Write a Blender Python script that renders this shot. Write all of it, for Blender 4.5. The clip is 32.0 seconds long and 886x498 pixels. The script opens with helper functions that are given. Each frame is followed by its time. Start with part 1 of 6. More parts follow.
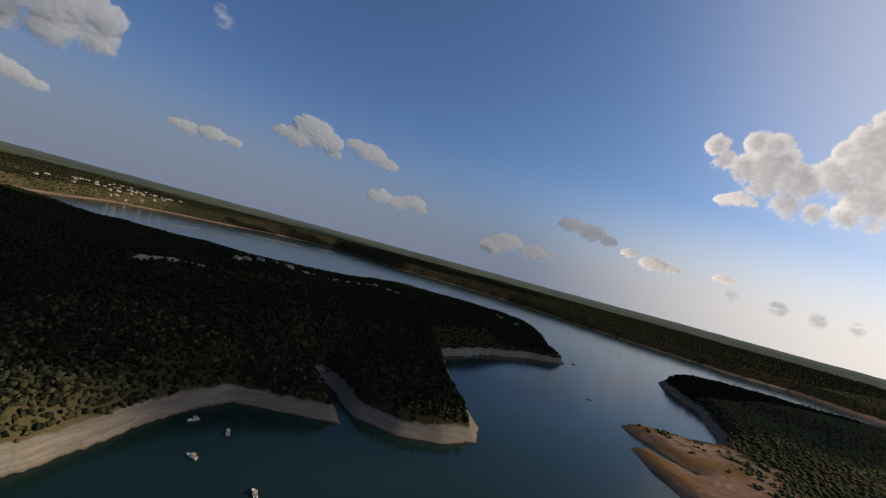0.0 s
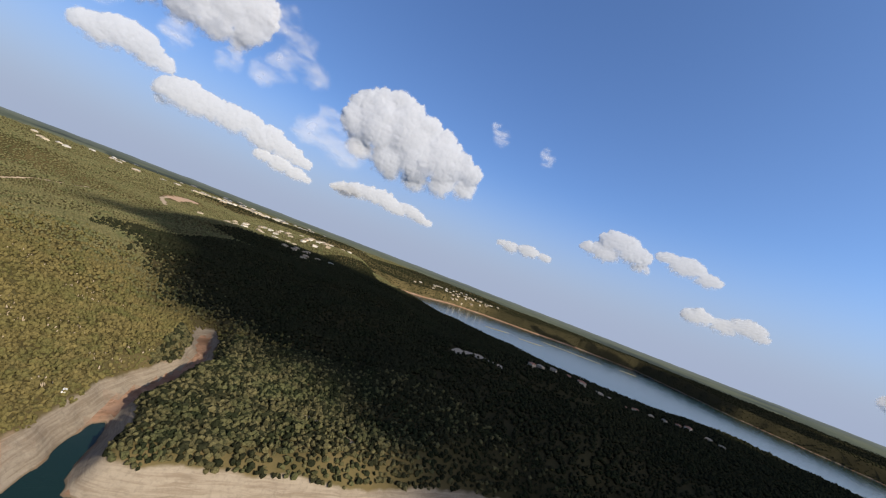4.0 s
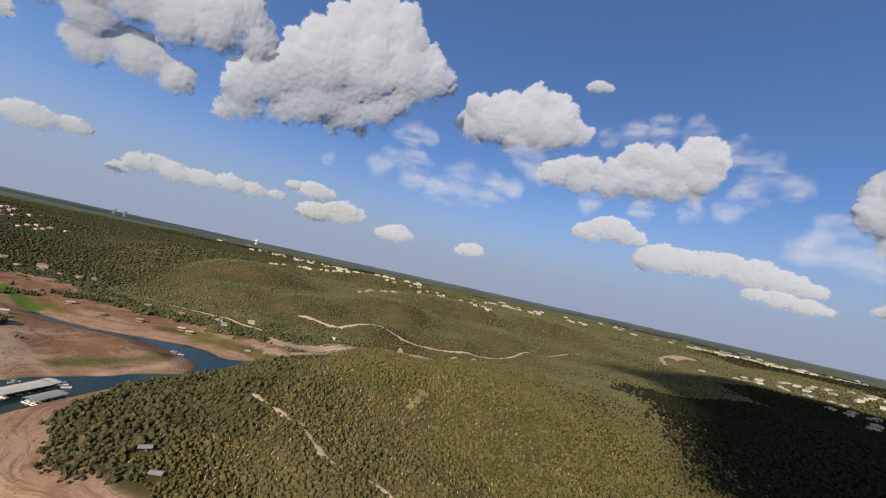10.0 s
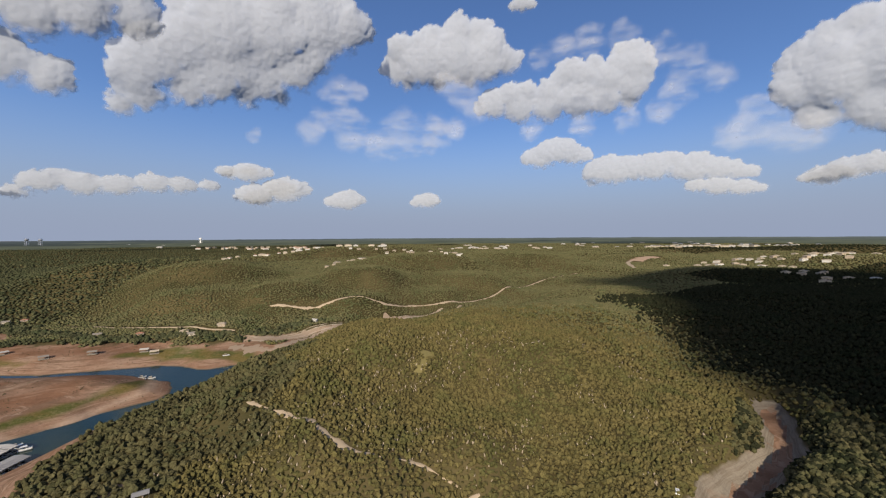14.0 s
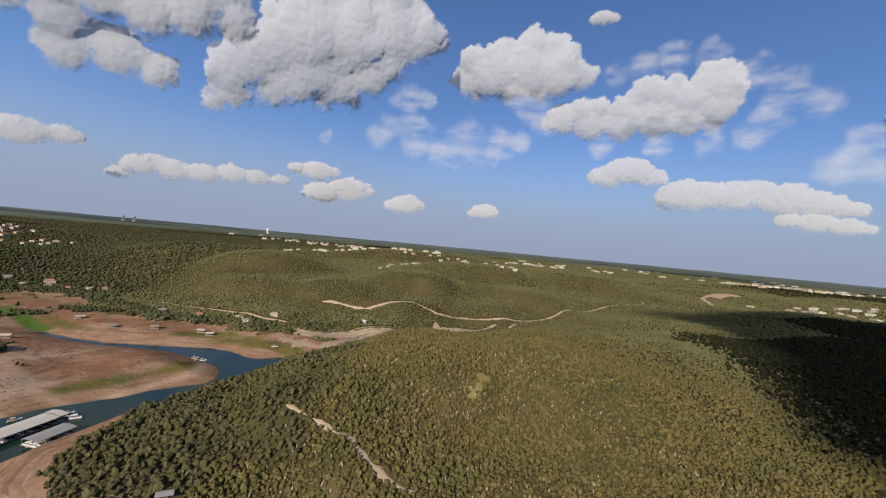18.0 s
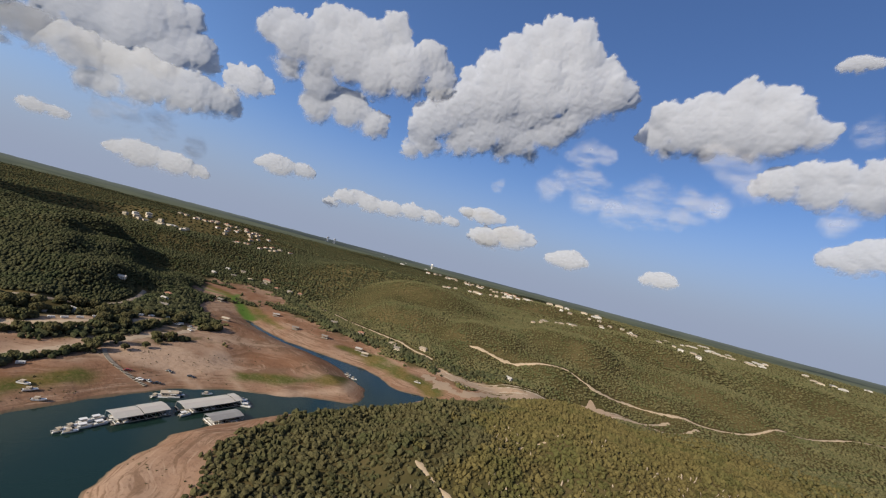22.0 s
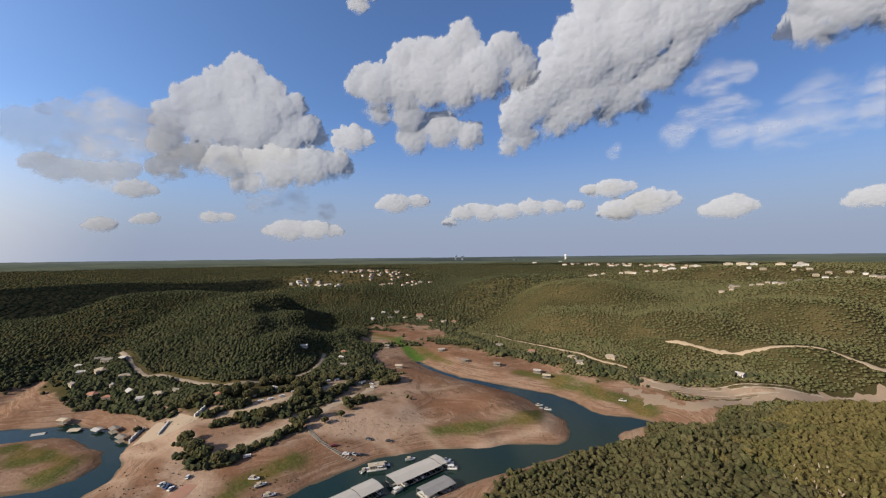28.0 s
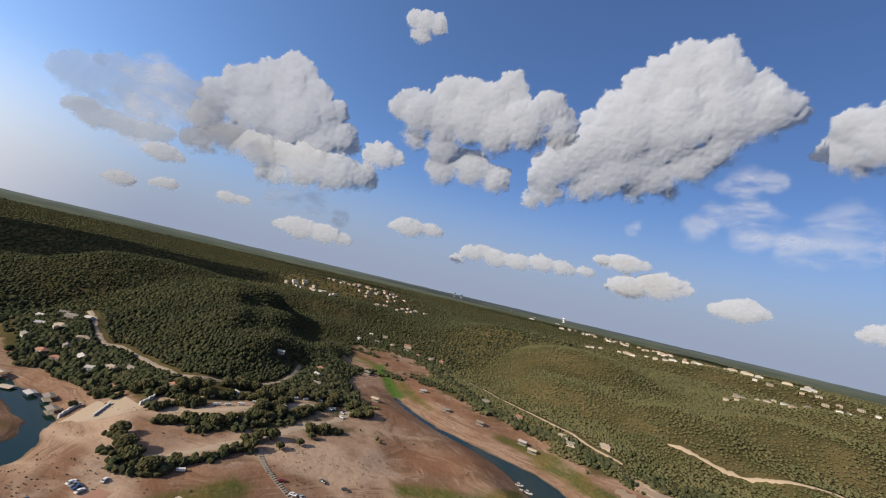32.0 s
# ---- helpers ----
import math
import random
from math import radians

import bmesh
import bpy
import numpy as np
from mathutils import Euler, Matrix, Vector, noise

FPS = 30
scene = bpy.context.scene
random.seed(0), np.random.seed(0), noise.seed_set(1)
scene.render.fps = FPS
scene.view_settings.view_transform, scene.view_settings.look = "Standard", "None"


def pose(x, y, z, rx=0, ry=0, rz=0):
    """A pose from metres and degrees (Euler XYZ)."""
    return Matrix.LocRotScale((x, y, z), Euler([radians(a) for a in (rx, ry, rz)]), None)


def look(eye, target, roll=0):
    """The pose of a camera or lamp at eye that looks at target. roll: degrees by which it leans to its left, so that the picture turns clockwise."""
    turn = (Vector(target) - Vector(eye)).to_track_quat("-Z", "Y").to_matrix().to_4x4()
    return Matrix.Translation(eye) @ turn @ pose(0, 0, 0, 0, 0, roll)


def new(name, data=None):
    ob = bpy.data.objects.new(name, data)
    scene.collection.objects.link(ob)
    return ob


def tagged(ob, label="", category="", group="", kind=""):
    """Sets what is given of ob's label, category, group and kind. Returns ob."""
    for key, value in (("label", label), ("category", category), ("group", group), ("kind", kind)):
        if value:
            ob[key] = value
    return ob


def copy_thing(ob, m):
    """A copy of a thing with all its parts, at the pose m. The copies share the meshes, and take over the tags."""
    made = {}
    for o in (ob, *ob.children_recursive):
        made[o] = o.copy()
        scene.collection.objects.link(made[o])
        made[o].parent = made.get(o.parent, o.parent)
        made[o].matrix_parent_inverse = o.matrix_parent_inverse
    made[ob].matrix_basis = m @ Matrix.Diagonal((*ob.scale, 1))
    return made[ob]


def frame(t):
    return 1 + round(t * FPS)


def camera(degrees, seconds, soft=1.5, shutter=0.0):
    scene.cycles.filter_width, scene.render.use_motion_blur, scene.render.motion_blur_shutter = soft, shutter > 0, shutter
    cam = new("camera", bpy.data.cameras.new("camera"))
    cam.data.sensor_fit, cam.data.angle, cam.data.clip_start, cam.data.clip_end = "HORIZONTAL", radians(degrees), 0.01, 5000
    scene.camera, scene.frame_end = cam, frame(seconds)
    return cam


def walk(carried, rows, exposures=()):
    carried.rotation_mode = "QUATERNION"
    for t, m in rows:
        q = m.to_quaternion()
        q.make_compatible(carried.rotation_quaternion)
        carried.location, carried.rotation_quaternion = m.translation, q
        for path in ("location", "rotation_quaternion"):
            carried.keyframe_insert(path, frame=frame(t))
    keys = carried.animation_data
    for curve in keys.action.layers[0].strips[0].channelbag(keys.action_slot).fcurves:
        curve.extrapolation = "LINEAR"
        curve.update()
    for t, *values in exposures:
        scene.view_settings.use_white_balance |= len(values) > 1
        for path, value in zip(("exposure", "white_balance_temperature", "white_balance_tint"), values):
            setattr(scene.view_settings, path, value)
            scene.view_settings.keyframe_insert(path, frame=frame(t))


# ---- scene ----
LENS = 96.64
PATH = [
    (0.0, -14.7, -40.0, 130.7, 91.31, -15.12, -107.11),
    (0.5, -11.9, -41.4, 130.9, 92.19, -16.63, -103.04),
    (1.0, -9.1, -42.6, 131.0, 93.36, -17.13, -98.58),
    (1.5, -6.5, -43.6, 130.9, 94.44, -17.95, -94.06),
    (2.0, -4.0, -44.3, 130.8, 95.09, -18.94, -89.13),
    (2.5, -1.6, -44.8, 130.8, 95.27, -19.78, -83.30),
    (3.0, 0.8, -45.0, 130.7, 94.89, -20.12, -77.22),
    (3.5, 3.1, -44.8, 130.6, 94.29, -20.67, -70.66),
    (4.0, 5.5, -44.4, 130.6, 93.65, -21.02, -63.53),
    (4.5, 7.7, -43.7, 130.6, 92.98, -20.93, -56.46),
    (6.5, 13.2, -37.7, 130.9, 93.08, -18.77, -31.80),
    (7.0, 13.6, -35.1, 130.8, 93.65, -19.29, -26.50),
    (7.5, 13.9, -32.4, 130.7, 94.14, -19.66, -21.64),
    (8.0, 13.9, -29.6, 130.6, 94.62, -19.95, -16.72),
    (8.5, 13.6, -26.7, 130.7, 94.75, -19.94, -11.27),
    (9.0, 13.0, -23.7, 130.9, 94.90, -18.18, -6.24),
    (9.5, 12.1, -20.8, 131.0, 94.80, -15.61, -1.46),
    (10.0, 10.8, -17.8, 131.1, 94.60, -12.33, 2.44),
    (10.5, 9.1, -14.7, 131.1, 94.15, -8.55, 4.84),
    (11.0, 7.3, -11.7, 131.1, 93.22, -4.67, 6.23),
    (11.5, 5.4, -8.8, 130.9, 91.77, -0.83, 6.01),
    (12.0, 3.5, -5.9, 130.6, 90.04, 1.88, 4.68),
    (12.5, 1.7, -3.0, 130.3, 88.79, 3.10, 2.49),
    (13.0, -0.0, -0.0, 129.9, 88.12, 3.03, -0.10),
    (13.5, -1.6, 3.0, 129.5, 88.21, 1.54, -2.09),
    (15.5, -7.5, 15.8, 128.4, 88.30, -1.36, -3.71),
    (16.0, -8.4, 19.5, 128.1, 87.84, -3.05, -2.44),
    (16.5, -9.4, 23.1, 127.9, 87.84, -4.94, -0.61),
    (17.0, -10.4, 26.7, 127.6, 87.99, -5.39, 0.81),
    (17.5, -11.6, 30.2, 127.3, 88.61, -5.51, 2.34),
    (18.0, -12.9, 33.6, 127.0, 89.47, -5.30, 4.38),
    (18.5, -14.2, 37.2, 126.8, 89.97, -5.41, 5.89),
    (19.0, -15.6, 40.7, 126.7, 90.56, -8.02, 7.67),
    (19.5, -17.1, 44.4, 126.8, 91.20, -10.66, 10.16),
    (20.0, -18.6, 47.8, 126.8, 91.88, -12.76, 12.26),
    (20.5, -20.3, 51.0, 126.6, 92.34, -14.57, 15.50),
    (21.0, -22.3, 54.3, 126.5, 92.81, -15.16, 19.28),
    (21.5, -24.5, 57.6, 126.4, 93.05, -15.23, 23.09),
    (22.0, -26.9, 60.7, 126.5, 92.72, -14.77, 26.83),
    (22.5, -29.5, 63.7, 126.7, 92.36, -14.12, 30.05),
    (23.0, -32.2, 66.2, 126.9, 92.08, -13.31, 33.24),
    (23.5, -34.9, 68.5, 127.3, 92.15, -12.86, 35.72),
    (24.0, -37.8, 70.6, 127.8, 92.29, -13.00, 38.09),
    (24.5, -40.9, 72.6, 128.3, 92.27, -13.23, 40.81),
    (25.0, -44.3, 74.3, 128.8, 92.05, -13.11, 43.60),
    (25.5, -47.9, 76.0, 129.4, 91.58, -12.24, 46.77),
    (27.5, -70.9, 80.4, 131.4, 91.24, -0.05, 47.41),
    (28.0, -74.9, 81.6, 131.7, 90.98, 0.62, 45.13),
    (28.5, -78.5, 82.9, 132.1, 90.49, 0.03, 43.73),
    (29.0, -81.9, 84.2, 132.4, 89.34, -0.38, 41.67),
    (29.5, -85.3, 85.7, 132.7, 88.69, -1.73, 39.25),
    (30.0, -88.7, 87.3, 132.9, 89.14, -3.61, 37.67),
    (30.5, -92.0, 88.8, 133.0, 90.54, -6.02, 36.73),
    (31.0, -95.2, 90.3, 133.1, 92.89, -10.35, 37.53),
    (31.5, -98.1, 91.8, 132.9, 95.03, -14.12, 40.45),
    (32.0, -100.9, 93.2, 132.8, 95.88, -13.14, 44.87),
]
cam = camera(LENS, 32.0, soft=1.2)
EXPOSURES = [(0.0, -0.02), (0.5, 0.3), (1.0, 0.46), (2.0, 0.7), (3.2, 0.92), (4.3, 0.99), (7.0, 0.93), (9.0, 0.72), (18.0, 0.68), (32.0, 0.72)]
walk(cam, [(t, pose(*row)) for t, *row in PATH], EXPOSURES)

# ---- world and sun ----
SUN_AZ, SUN_EL = 197.0, 26.0          # clockwise from +y, and above the horizon
sun_dir = Vector((math.sin(radians(SUN_AZ)) * math.cos(radians(SUN_EL)),
                  math.cos(radians(SUN_AZ)) * math.cos(radians(SUN_EL)), math.sin(radians(SUN_EL))))
world = bpy.data.worlds.new("sky")
scene.world = world
world.use_nodes = True
wn = world.node_tree
sky = wn.nodes.new("ShaderNodeTexSky")
sky.sky_type, sky.sun_disc = "NISHITA", False
sky.sun_elevation, sky.sun_rotation = radians(SUN_EL), radians(SUN_AZ)
sky.altitude, sky.air_density, sky.dust_density, sky.ozone_density = 250, 1.0, 0.7, 3.0
# dust haze low over the land, brighter towards the sun
coord = wn.nodes.new("ShaderNodeTexCoord").outputs["Generated"]


def wnode(kind, operation=None, **given):
    n = wn.nodes.new(kind)
    if operation:
        n.operation = operation
    for key, v in given.items():
        s = n.inputs[int(key[1:])]
        if hasattr(v, "is_output"):
            wn.links.new(v, s)
        else:
            s.default_value = v
    return n


rise = wnode("ShaderNodeSeparateXYZ", i0=coord).outputs[2]
thick = wnode("ShaderNodeMapRange", i0=rise, i1=-0.02, i2=0.33, i3=1.0, i4=0.0)
thick.interpolation_type = "SMOOTHERSTEP"
sunward = wnode("ShaderNodeVectorMath", "DOT_PRODUCT", i0=coord, i1=tuple(sun_dir))
glow = wnode("ShaderNodeMapRange", i0=sunward.outputs["Value"], i1=0.14, i2=0.93, i3=0.0, i4=1.0)
glow.interpolation_type = "SMOOTHSTEP"
tint = wnode("ShaderNodeMix", i0=1.0)
tint.data_type, tint.blend_type = "RGBA", "MULTIPLY"
wn.links.new(sky.outputs[0], tint.inputs[6])
away = wnode("ShaderNodeMapRange", i0=sunward.outputs["Value"], i1=-0.65, i2=0.65, i3=0.76, i4=1.5)
warmer = wnode("ShaderNodeMapRange", i0=sunward.outputs["Value"], i1=-0.3, i2=0.5, i3=0.0, i4=1.0)
hue = wnode("ShaderNodeMix", i0=warmer.outputs[0])
hue.data_type = "RGBA"
hue.inputs[6].default_value, hue.inputs[7].default_value = (0.775, 0.895, 1.14, 1), (0.86, 0.945, 1.09, 1)
deep = wnode("ShaderNodeVectorMath", "SCALE", i0=hue.outputs[2])
wn.links.new(away.outputs[0], deep.inputs["Scale"])
wn.links.new(deep.outputs[0], tint.inputs[7])
haze = wnode("ShaderNodeMix", i0=glow.outputs[0])
haze.data_type = "RGBA"
haze.inputs[6].default_value, haze.inputs[7].default_value = (2.4, 2.82, 3.82, 1), (13.5, 12.3, 11.2, 1)
near_sun = wnode("ShaderNodeMath", "POWER", i0=glow.outputs[0], i1=3.0)
murk = wnode("ShaderNodeMath", "MULTIPLY", i0=near_sun.outputs[0], i1=0.5)
murk = wnode("ShaderNodeMath", "MAXIMUM", i0=thick.outputs[0], i1=murk.outputs[0])
air = wnode("ShaderNodeMix", i0=murk.outputs[0])
air.data_type = "RGBA"
wn.links.new(tint.outputs[2], air.inputs[6])
wn.links.new(haze.outputs[2], air.inputs[7])
wn.links.new(air.outputs[2], wn.nodes["Background"].inputs[0])
wn.nodes["Background"].inputs[1].default_value = 0.08
sun = new("sun", bpy.data.lights.new("sun", "SUN"))
sun.data.energy, sun.data.angle, sun.data.color = 5.0, radians(0.53), (1.0, 0.88, 0.7)
sun.matrix_world = look(sun_dir * 500, (0, 0, 0))


# ---- materials ----
class Nodes:
    """Short ways to write a node material."""

    def __init__(self, name):
        self.mat = bpy.data.materials.new(name)
        self.mat.use_nodes = True
        self.tree = self.mat.node_tree
        self.bsdf = self.tree.nodes["Principled BSDF"]
        geo = self.tree.nodes.new("ShaderNodeNewGeometry")
        self.face = geo.outputs["Normal"]
        self.pos, self.normal, self.island = geo.outputs["Position"], geo.outputs["True Normal"], geo.outputs["Random Per Island"]

    def put(self, socket, value):
        if hasattr(value, "is_output"):
            self.tree.links.new(value, socket)
        elif value is not None:
            socket.default_value = value

    def noise(self, scale, detail=4, rough=0.55, vector=None, warp=0.0):
        n = self.tree.nodes.new("ShaderNodeTexNoise")
        n.inputs["Scale"].default_value, n.inputs["Detail"].default_value = scale, detail
        n.inputs["Roughness"].default_value, n.inputs["Distortion"].default_value = rough, warp
        self.put(n.inputs["Vector"], self.pos if vector is None else vector)
        return n.outputs["Fac"]

    def scaled(self, x, y, z):
        n = self.tree.nodes.new("ShaderNodeVectorMath")
        n.operation = "MULTIPLY"
        self.put(n.inputs[0], self.pos)
        n.inputs[1].default_value = (x, y, z)
        return n.outputs[0]

    def vector(self, operation, a, b=(0, 0, 0)):
        n = self.tree.nodes.new("ShaderNodeVectorMath")
        n.operation = operation
        self.put(n.inputs[0], a)
        self.put(n.inputs[1], b)
        return n.outputs["Value" if operation == "LENGTH" else "Vector"]

    def cells(self, scale):
        n = self.tree.nodes.new("ShaderNodeTexVoronoi")
        n.inputs["Scale"].default_value = scale
        self.put(n.inputs["Vector"], self.pos)
        return n.outputs["Distance"]

    def math(self, op, a, b=0.0, clamp=False):
        n = self.tree.nodes.new("ShaderNodeMath")
        n.operation, n.use_clamp = op, clamp
        self.put(n.inputs[0], a)
        self.put(n.inputs[1], b)
        return n.outputs[0]

    def step(self, value, low, high, a=0.0, b=1.0):
        n = self.tree.nodes.new("ShaderNodeMapRange")
        n.interpolation_type = "SMOOTHSTEP"
        for k, v in enumerate((value, low, high, a, b)):
            self.put(n.inputs[k], v)
        return n.outputs[0]

    def mix(self, fac, a, b, mode="MIX"):
        n = self.tree.nodes.new("ShaderNodeMix")
        n.data_type, n.blend_type = "RGBA", mode
        self.put(n.inputs["Factor"], fac)
        for k, v in ((6, a), (7, b)):
            self.put(n.inputs[k], (*v, 1) if isinstance(v, tuple) else v)
        return n.outputs[2]

    def part_of(self, vec, axis):
        n = self.tree.nodes.new("ShaderNodeSeparateXYZ")
        self.put(n.inputs[0], vec)
        return n.outputs[axis]

    def mask(self, name):
        n = self.tree.nodes.new("ShaderNodeAttribute")
        n.attribute_name = name
        return n.outputs["Fac"]

    def object_random(self):
        return self.tree.nodes.new("ShaderNodeObjectInfo").outputs["Random"]

    def done(self, color, rough=0.85, bump=None, strength=0.4, distance=0.3, metal=0.0, spec=0.25):
        b = self.bsdf
        self.put(b.inputs["Base Color"], (*color, 1) if isinstance(color, tuple) else color)
        self.put(b.inputs["Roughness"], rough)
        self.put(b.inputs["Metallic"], metal)
        self.put(b.inputs["Specular IOR Level"], spec)
        if bump is not None:
            n = self.tree.nodes.new("ShaderNodeBump")
            n.inputs["Strength"].default_value, n.inputs["Distance"].default_value = strength, distance
            self.put(n.inputs["Height"], bump)
            self.put(b.inputs["Normal"], n.outputs[0])
        return self.mat


def simple(name, color, rough=0.7, spread=0.25, scale=1.5, metal=0.0, spec=0.3, random=0.0):
    """A plain stuff with grain and stains at two scales."""
    k = Nodes(name)
    color = tuple(c * 0.72 for c in color)
    dark = tuple(c * (1 - spread) for c in color)
    c = k.mix(k.noise(scale), color, dark)
    c = k.mix(k.math("MULTIPLY", k.noise(scale * 0.13, 3), 0.5), c, tuple(c0 * 0.75 + 0.02 for c0 in color))
    if random:
        c = k.mix(k.math("MULTIPLY", k.object_random(), random), c, tuple(c0 * 0.35 for c0 in color))
    return k.done(c, rough, k.noise(scale * 6), 0.15, 0.05, metal, spec)


def ground_material():
    k = Nodes("ground")
    z, up = k.part_of(k.pos, 2), k.part_of(k.normal, 2)
    broad, mid, fine = k.noise(0.012, 5), k.noise(0.06, 5), k.noise(0.5, 5, 0.65)
    # dry lake bed: tan sand, red clay, thin grass, faint lines of old water levels
    bed = k.mix(k.step(mid, 0.38, 0.66), (0.182, 0.113, 0.077), (0.138, 0.078, 0.050))
    bed = k.mix(k.step(broad, 0.46, 0.62), bed, (0.206, 0.139, 0.100))
    bed = k.mix(k.math("MULTIPLY", k.step(k.noise(1.0, 4, 0.6, k.scaled(0.03, 0.03, 1.6), 0.3), 0.5, 0.6), 0.7), bed, (0.1069, 0.06518, 0.0419))
    bed = k.mix(k.math("MULTIPLY", k.step(k.noise(0.3, 6, 0.75), 0.5, 0.68), 0.65), bed, (0.09396, 0.05995, 0.03958))
    bed = k.mix(k.math("MULTIPLY", k.step(k.noise(1.0, 4, 0.62, k.scaled(0.045, 0.045, 2.4), 0.3), 0.56, 0.64), 0.55), bed, (0.25, 0.177, 0.13))
    bed = k.mix(k.math("MULTIPLY", k.mask("clay"), 0.45), bed, k.mix(fine, (0.1555, 0.0745, 0.04074), (0.1102, 0.05354, 0.03026)))
    weed = k.mix(k.step(k.noise(0.045, 4), 0.42, 0.6), (0.058, 0.08, 0.02), (0.125, 0.098, 0.03))
    bed = k.mix(k.math("MULTIPLY", k.mask("grass"), k.step(fine, 0.25, 0.6, 0.55, 1.0)), bed, k.mix(fine, weed, (0.0486, 0.04074, 0.01455)))
    bed = k.mix(k.mask("field"), bed, k.mix(fine, (0.162, 0.09021, 0.04074), (0.1102, 0.06402, 0.0291)))
    bed = k.mix(k.mask("lush"), bed, k.mix(fine, (0.038, 0.088, 0.016), (0.06, 0.085, 0.022)))
    # limestone banks with old water lines
    lines = k.noise(1.0, 5, 0.65, k.scaled(0.05, 0.05, 0.9), 0.4)
    rock = k.mix(k.step(lines, 0.38, 0.66), (0.1632, 0.1392, 0.1104), (0.1176, 0.0948, 0.072))
    rock = k.mix(k.math("MULTIPLY", k.step(fine, 0.45, 0.7), 0.4), rock, (0.087, 0.0732, 0.057))
    low = k.mix(k.step(up, 0.74, 0.88), rock, bed)
    wet = k.step(k.math("ADD", z, k.math("MULTIPLY", mid, 0.8)), 0.5, 1.2)
    low = k.mix(wet, (0.093, 0.0708, 0.0486), low)
    # wooded ground: dry grass, duff, pale stones
    wood = k.mix(k.step(mid, 0.35, 0.65), (0.058, 0.048, 0.022), (0.074, 0.058, 0.028))
    wood = k.mix(k.step(k.noise(0.16, 6, 0.7), 0.62, 0.72), wood, (0.06, 0.0498, 0.033))
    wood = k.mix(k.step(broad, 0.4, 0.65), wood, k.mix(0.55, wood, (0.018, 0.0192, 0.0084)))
    # cedar: mask of the eastern ground, darkened to paint the shade there
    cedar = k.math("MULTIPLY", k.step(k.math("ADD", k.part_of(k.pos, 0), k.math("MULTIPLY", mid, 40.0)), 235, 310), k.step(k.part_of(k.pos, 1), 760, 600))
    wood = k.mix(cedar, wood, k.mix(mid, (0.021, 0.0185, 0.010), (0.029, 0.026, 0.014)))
    edge = k.math("ADD", z, k.math("MULTIPLY", k.math("SUBTRACT", mid, 0.5), 7.0))
    edge = k.math("ADD", edge, k.step(k.part_of(k.pos, 0), 700, 1300, 0.0, 7.0))
    bluff = k.math("MULTIPLY", k.step(k.part_of(k.pos, 0), 150, 200), k.step(k.part_of(k.pos, 1), 100, 60))
    edge = k.math("ADD", edge, k.math("MULTIPLY", bluff, 2.5))
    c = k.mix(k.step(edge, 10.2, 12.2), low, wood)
    c = k.mix(k.math("MULTIPLY", k.mask("pale"), k.step(k.noise(0.3, 6, 0.75), 0.36, 0.58, 0.55, 1.0)), c, k.mix(fine, (0.29, 0.212, 0.156), (0.238, 0.168, 0.122)))
    bump = k.math("ADD", fine, k.math("MULTIPLY", k.noise(0.16, 4), 2.0))
    return k.done(c, 0.95, bump, 0.5, 0.5, 0, 0.0)


def foliage_material(name, warm, dark, scale=1.2):
    k = Nodes(name)
    c = k.mix(k.math("MULTIPLY", k.island, 0.75), warm, dark)
    c = k.mix(k.math("MULTIPLY", k.step(k.noise(0.055, 5, 0.65), 0.42, 0.62), 0.7), c, (warm[0] * 0.5, warm[1] * 0.66, warm[2] * 0.6))
    c = k.mix(k.math("MULTIPLY", k.step(k.noise(0.02, 4), 0.4, 0.65), 0.6), c, tuple(v * 0.8 for v in warm))
    c = k.mix(k.step(k.noise(scale, 4, 0.7), 0.45, 0.75), c, tuple(v * 0.6 for v in dark))
    m = k.done(c, 0.8, k.noise(scale * 1.6, 4, 0.7), 0.9, 0.5, 0, 0.0)
    return m


def water_material():
    k = Nodes("lake_water")
    c = k.mix(k.step(k.noise(0.003, 3), 0.4, 0.65), (0.0055, 0.0155, 0.0128), (0.008, 0.020, 0.0165))
    ripple = k.math("ADD", k.noise(0.35, 3, 0.6), k.math("MULTIPLY", k.noise(1.6, 2), 0.35))
    return k.done(c, 0.14, ripple, 0.14, 0.25, 0, 0.15)


def cloud_material(name, thin, white=(0.372, 0.393, 0.435), share=0.42, sunlean=0.14, core=0.45):
    """White vapour: light wanders through it, the more the thinner it is, so its rims glow against the sun. Its normals
    lean sunward and up to soften the shade.
    """
    k = Nodes(name)
    m = k.done(white, 1.0, None, spec=0.0)
    # shading normals bent towards the sun and up, brightening the shaded sides
    lean = tuple(sun_dir * sunlean + Vector((0, 0, 0.12)))
    k.put(k.bsdf.inputs["Normal"], k.vector("NORMALIZE", k.vector("ADD", k.face, lean)))
    through_it = k.tree.nodes.new("ShaderNodeBsdfTranslucent")
    k.put(through_it.inputs["Color"], k.mix(k.mask("thick"), white, tuple(c * core for c in white)))
    both = k.tree.nodes.new("ShaderNodeMixShader")
    both.inputs[0].default_value = share
    k.tree.links.new(k.bsdf.outputs[0], both.inputs[1])
    k.tree.links.new(through_it.outputs[0], both.inputs[2])
    shader = both
    if thin:
        clear = k.tree.nodes.new("ShaderNodeBsdfTransparent")
        shader = k.tree.nodes.new("ShaderNodeMixShader")
        k.tree.links.new(k.mask("vapour"), shader.inputs[0])
        k.tree.links.new(clear.outputs[0], shader.inputs[1])
        k.tree.links.new(both.outputs[0], shader.inputs[2])
    k.tree.links.new(shader.outputs[0], k.tree.nodes["Material Output"].inputs[0])
    return m


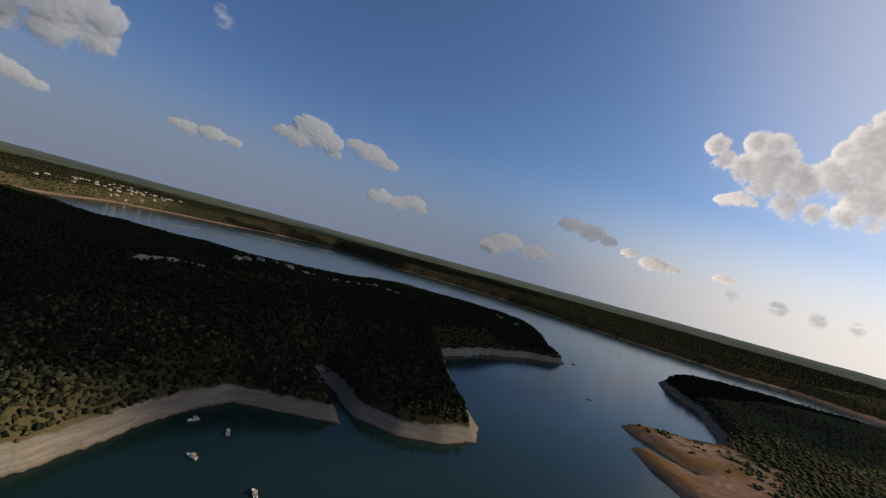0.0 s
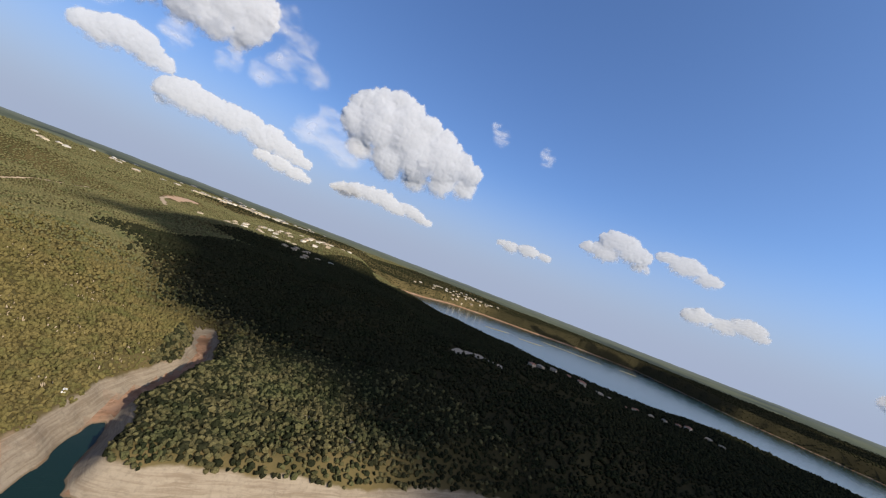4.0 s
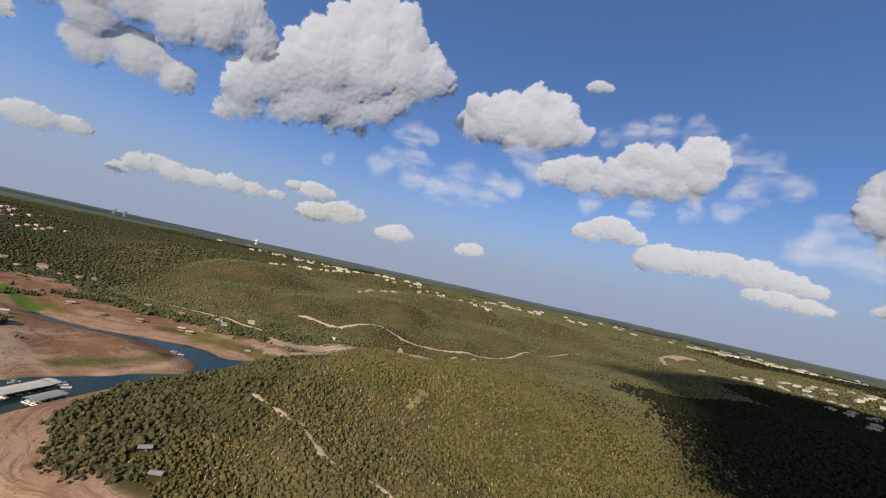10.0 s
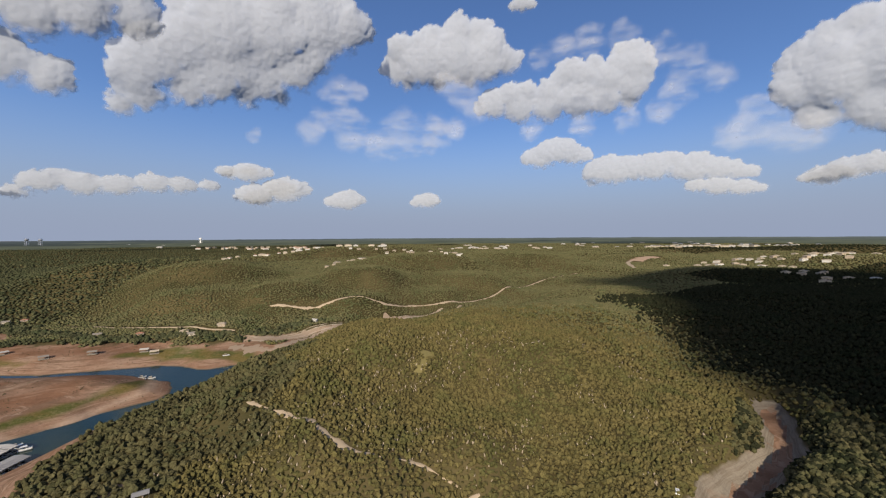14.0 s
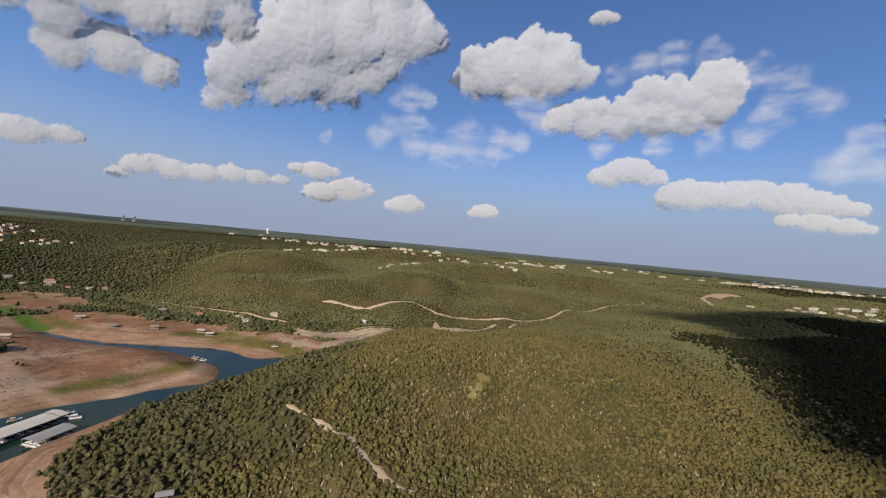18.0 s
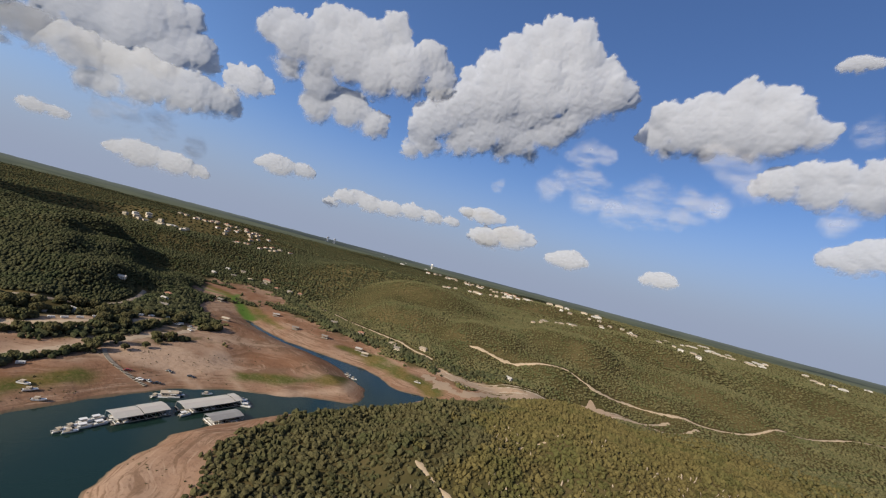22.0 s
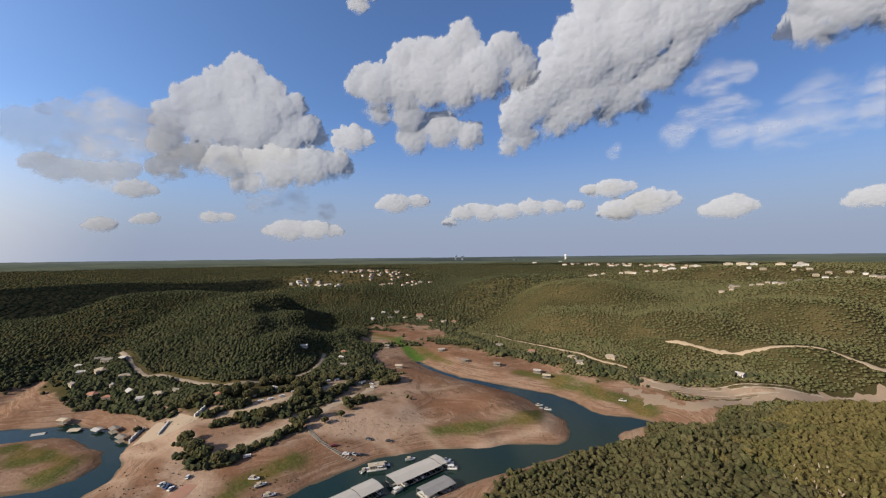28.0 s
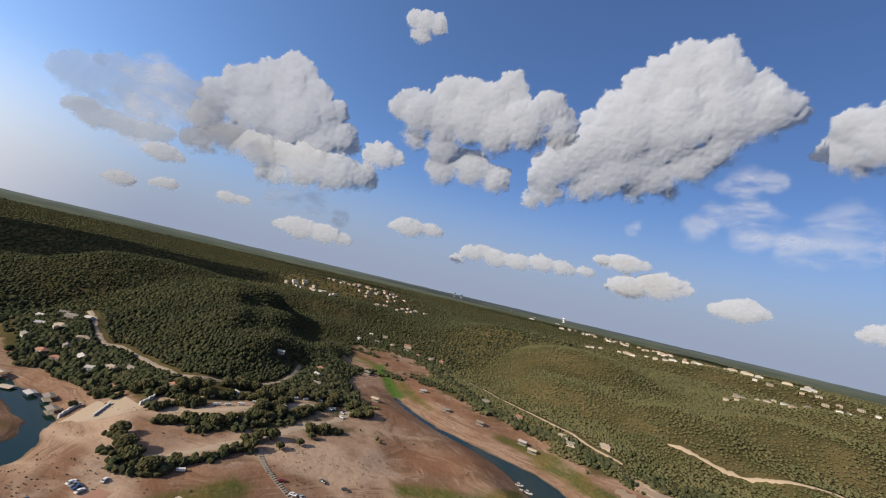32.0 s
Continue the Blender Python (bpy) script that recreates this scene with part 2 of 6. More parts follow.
M_GROUND, M_WATER = ground_material(), water_material()
M_CLOUD, M_SOLID_CLOUD = cloud_material("cloud_vapour", True), cloud_material("dense_cloud", False, share=0.06)
# lit copies of the cloud colour, brightened for clouds on the sun's side
M_BACKLIT_CLOUD = cloud_material("backlit_cloud", True, (0.68, 0.66, 0.65), 0.8, 0.0, 0.62)
M_BACKLIT_PUFF = cloud_material("backlit_puff", True, (0.88, 0.83, 0.78), 0.75, 0.05, 0.85)
M_VEIL = cloud_material("cloud_veil", True, (0.42, 0.43, 0.46), 0.4, 1.1)
M_OAK = foliage_material("oak_leaves", (0.112, 0.092, 0.037), (0.058, 0.049, 0.022))
# woods colour darkened to stand for cloud shadow and backlight
M_SHADE_LEAVES = foliage_material("shade_dark_leaves", (0.024, 0.0245, 0.0135), (0.0075, 0.009, 0.0052))
# blue raised a little in the leaf colour to suggest haze
M_SLOPE = foliage_material("slope_leaves", (0.114, 0.104, 0.050), (0.068, 0.0645, 0.034))
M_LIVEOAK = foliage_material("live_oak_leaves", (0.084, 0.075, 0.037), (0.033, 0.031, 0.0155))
M_HILL = foliage_material("hill_live_oak_leaves", (0.064, 0.064, 0.034), (0.024, 0.0255, 0.014))
M_BARK = simple("bark", (0.13, 0.1, 0.07), 0.95)
M_DIRT = simple("pale_dirt_road", (0.4, 0.31, 0.21), 0.95, 0.3, 0.25)
M_TRACK = simple("brown_gravel_road", (0.3, 0.235, 0.17), 0.95, 0.3, 0.25)


# ---- plan ----
def smooth(x, a, b):
    t = np.clip((np.asarray(x, float) - a) / (b - a), 0, 1)
    return t * t * (3 - 2 * t)


def vnoise(p, seed=0.0):
    """Value noise of points (n, 2 or 3), 0 to 1."""
    p = np.asarray(p, float)
    i = np.floor(p)
    f = p - i
    f = f * f * (3 - 2 * f)
    n = p.shape[1]
    k = np.array([127.1, 311.7, 74.7])[:n]
    out = 0.0
    for corner in range(2 ** n):
        o = np.array([(corner >> j) & 1 for j in range(n)], float)
        s = np.sin((i + o) @ k + seed * 17.17) * 43758.5453
        w = np.prod(np.where(o > 0, f, 1 - f), axis=1)
        out = out + w * (s - np.floor(s))
    return out


def fbm(p, seed=0.0, octaves=4):
    return sum(vnoise(np.asarray(p) * 2.03 ** k, seed + k) * 0.5 ** k for k in range(octaves)) / (2 - 0.5 ** (octaves - 1))


WEST_SHORE = [(-6000, 40), (-900, 42), (-560, 38), (-541, 42), (-533, 55), (-520, 73), (-508, 95), (-473, 115), (-432, 120), (-404, 115), (-385, 106), (-374, 92),
              (-362, 70), (-335, 40), (-295, 25), (-270, 50), (-265, 86), (-273, 102), (-274, 125)]
CREEK_SOUTH = [(-280, 132), (-290, 157), (-293, 189), (-291, 215), (-289, 232), (-276, 262), (-263, 276), (-245, 296), (-239, 310), (-224, 322),
               (-215, 330), (-213, 340), (-216, 352), (-229, 372), (-242, 375), (-254, 379), (-270, 388), (-287, 394), (-307, 396), (-330, 395), (-363, 391), (-391, 392), (-418, 396), (-451, 405)]
CREEK_NORTH = [(-447, 408), (-417, 400), (-392, 397), (-367, 396), (-346, 400), (-323, 405), (-304, 409), (-285, 412), (-268, 416), (-254, 416), (-240, 411), (-226, 404),
               (-214, 402), (-205, 407), (-196, 412), (-186, 415), (-175, 415), (-167, 408), (-178, 399), (-190, 384), (-190, 374), (-184, 358), (-205, 320)]
HILL_SHORE = [(-219, 278), (-225, 265), (-234, 226), (-234, 203), (-219, 173), (-208, 154), (-180, 140), (-110, 136), (-40, 132), (30, 130), (75, 122)]
COVE_SHORE = [(93, 136), (106, 152), (123, 165), (129, 164), (121, 150), (105, 134), (98, 119), (112, 102), (140, 85), (165, 67)]
SOUTH_SHORE = [(189, 49), (213, 36), (238, 22), (262, 5), (274, -12), (270, -40), (264, -84), (300, -79), (343, -69), (322, -81), (278, -93),
               (257, -124), (252, -158), (259, -189), (285, -200), (328, -204), (386, -208), (448, -225), (495, -235), (550, -315), (597, -435), (605, -510)]
LAKE_SHORE = [(650, -515), (760, -560), (870, -600), (980, -560), (1060, -400), (1050, -200), (1000, 0), (990, 150), (1040, 300), (1150, 470),
              (1250, 640), (1310, 820), (1380, 880), (1450, 860), (1598, 804), (1915, 785), (2141, 657), (2342, 456), (2674, 199), (2860, -127)]
FAR_SHORE = [(2480, -400), (2280, -520), (2129, -793), (1895, -1046), (1558, -1175), (1324, -1294), (1152, -1412), (991, -1491), (900, -1640), (770, -1674), (683, -1700), (520, -1800),
             (300, -2300), (300, -6000), (6000, -6000), (6000, 6000), (-6000, 6000)]
POINT_LAND = [(200, -345), (255, -355), (298, -374), (285, -390), (240, -405), (255, -416), (320, -402), (346, -405), (345, -425), (325, -470),
              (320, -520), (350, -570), (385, -595), (430, -640), (479, -672), (540, -705), (582, -722), (620, -760), (640, -830), (600, -950),
              (540, -1050), (520, -1300), (480, -1700), (0, -2000), (-300, -1200), (50, -500)]
BAR_LAND = [(-481, 91), (-458, 104), (-433, 107), (-410, 101), (-400, 92), (-398, 78), (-408, 62), (-440, 10), (-500, -80), (-700, -400), (-6000, -1800), (-6000, 3000), (-640, 3000), (-620, 110), (-570, 40), (-530, 32), (-508, 52), (-498, 74)]
LANDS = [WEST_SHORE + CREEK_SOUTH + CREEK_NORTH + HILL_SHORE + COVE_SHORE + SOUTH_SHORE + LAKE_SHORE + FAR_SHORE, POINT_LAND, BAR_LAND]

# spot heights of the upland, region by region: x, y, metres over the lake
NEAR_HILL = [(-150, 230, 20), (-185, 290, 14), (-110, 250, 36), (-57, 203, 38), (-74, 262, 44), (-30, 300, 56), (40, 330, 57), (102, 318, 47),
             (170, 330, 38), (215, 300, 16), (150, 250, 24), (20, 205, 30), (-25, 182, 30), (90, 195, 16), (-120, 330, 38), (-165, 390, 14), (-60, 400, 42), (60, 420, 46), (180, 450, 45)]
COVE = [(132, 206, 18), (158, 220, 20), (180, 232, 21), (203, 266, 21), (228, 282, 20), (138, 135, 18), (154, 160, 19), (175, 176, 21), (196, 190, 22), (226, 212, 23), (258, 240, 24), (104, 182, 17), (80, 160, 15), (97, 174, 17), (60, 158, 13), (140, 112, 18), (165, 95, 18), (120, 190, 16)]
GULLY = [(112, 150), (132, 171), (150, 183), (172, 196), (192, 206), (209, 222), (226, 246), (238, 264)]
BEACH = [(-190, 163, 5), (-180, 168, 7), (-130, 156, 6), (-100, 150, 5), (-60, 150, 6), (0, 148, 6), (50, 148, 7), (-207, 195, 7), (-215, 230, 6), (0, 160, 10), (-170, 186, 13), (-188, 206, 13), (-195, 240, 14), (-186, 292, 13), (-152, 195, 15), (-120, 185, 17), (-134, 178, 15), (-111, 161, 14), (-88, 160, 14), (-66, 152, 13), (-95, 170, 18)]
VALLEY = [(-150, 470, 11), (-60, 515, 12), (30, 570, 14), (100, 640, 19), (230, 760, 28), (320, 900, 38), (270, 600, 42), (300, 450, 45)]
NORTH_SLOPE = [(-250, 465, 13), (-252, 495, 25), (-108, 582, 48), (-135, 521, 22), (10, 690, 36), (-200, 620, 60), (-100, 720, 78), (100, 800, 55),
               (-350, 640, 50), (-400, 510, 14), (-480, 570, 12), (-400, 760, 82), (0, 1000, 85), (300, 1200, 78), (711, 1232, 68), (520, 1000, 52), (-600, 900, 80), (-200, 1500, 92)]
FLATS = [(-300, 300, 5), (-350, 345, 8), (-450, 375, 7), (-560, 425, 7), (-660, 400, 10), (-600, 480, 10), (-540, 500, 9), (-400, 440, 9),
         (-300, 445, 6), (-220, 440, 7), (-330, 100, 5), (-370, 120, 7), (-305, 60, 3), (-308, 133, 2), (-300, 150, 2.5), (-318, 120, 2.5), (-330, 138, 5), (-420, 60, 2), (-450, 80, 3), (-600, 0, 6), (-570, 60, 9)]
CAMP = [(-342, 285, 11), (-355, 240, 11), (-335, 195, 9), (-330, 150, 8), (-400, 220, 15), (-430, 270, 15), (-385, 325, 11), (-470, 180, 26),
        (-480, 310, 15), (-400, 150, 10), (-440, 140, 11), (-500, 132, 15), (-600, 110, 20), (-700, 110, 28)]
WEST_HILL = [(-680, 260, 74), (-600, 230, 64), (-540, 270, 38), (-760, 330, 68), (-640, 330, 54), (-600, 160, 38), (-720, 170, 55), (-900, 220, 72),
             (-600, 380, 22), (-900, 560, 55), (-780, 470, 26), (-1200, 800, 80), (-1500, 200, 50), (-1000, 60, 40)]
PENINSULA = [(211, 79, 22), (250, 150, 32), (310, 100, 42), (300, 210, 36), (400, 250, 55), (497, 97, 58), (533, 46, 62), (500, 320, 66), (420, 0, 45),
             (380, -130, 28), (300, -140, 14), (500, -150, 40), (650, -300, 38), (590, -420, 16), (800, -450, 30), (880, -200, 38), (960, -80, 24), (800, 100, 36), (700, 180, 44), (930, 30, 24)]
PENINSULA_EAST = [(920, 350, 28), (1090, 520, 16), (1150, 640, 22), (700, 500, 62), (950, 800, 85), (600, 700, 66), (450, 500, 56), (1200, 900, 40), (1500, 1300, 90), (1100, 1400, 85),
                  (320, -460, 8), (290, -380, 5), (420, -700, 20), (300, -700, 22), (500, -900, 30), (2200, 1200, 34), (1700, 1000, 26), (2500, 700, 26), (2900, 500, 28), (3000, -800, 24), (2300, -900, 20), (1700, -1400, 18), (1800, -2000, 24)]
SPOTS = np.array(NEAR_HILL + COVE + BEACH + VALLEY + NORTH_SLOPE + FLATS + CAMP + WEST_HILL + PENINSULA + PENINSULA_EAST, float)


def shore_distance(x, y):
    """Metres from the water's edge, positive on land."""
    best = np.full(x.shape, -1e9)
    for poly in LANDS:
        p = np.array(poly, float)
        q = np.roll(p, -1, axis=0)
        dist, inside = np.full(x.shape, 1e18), np.zeros(x.shape, bool)
        for (ax, ay), (bx, by) in zip(p, q):
            dx, dy = bx - ax, by - ay
            t = np.clip(((x - ax) * dx + (y - ay) * dy) / (dx * dx + dy * dy), 0, 1)
            dist = np.minimum(dist, (x - ax - t * dx) ** 2 + (y - ay - t * dy) ** 2)
            if ay != by:
                inside ^= ((ay > y) != (by > y)) & (x < ax + (y - ay) * dx / dy)
        dist = np.sqrt(dist)
        best = np.maximum(best, np.where(inside, dist, -dist))
    return best


def line_distance(x, y, pts):
    """Metres from points to a broken line."""
    best = np.full(np.shape(x), 1e18)
    for (ax, ay), (bx, by) in zip(pts[:-1], pts[1:]):
        dx, dy = bx - ax, by - ay
        t = np.clip(((x - ax) * dx + (y - ay) * dy) / (dx * dx + dy * dy), 0, 1)
        best = np.minimum(best, (x - ax - t * dx) ** 2 + (y - ay - t * dy) ** 2)
    return np.sqrt(best)


def height(x, y):
    """The ground's height at arrays x, y."""
    x, y = np.asarray(x, float), np.asarray(y, float)
    shape = x.shape
    x, y = x.ravel(), y.ravel()
    pts = np.stack([x, y], 1)
    wob = (fbm(pts / 35, 3, 3) - 0.5) * 16
    d = shore_distance(x, y) + wob * smooth(np.hypot(x, y), 150, 400) * np.where((x < -150) & (y > 200), 0.15, 0.6) + (fbm(pts / 9, 5, 2) - 0.5) * 3
    num, den = np.zeros(x.shape), np.zeros(x.shape)
    for sx, sy, sz in SPOTS:
        w = 1 / ((x - sx) ** 2 + (y - sy) ** 2 + 300) ** 1.9
        num += w * sz
        den += w
    up = num / den
    r = np.hypot(x + 20, y - 40)
    far = smooth(r, 1100, 4700)
    up = up * (1 - far) + far * (104 + 6 * (fbm(pts / 900, 8, 3) - 0.5))
    hilly = smooth(up, 10, 40)
    up += hilly * ((fbm(pts / 130, 11, 4) - 0.5) * (16 - 8 * smooth(r, 450, 700)) + (fbm(pts / 620, 12, 3) - 0.5) * 16 * smooth(r, 600, 1300) * (1 - far) * (1 - smooth(x, 450, 700) * (1 - smooth(y, 600, 1000))))
    up += (fbm(pts / 22, 13, 3) - 0.5) * 1.6
    gully = line_distance(x, y, GULLY) + (fbm(pts / 12, 17, 2) - 0.5) * 6
    up = np.minimum(up, 2.5 + 0.02 * np.clip(x - 130, 0, 200) + 1.05 * np.maximum(gully - 3, 0))
    gentle = np.maximum(1 - smooth(x, -262, -240), smooth(y, 385, 400) * (1 - smooth(x, -150, -120)))
    gentle = np.maximum(gentle, (1 - smooth(x, -220, -210)) * smooth(y, 288, 305))
    bank = (0.6 + 0.55 * smooth(x, 60, 100) * (1 - smooth(y, 190, 230)) - 0.32 * gentle) * d
    k = 1.6
    land = -k * np.logaddexp(-up / k, -bank / k)
    h = np.where(d > 0, np.maximum(land, np.minimum(0.02 + d * 0.12, 0.6)), np.maximum(-0.35 * -d - 0.3, -9))
    return h.reshape(shape)


def mesh_np(name, verts, faces, mats, smooth_shade=False, index=None):
    """A mesh from arrays of vertices (n, 3) and faces (m, k)."""
    me = bpy.data.meshes.new(name)
    verts, faces = np.asarray(verts, np.float32), np.asarray(faces, np.int32)
    m, k = faces.shape
    me.vertices.add(len(verts))
    me.vertices.foreach_set("co", verts.ravel())
    me.loops.add(m * k)
    me.loops.foreach_set("vertex_index", faces.ravel())
    me.polygons.add(m)
    me.polygons.foreach_set("loop_start", np.arange(0, m * k, k, dtype=np.int32))
    me.polygons.foreach_set("use_smooth", np.full(m, smooth_shade))
    if index is not None:
        me.polygons.foreach_set("material_index", np.asarray(index, np.int32))
    for mat in mats:
        me.materials.append(mat)
    me.update(calc_edges=True)
    me.validate()
    return me


def axis_lines(low, high, fine, reach, grow=1.045):
    """Grid lines: even between low and high, then wider and wider out to reach."""
    mid = list(np.arange(low, high, fine))
    step, a = fine, low
    left, right = [], []
    while a > -reach:
        step *= grow
        a -= step
        left.append(a)
    step, b = fine, mid[-1]
    while b < reach:
        step *= grow
        b += step
        right.append(b)
    return np.array(left[::-1] + mid + right)


gx, gy = axis_lines(-640, 640, 4.0, 5400), axis_lines(-240, 640, 4.0, 5400)
GX, GY = np.meshgrid(gx, gy, indexing="ij")
GZ = height(GX, GY)
ni, nj = GX.shape
idx = np.arange(ni * nj).reshape(ni, nj)
quads = np.stack([idx[:-1, :-1], idx[1:, :-1], idx[1:, 1:], idx[:-1, 1:]], -1).reshape(-1, 4)
ground = new("ground", mesh_np("ground", np.stack([GX, GY, GZ], -1).reshape(-1, 3), quads, [M_GROUND], True))
GRASS = [([(-318, 441), (-275, 439), (-239, 432), (-213, 429), (-186, 427)], 15), ([(-300, 449), (-262, 446), (-225, 440), (-200, 436)], 8), ([(-283, 280), (-268, 300), (-255, 322), (-243, 350), (-252, 368)], 15),
         ([(-690, 395), (-620, 425), (-565, 452), (-535, 440), (-490, 424), (-450, 412)], 12), ([(-512, 446), (-480, 436), (-440, 424), (-400, 416)], 9), ([(-305, 140), (-312, 156), (-316, 168), (-318, 190)], 12), ([(-470, 62), (-440, 80), (-425, 92), (-412, 84)], 18)]
CLAY = [([(-330, 300), (-300, 335), (-290, 365), (-320, 385)], 26), ([(-345, 130), (-330, 100), (-312, 75)], 34), ([(-640, 440), (-600, 465), (-560, 480)], 60), ([(-480, 455), (-430, 440), (-370, 445), (-320, 455)], 26), ([(-335, 160), (-328, 180), (-322, 200)], 22), ([(-420, 360), (-370, 350)], 30)]
PALE_WASH = [([(-215, 474), (-185, 472), (-160, 476), (-140, 486), (-97, 503), (-54, 536), (-10, 558), (20, 572)], 9), ([(-200, 484), (-170, 490), (-150, 486)], 8), ([(-413, 144), (-390, 142), (-368, 142), (-345, 140), (-325, 134)], 22), ([(-420, 165), (-400, 190), (-395, 230), (-400, 270)], 26), ([(-356, 151), (-356, 183), (-359, 204), (-358, 222), (-368, 248), (-374, 281)], 12), ([(-340, 230), (-320, 250), (-310, 280)], 30), ([(-255, 275), (-245, 310), (-228, 340), (-245, 372)], 6)]
PALE_TRACKS = [([(-420, 118), (-395, 128), (-375, 138)], 7), ([(-345, 205), (-330, 222), (-318, 240), (-308, 262)], 5), ([(-372, 300), (-350, 318), (-335, 345), (-330, 370)], 3), ([(-395, 100), (-370, 112), (-345, 108)], 3), ([(-296, 276), (-279, 272), (-266, 271)], 3), ([(-391, 286), (-373, 251), (-352, 243), (-315, 242), (-284, 247)], 5), ([(-362, 305), (-330, 290), (-296, 276)], 3), ([(-338, 147), (-320, 138), (-310, 133)], 10), ([(-345, 120), (-335, 105), (-318, 98), (-312, 112), (-312, 130)], 4), ([(-60, 152), (-32, 158), (0, 155), (30, 158), (60, 160)], 5), ([(-157, 170), (-150, 184), (-142, 200)], 6)]
LUSH = [([(-449, 407), (-470, 413), (-496, 424), (-520, 434), (-536, 446), (-550, 462)], 12), ([(-536, 446), (-560, 440), (-590, 420)], 4)]
FIELD = [([(347, -408), (340, -432), (326, -480), (305, -525)], 40), ([(296, -386), (282, -410), (262, -440), (250, -465)], 26), ([(285, -380), (262, -372), (225, -368)], 16)]
ragged_edge = fbm(np.stack([GX.ravel(), GY.ravel()], 1) / 16, 61, 4) - 0.5
for mask_name, areas in (("grass", GRASS), ("clay", CLAY), ("pale", PALE_WASH + PALE_TRACKS), ("field", FIELD), ("lush", LUSH)):
    weight = np.zeros(GX.size)
    for pts, wide in areas:
        away = line_distance(GX.ravel(), GY.ravel(), pts) + ragged_edge * wide * 1.3
        weight = np.maximum(weight, 1 - smooth(away, wide * 0.5 - 4, wide * 0.5 + 5))
    ground.data.attributes.new(mask_name, "FLOAT", "POINT").data.foreach_set("value", weight.astype(np.float32))
tagged(ground, "dry hill country with bare limestone lake banks and sandy creek flats", "ground", kind="structure")


def h_at(x, y):
    """Height on the ground mesh, between its grid lines."""
    x, y = np.atleast_1d(np.asarray(x, float)), np.atleast_1d(np.asarray(y, float))
    i = np.clip(np.searchsorted(gx, x) - 1, 0, ni - 2)
    j = np.clip(np.searchsorted(gy, y) - 1, 0, nj - 2)
    u, v = (x - gx[i]) / (gx[i + 1] - gx[i]), (y - gy[j]) / (gy[j + 1] - gy[j])
    return (GZ[i, j] * (1 - u) + GZ[i + 1, j] * u) * (1 - v) + (GZ[i, j + 1] * (1 - u) + GZ[i + 1, j + 1] * u) * v


def hz(x, y):
    return float(h_at(x, y)[0])


water = new("water", mesh_np("water", [(-5400, -5400, 0), (5400, -5400, 0), (5400, 5400, 0), (-5400, 5400, 0)], [(0, 1, 2, 3)], [M_WATER]))
tagged(water, "calm dark teal lake water with fine ripples", "water", kind="structure")

# ---- roads and bare ground ----
CLEAR = []            # x, y, radius: no trees here


def spline(pts, step=6.0):
    """Points along a smooth line through pts."""
    p = np.array(pts, float)
    out = []
    for k in range(len(p) - 1):
        a, b, c, d = p[max(k - 1, 0)], p[k], p[k + 1], p[min(k + 2, len(p) - 1)]
        n = max(2, int(np.hypot(*(c - b)[:2]) / step))
        for t in np.arange(n) / n:
            out.append(0.5 * (2 * b + (c - a) * t + (2 * a - 5 * b + 4 * c - d) * t * t + (3 * b - a - 3 * c + d) * t ** 3))
    return np.array(out + [p[-1]])


def strip(name, pts, width, mat, label, category="road", ragged=0.25, lift=0.3, clear=0.2, seed=1.0):
    """A draped strip of road or bare ground."""
    c = spline(pts, 2.0)
    tang = np.gradient(c, axis=0)
    side = np.stack([-tang[:, 1], tang[:, 0]], 1) / np.maximum(np.linalg.norm(tang, axis=1), 1e-6)[:, None]
    w0 = np.stack([np.clip(1 + ragged * 3.2 * (fbm(c / 3.0, seed + 5 * q, 3) - 0.5), 0.15, 2) for q in range(2)], 1)
    w = width / 2 * np.clip(1 + ragged * 4 * (fbm(c / 8.0, seed, 4) - 0.5), 0.12, 2)
    taper = np.clip(np.minimum(np.arange(len(c)), np.arange(len(c))[::-1]) / 3.0 + 0.3, 0, 1)
    w = w * (taper if ragged > 0.3 else 1.0)
    rows = [c + side * (w * f * w0[:, int(f > 0)])[:, None] for f in (-1, -0.5, 0, 0.5, 1)]
    v = np.stack([np.column_stack([r, h_at(r[:, 0], r[:, 1]) + lift * (1.0 if 0 < k < 4 else 0.4)]) for k, r in enumerate(rows)], 1)
    n = len(c)
    ids = np.arange(n * 5).reshape(n, 5)
    q = np.stack([ids[:-1, :-1], ids[:-1, 1:], ids[1:, 1:], ids[1:, :-1]], -1).reshape(-1, 4)[:, ::-1]
    ob = new(name, mesh_np(name, v.reshape(-1, 3), q, [mat], True))
    for (a, b), r in zip(c, w):
        CLEAR.append((a, b, abs(r) + clear))
    return tagged(ob, label, category, kind="structure")


strip("road", [(-210, 556), (-150, 562), (-100, 570), (-52, 579), (-18, 606), (20, 624), (58, 645), (134, 704), (190, 770), (240, 826), (303, 876), (380, 950)], 3.4, M_DIRT, "pale gravel road cut into the wooded slope", ragged=0.6, lift=0.7, clear=2.2)
strip("trail", [(-104, 237), (-86, 231), (-72, 222), (-60, 212), (-53, 202), (-48, 198), (-41, 195), (-30, 190), (-21, 186)], 2.6, M_DIRT, "bare stony washout on the wooded hill", "trail", 0.6)
strip("trail", [(-15, 187), (-2, 187), (6, 183), (14, 178)], 1.5, M_DIRT, "faint stony washout on the wooded hill", "trail", 0.8, seed=6.0)
strip("trail", [(-76, 266), (-69, 284), (-57, 293), (-49, 301)], 1.2, M_DIRT, "narrow bare track on the wooded hill", "trail", 0.7, seed=8.0)
